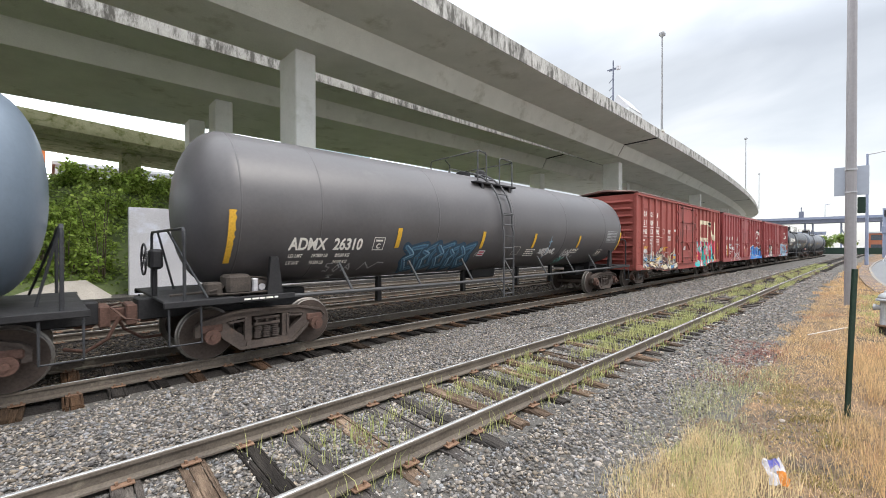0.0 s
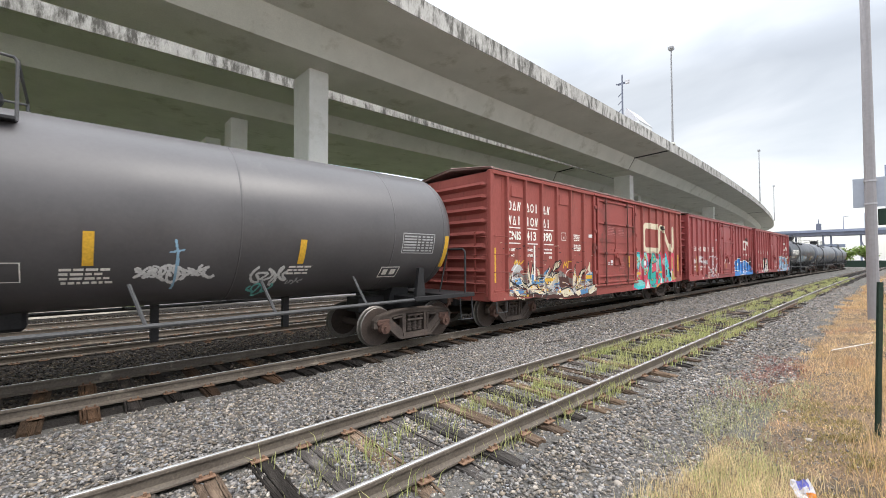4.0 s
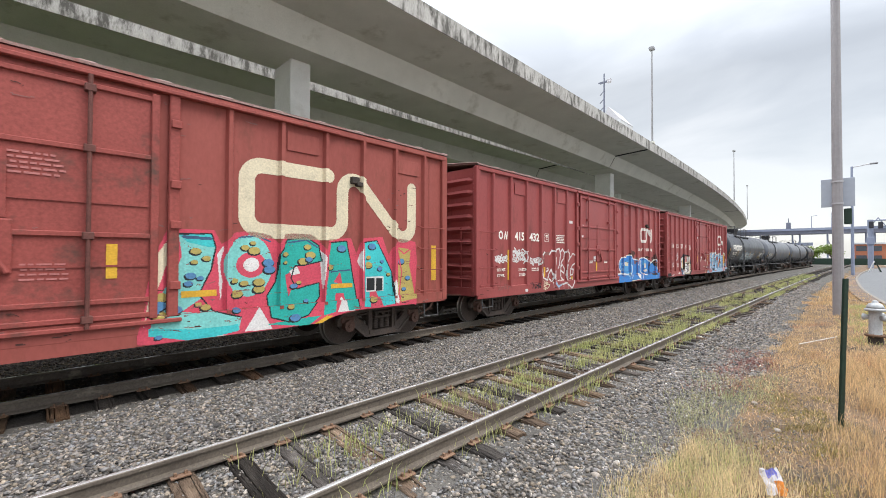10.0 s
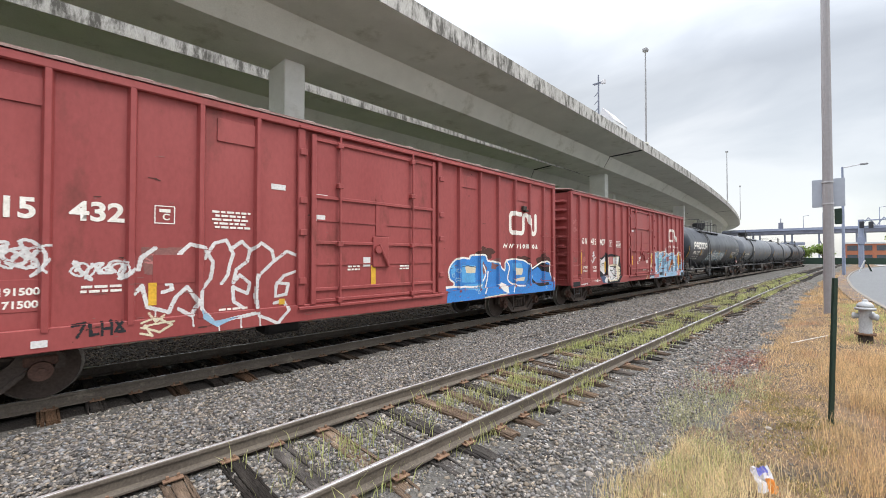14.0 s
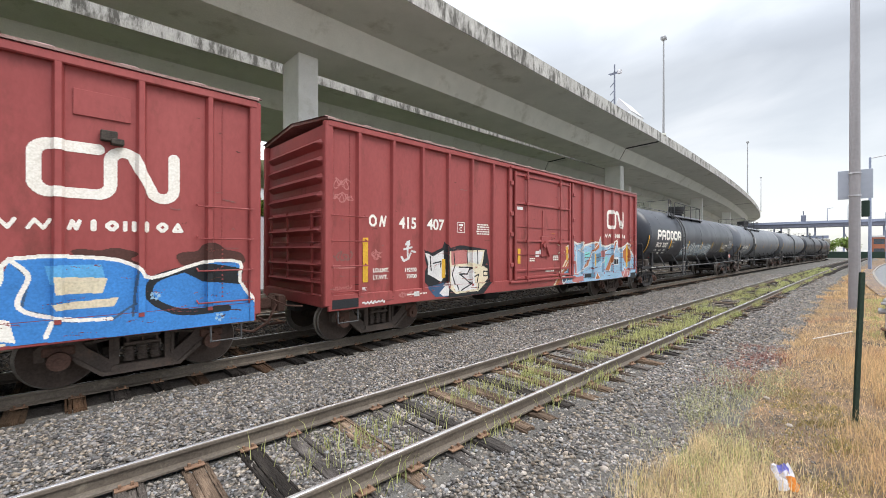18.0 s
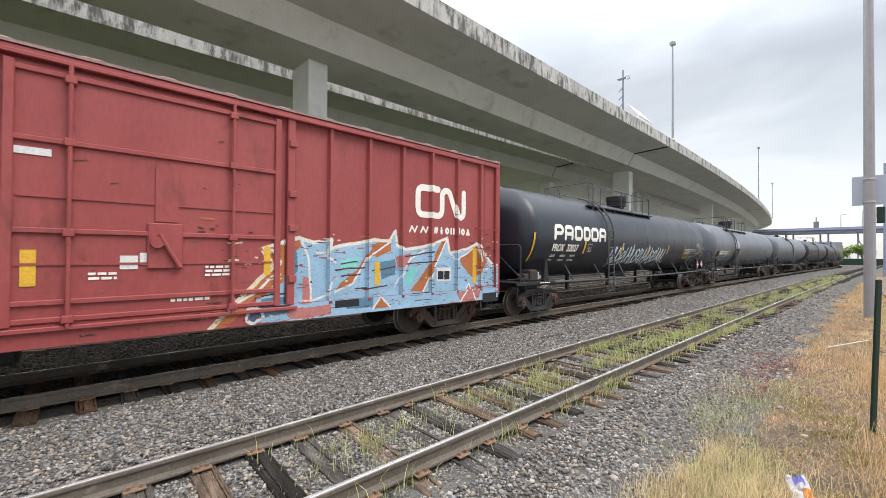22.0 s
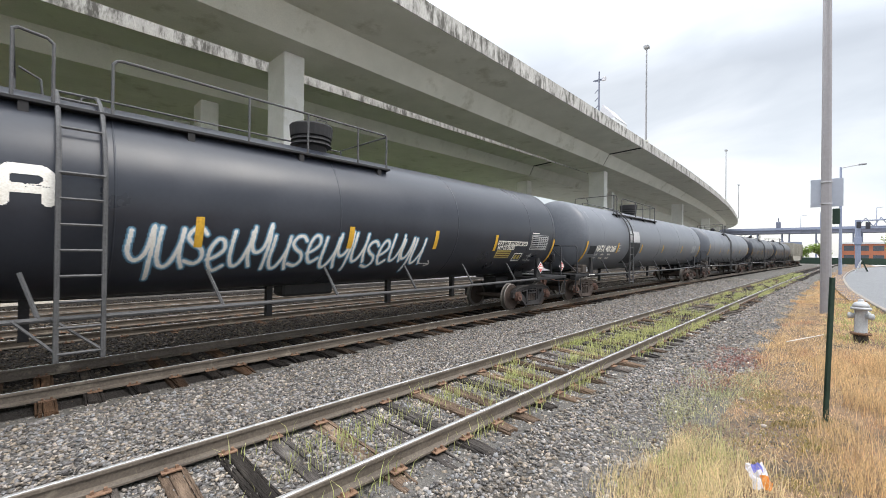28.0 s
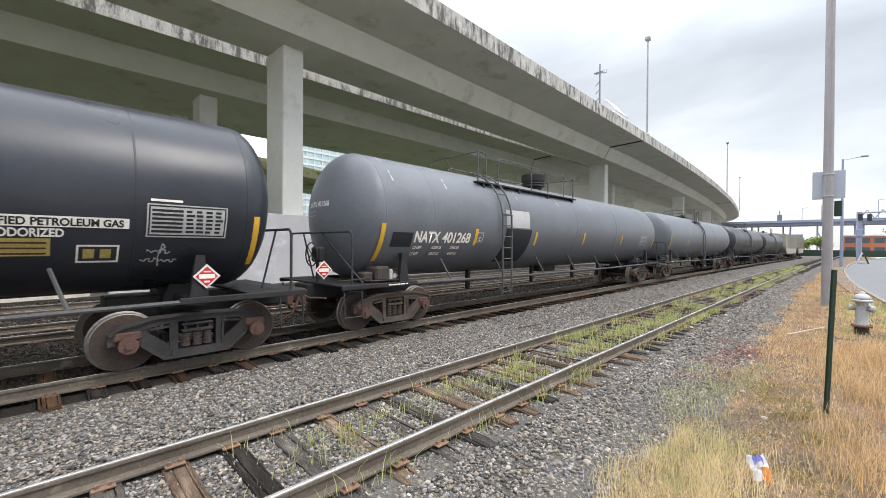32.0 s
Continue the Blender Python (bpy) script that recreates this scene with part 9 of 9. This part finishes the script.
    for k, (x, w) in enumerate(((-7.84, 0.58), (-7.20, 0.59), (-6.55, 0.57), (-5.93, 0.52), (-5.36, 0.58), (-4.72, 0.57))):
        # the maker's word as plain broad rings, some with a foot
        p = Paint(x - 0.02, x + w + 0.02, 2.44, 3.0, 70 + k, 0.012, 0.0)
        lo, hi = (2.53, 2.91) if k in (2, 3, 4) else (2.68, 2.91)
        p.stroke([(x + 0.08, lo + 0.06), (x + 0.14, lo), (x + w - 0.14, lo), (x + w - 0.07, lo + 0.07), (x + w - 0.07, hi - 0.07), (x + w - 0.14, hi), (x + 0.14, hi), (x + 0.08, hi - 0.06), (x + 0.08, lo + 0.06)], 0.13, "white")
        if k in (0, 1, 5):
            p.stroke([(x + 0.075, 2.53), (x + 0.075, 2.8)], 0.15, "white")
        if k in (1, 5):
            p.stroke([(x + w - 0.08, 2.53), (x + w - 0.08, 2.66)], 0.13, "white")
        p.wear(0.03)
        p.put(c, fn, "large white painted letter shape").name = "lettering"
    words(c, "PROX", -7.82, 2.09, 0.33, fn, "white painted car mark", stretch=0.82)
    words(c, "32027", -6.93, 2.09, 0.33, fn, "white painted car number", stretch=0.93)
    frame_mark(c, (-5.49, -5.20, 2.09, 2.37), fn)
    words(c, "C", -5.40, 2.13, 0.15, fn)
    for z, w in ((1.90, ("LD LMT", "162000 LB", "73 500 KG")), (1.75, ("LT WT", "101000 LB", "45 800 KG"))):
        for x, t in zip((-7.8, -7.2, -6.55), w):
            words(c, t, x, z, 0.10, fn, stretch=0.84)
    bars("sticker", c, [(-7.70, -7.55, 1.52, 1.58)], fn, "pink", "small red sticker")
    p = Paint(-3.6, 2.9, 1.3, 2.45, 44, 0.011, 0.15)
    loops = {"u": ((0.02, 0.62), (-0.01, 0.25), (0.05, 0.04), (0.16, 0.08), (0.27, 0.40), (0.29, 0.62), (0.27, 0.22), (0.33, 0.02)),
             "s": ((0.27, 0.50), (0.20, 0.58), (0.09, 0.56), (0.03, 0.44), (0.10, 0.34), (0.22, 0.26), (0.25, 0.12), (0.16, 0.02), (0.02, 0.06)),
             "e": ((0.0, 0.20), (0.12, 0.26), (0.22, 0.38), (0.20, 0.52), (0.11, 0.54), (0.02, 0.38), (0.03, 0.14), (0.12, 0.02), (0.25, 0.10)),
             "y": ((0.0, 0.64), (-0.02, 0.34), (0.06, 0.20), (0.18, 0.30), (0.26, 0.70), (0.25, 0.30), (0.23, -0.10))}
    x, lines = -3.38, []
    for ch, k in zip("yuseuyuseuyuseuyuse", range(17)):
        lines.append([(x + a * 1.05, 1.58 + 0.06 * (k % 3) + z) for a, z in loops[ch]])
        x += 0.345
    for width, colour in ((0.115, "steel"), (0.075, "pale"), (0.05, "white")):
        for line in lines:
            p.stroke(smooth_line(line), width, colour)
    p.stroke([(x, 1.66), (x + 0.42, 1.63), (x + 0.30, 1.72)], 0.03, "chalk")
    p.stroke([(x + 0.42, 1.63), (x + 0.26, 1.58)], 0.03, "chalk")
    p.put(c, fn, "large white looping scrawl")
    bars("notice_strip", c, [(5.46, 7.08, 2.17, 2.31)], fn, "white", "white painted strip with dark words")
    words(c, "LIQUEFIED PETROLEUM GAS", 5.48, 2.19, 0.135, lambda x, z: fn(x, z) - 0.003, "dark painted words", "black", 0.90)
    words(c, "NOT ODORIZED", 5.50, 2.045, 0.145, fn, "white painted words", stretch=0.82)
    bars("sticker", c, [(5.52, 6.28, 1.79, 2.02)], fn, "ochre", "faded yellow notice")
    for k in range(3):
        bars("stencil", c, [(5.56, 6.24, 1.81 + 0.07 * k, 1.832 + 0.07 * k)], lambda x, z: fn(x, z) - 0.003, "grime", "dark printed line")
    bars("data_panel", c, [(7.28, 8.36, 2.06, 2.55)], fn, "grey", "pale grey data panel")
    data_table(c, 7.30, 2.08, 1.04, 0.45, lambda x, z: fn(x, z) - 0.003, 2, "black")
    bars("lettering", c, [(7.32, 7.72, 2.585, 2.62)], fn)
    frame_mark(c, (6.53, 6.99, 1.69, 1.94), fn, 0.025)
    bars("lettering", c, [(6.60, 6.72, 1.75, 1.88), (6.78, 6.90, 1.75, 1.88)], fn, "ochre")
    p = Paint(7.2, 7.8, 1.55, 2.0, 47, 0.01, 0.3)
    p.stroke([(7.48, 1.62), (7.46, 1.75), (7.50, 1.95), (7.54, 1.9), (7.47, 1.84)], 0.018, "grey")
    p.scrawl(7.26, 1.66, 0.45, 0.08, 5, 0.016, "grey")
    p.scrawl(7.30, 1.80, 0.30, 0.07, 3, 0.016, "grey")
    p.put(c, fn, "thin chalk doodle")
    diamond(c, half + 0.05, 1.44, -1.36, "placard_red", "red diamond hazard placard")
    # grey tank car with white ring marks
    c, fn, half, L = tank_car(91.2, 108.6, "dusty dark grey tank car with white number and orange strips", {"ladder": -4.85, "stripes": ((-9.45, 1.6, 2.46), (-6.18, 1.98, 2.44), (-3.02, 2.0, 2.44), (0.6, 2.05, 2.5), (4.6, 2.05, 2.5), (9.2, 1.8, 2.6))}, True, "long", paint="tank_grey")
    words(c, "NATX", -8.42, 2.05, 0.37, fn, "white painted car mark", stretch=0.83)
    head_words(c, "NATX 401268", 0.75, 2.88, 0.17, L, 1.52, 2.70)
    for k in (0, 1):
        head_words(c, "- - - - -", 0.70, 2.74 - 0.10 * k, 0.12, L, 1.52, 2.70)
    words(c, "401268", -7.45, 2.05, 0.37, fn, "white painted car number", stretch=0.98)
    frame_mark(c, (-6.07, -5.80, 2.07, 2.34), fn)
    words(c, "C", -5.98, 2.11, 0.14, fn)
    for z, w in ((1.88, ("LD LMT", "162600 LB", "73800 KG")), (1.72, ("LT WT", "100100 LB", "45400 KG"))):
        for x, t in zip((-8.38, -7.75, -7.05), w):
            words(c, t, x, z, 0.10, fn, stretch=0.84)
    bars("patch", c, [(-9.11, -8.48, 1.93, 2.27)], fn, "black", "fresh black paint patch")
    bars("patch", c, [(-4.72, -3.3, 1.47, 2.50)], fn, "black", "fresh black paint patch")
    bars("patch", c, [(-4.75, -3.45, 2.54, 3.08)], fn, "grey", "pale worn paint patch")
    data_table(c, 7.2, 2.05, 0.95, 0.5, fn, 3)
    b = bmesh.new()
    for x in (-9.0, -7.2, -3.9, -1.2, 1.6, 4.4):
        for i in range(6):
            a0, a1 = math.radians(150 - 13 * i), math.radians(150 - 13 * (i + 1) + (4 if i % 2 else 0))
            if i in (1, 4):
                continue
            pts = [(x - 0.02, a0), (x + 0.02, a0), (x + 0.02, a1), (x - 0.02, a1)]
            b.faces.new([b.verts.new((q, 1.528 * math.cos(a), 2.70 + 1.528 * math.sin(a))) for q, a in pts])
    part("ring_mark", b, PAINT["grey"], c, "worn white ring marks")
    diamond(c, -half - 1.85, 1.43, -0.95, "placard_red", "red diamond hazard placard")
    tank_car(113.2, 129.4, "dusty dark grey tank car further along the train", {"ladder": -1.0}, False, paint="tank_grey")
    tank_car(134.0, 149.5, "black tank car further along the train", {"ladder": -0.5}, False)
    tank_car(154.0, 169.5, "black tank car near the end of the train", {"ladder": -0.5}, False)


def build_hopper(u0, u1):
    car = thing("hopper_car", car_pose(u0, u1, 0), "pale tan covered hopper car far down the train", "hopper car", "train cars")
    uc, half = (u0 + u1) / 2, (u1 - u0) / 2
    ROLLING.append((car, lambda tm, a=u0, c=u1: car_pose(a, c, tm), 1.0))
    b = bmesh.new()
    plate_poly(b, [(-half - 1.2, 2.2), (-half + 0.6, 1.0), (half - 0.6, 1.0), (half + 1.2, 2.2), (half + 1.2, 4.3), (-half - 1.2, 4.3)], -1.5, 1.5)
    part("body", b, M["hopper_tan"], car)
    for k in range(12):
        b = bmesh.new()
        x = -half - 1.0 + k * (2 * half + 2.0) / 11
        box(b, x - 0.05, x + 0.05, -1.58, 1.58, 1.9, 4.3)
        part("side_post", b, M["hopper_tan"], car)
    b = bmesh.new()
    box(b, -half - 1.1, half + 1.1, -0.5, 0.5, 4.3, 4.48, 0.03)
    part("roof_walk", b, M["galv"], car)
    b = bmesh.new()
    box(b, -half - 1.6, half + 1.6, -0.3, 0.3, 0.75, 1.05)
    part("underframe", b, M["car_black"], car)
    couplers(car, half + 1.5)
    for x in (-half, half):
        truck(car, x, False, uc)


M["hopper_tan"] = surf("hopper_tan", (0.28, 0.26, 0.22), (0.38, 0.36, 0.31), 0.7, 1.0, 0.1, fine=20, stain=(0.25, 0.2, 0.15), stain_scale=2)
build_boxcars()
build_tanks()
build_hopper(174.0, 187.0)
build_hopper(191.0, 204.0)


def motions():
    for ob, fn, step in ROLLING:
        n = int(math.ceil(32.0 / step))
        walk(ob, [(32.0 * i / n, fn(32.0 * i / n)) for i in range(n + 1)])


motions()
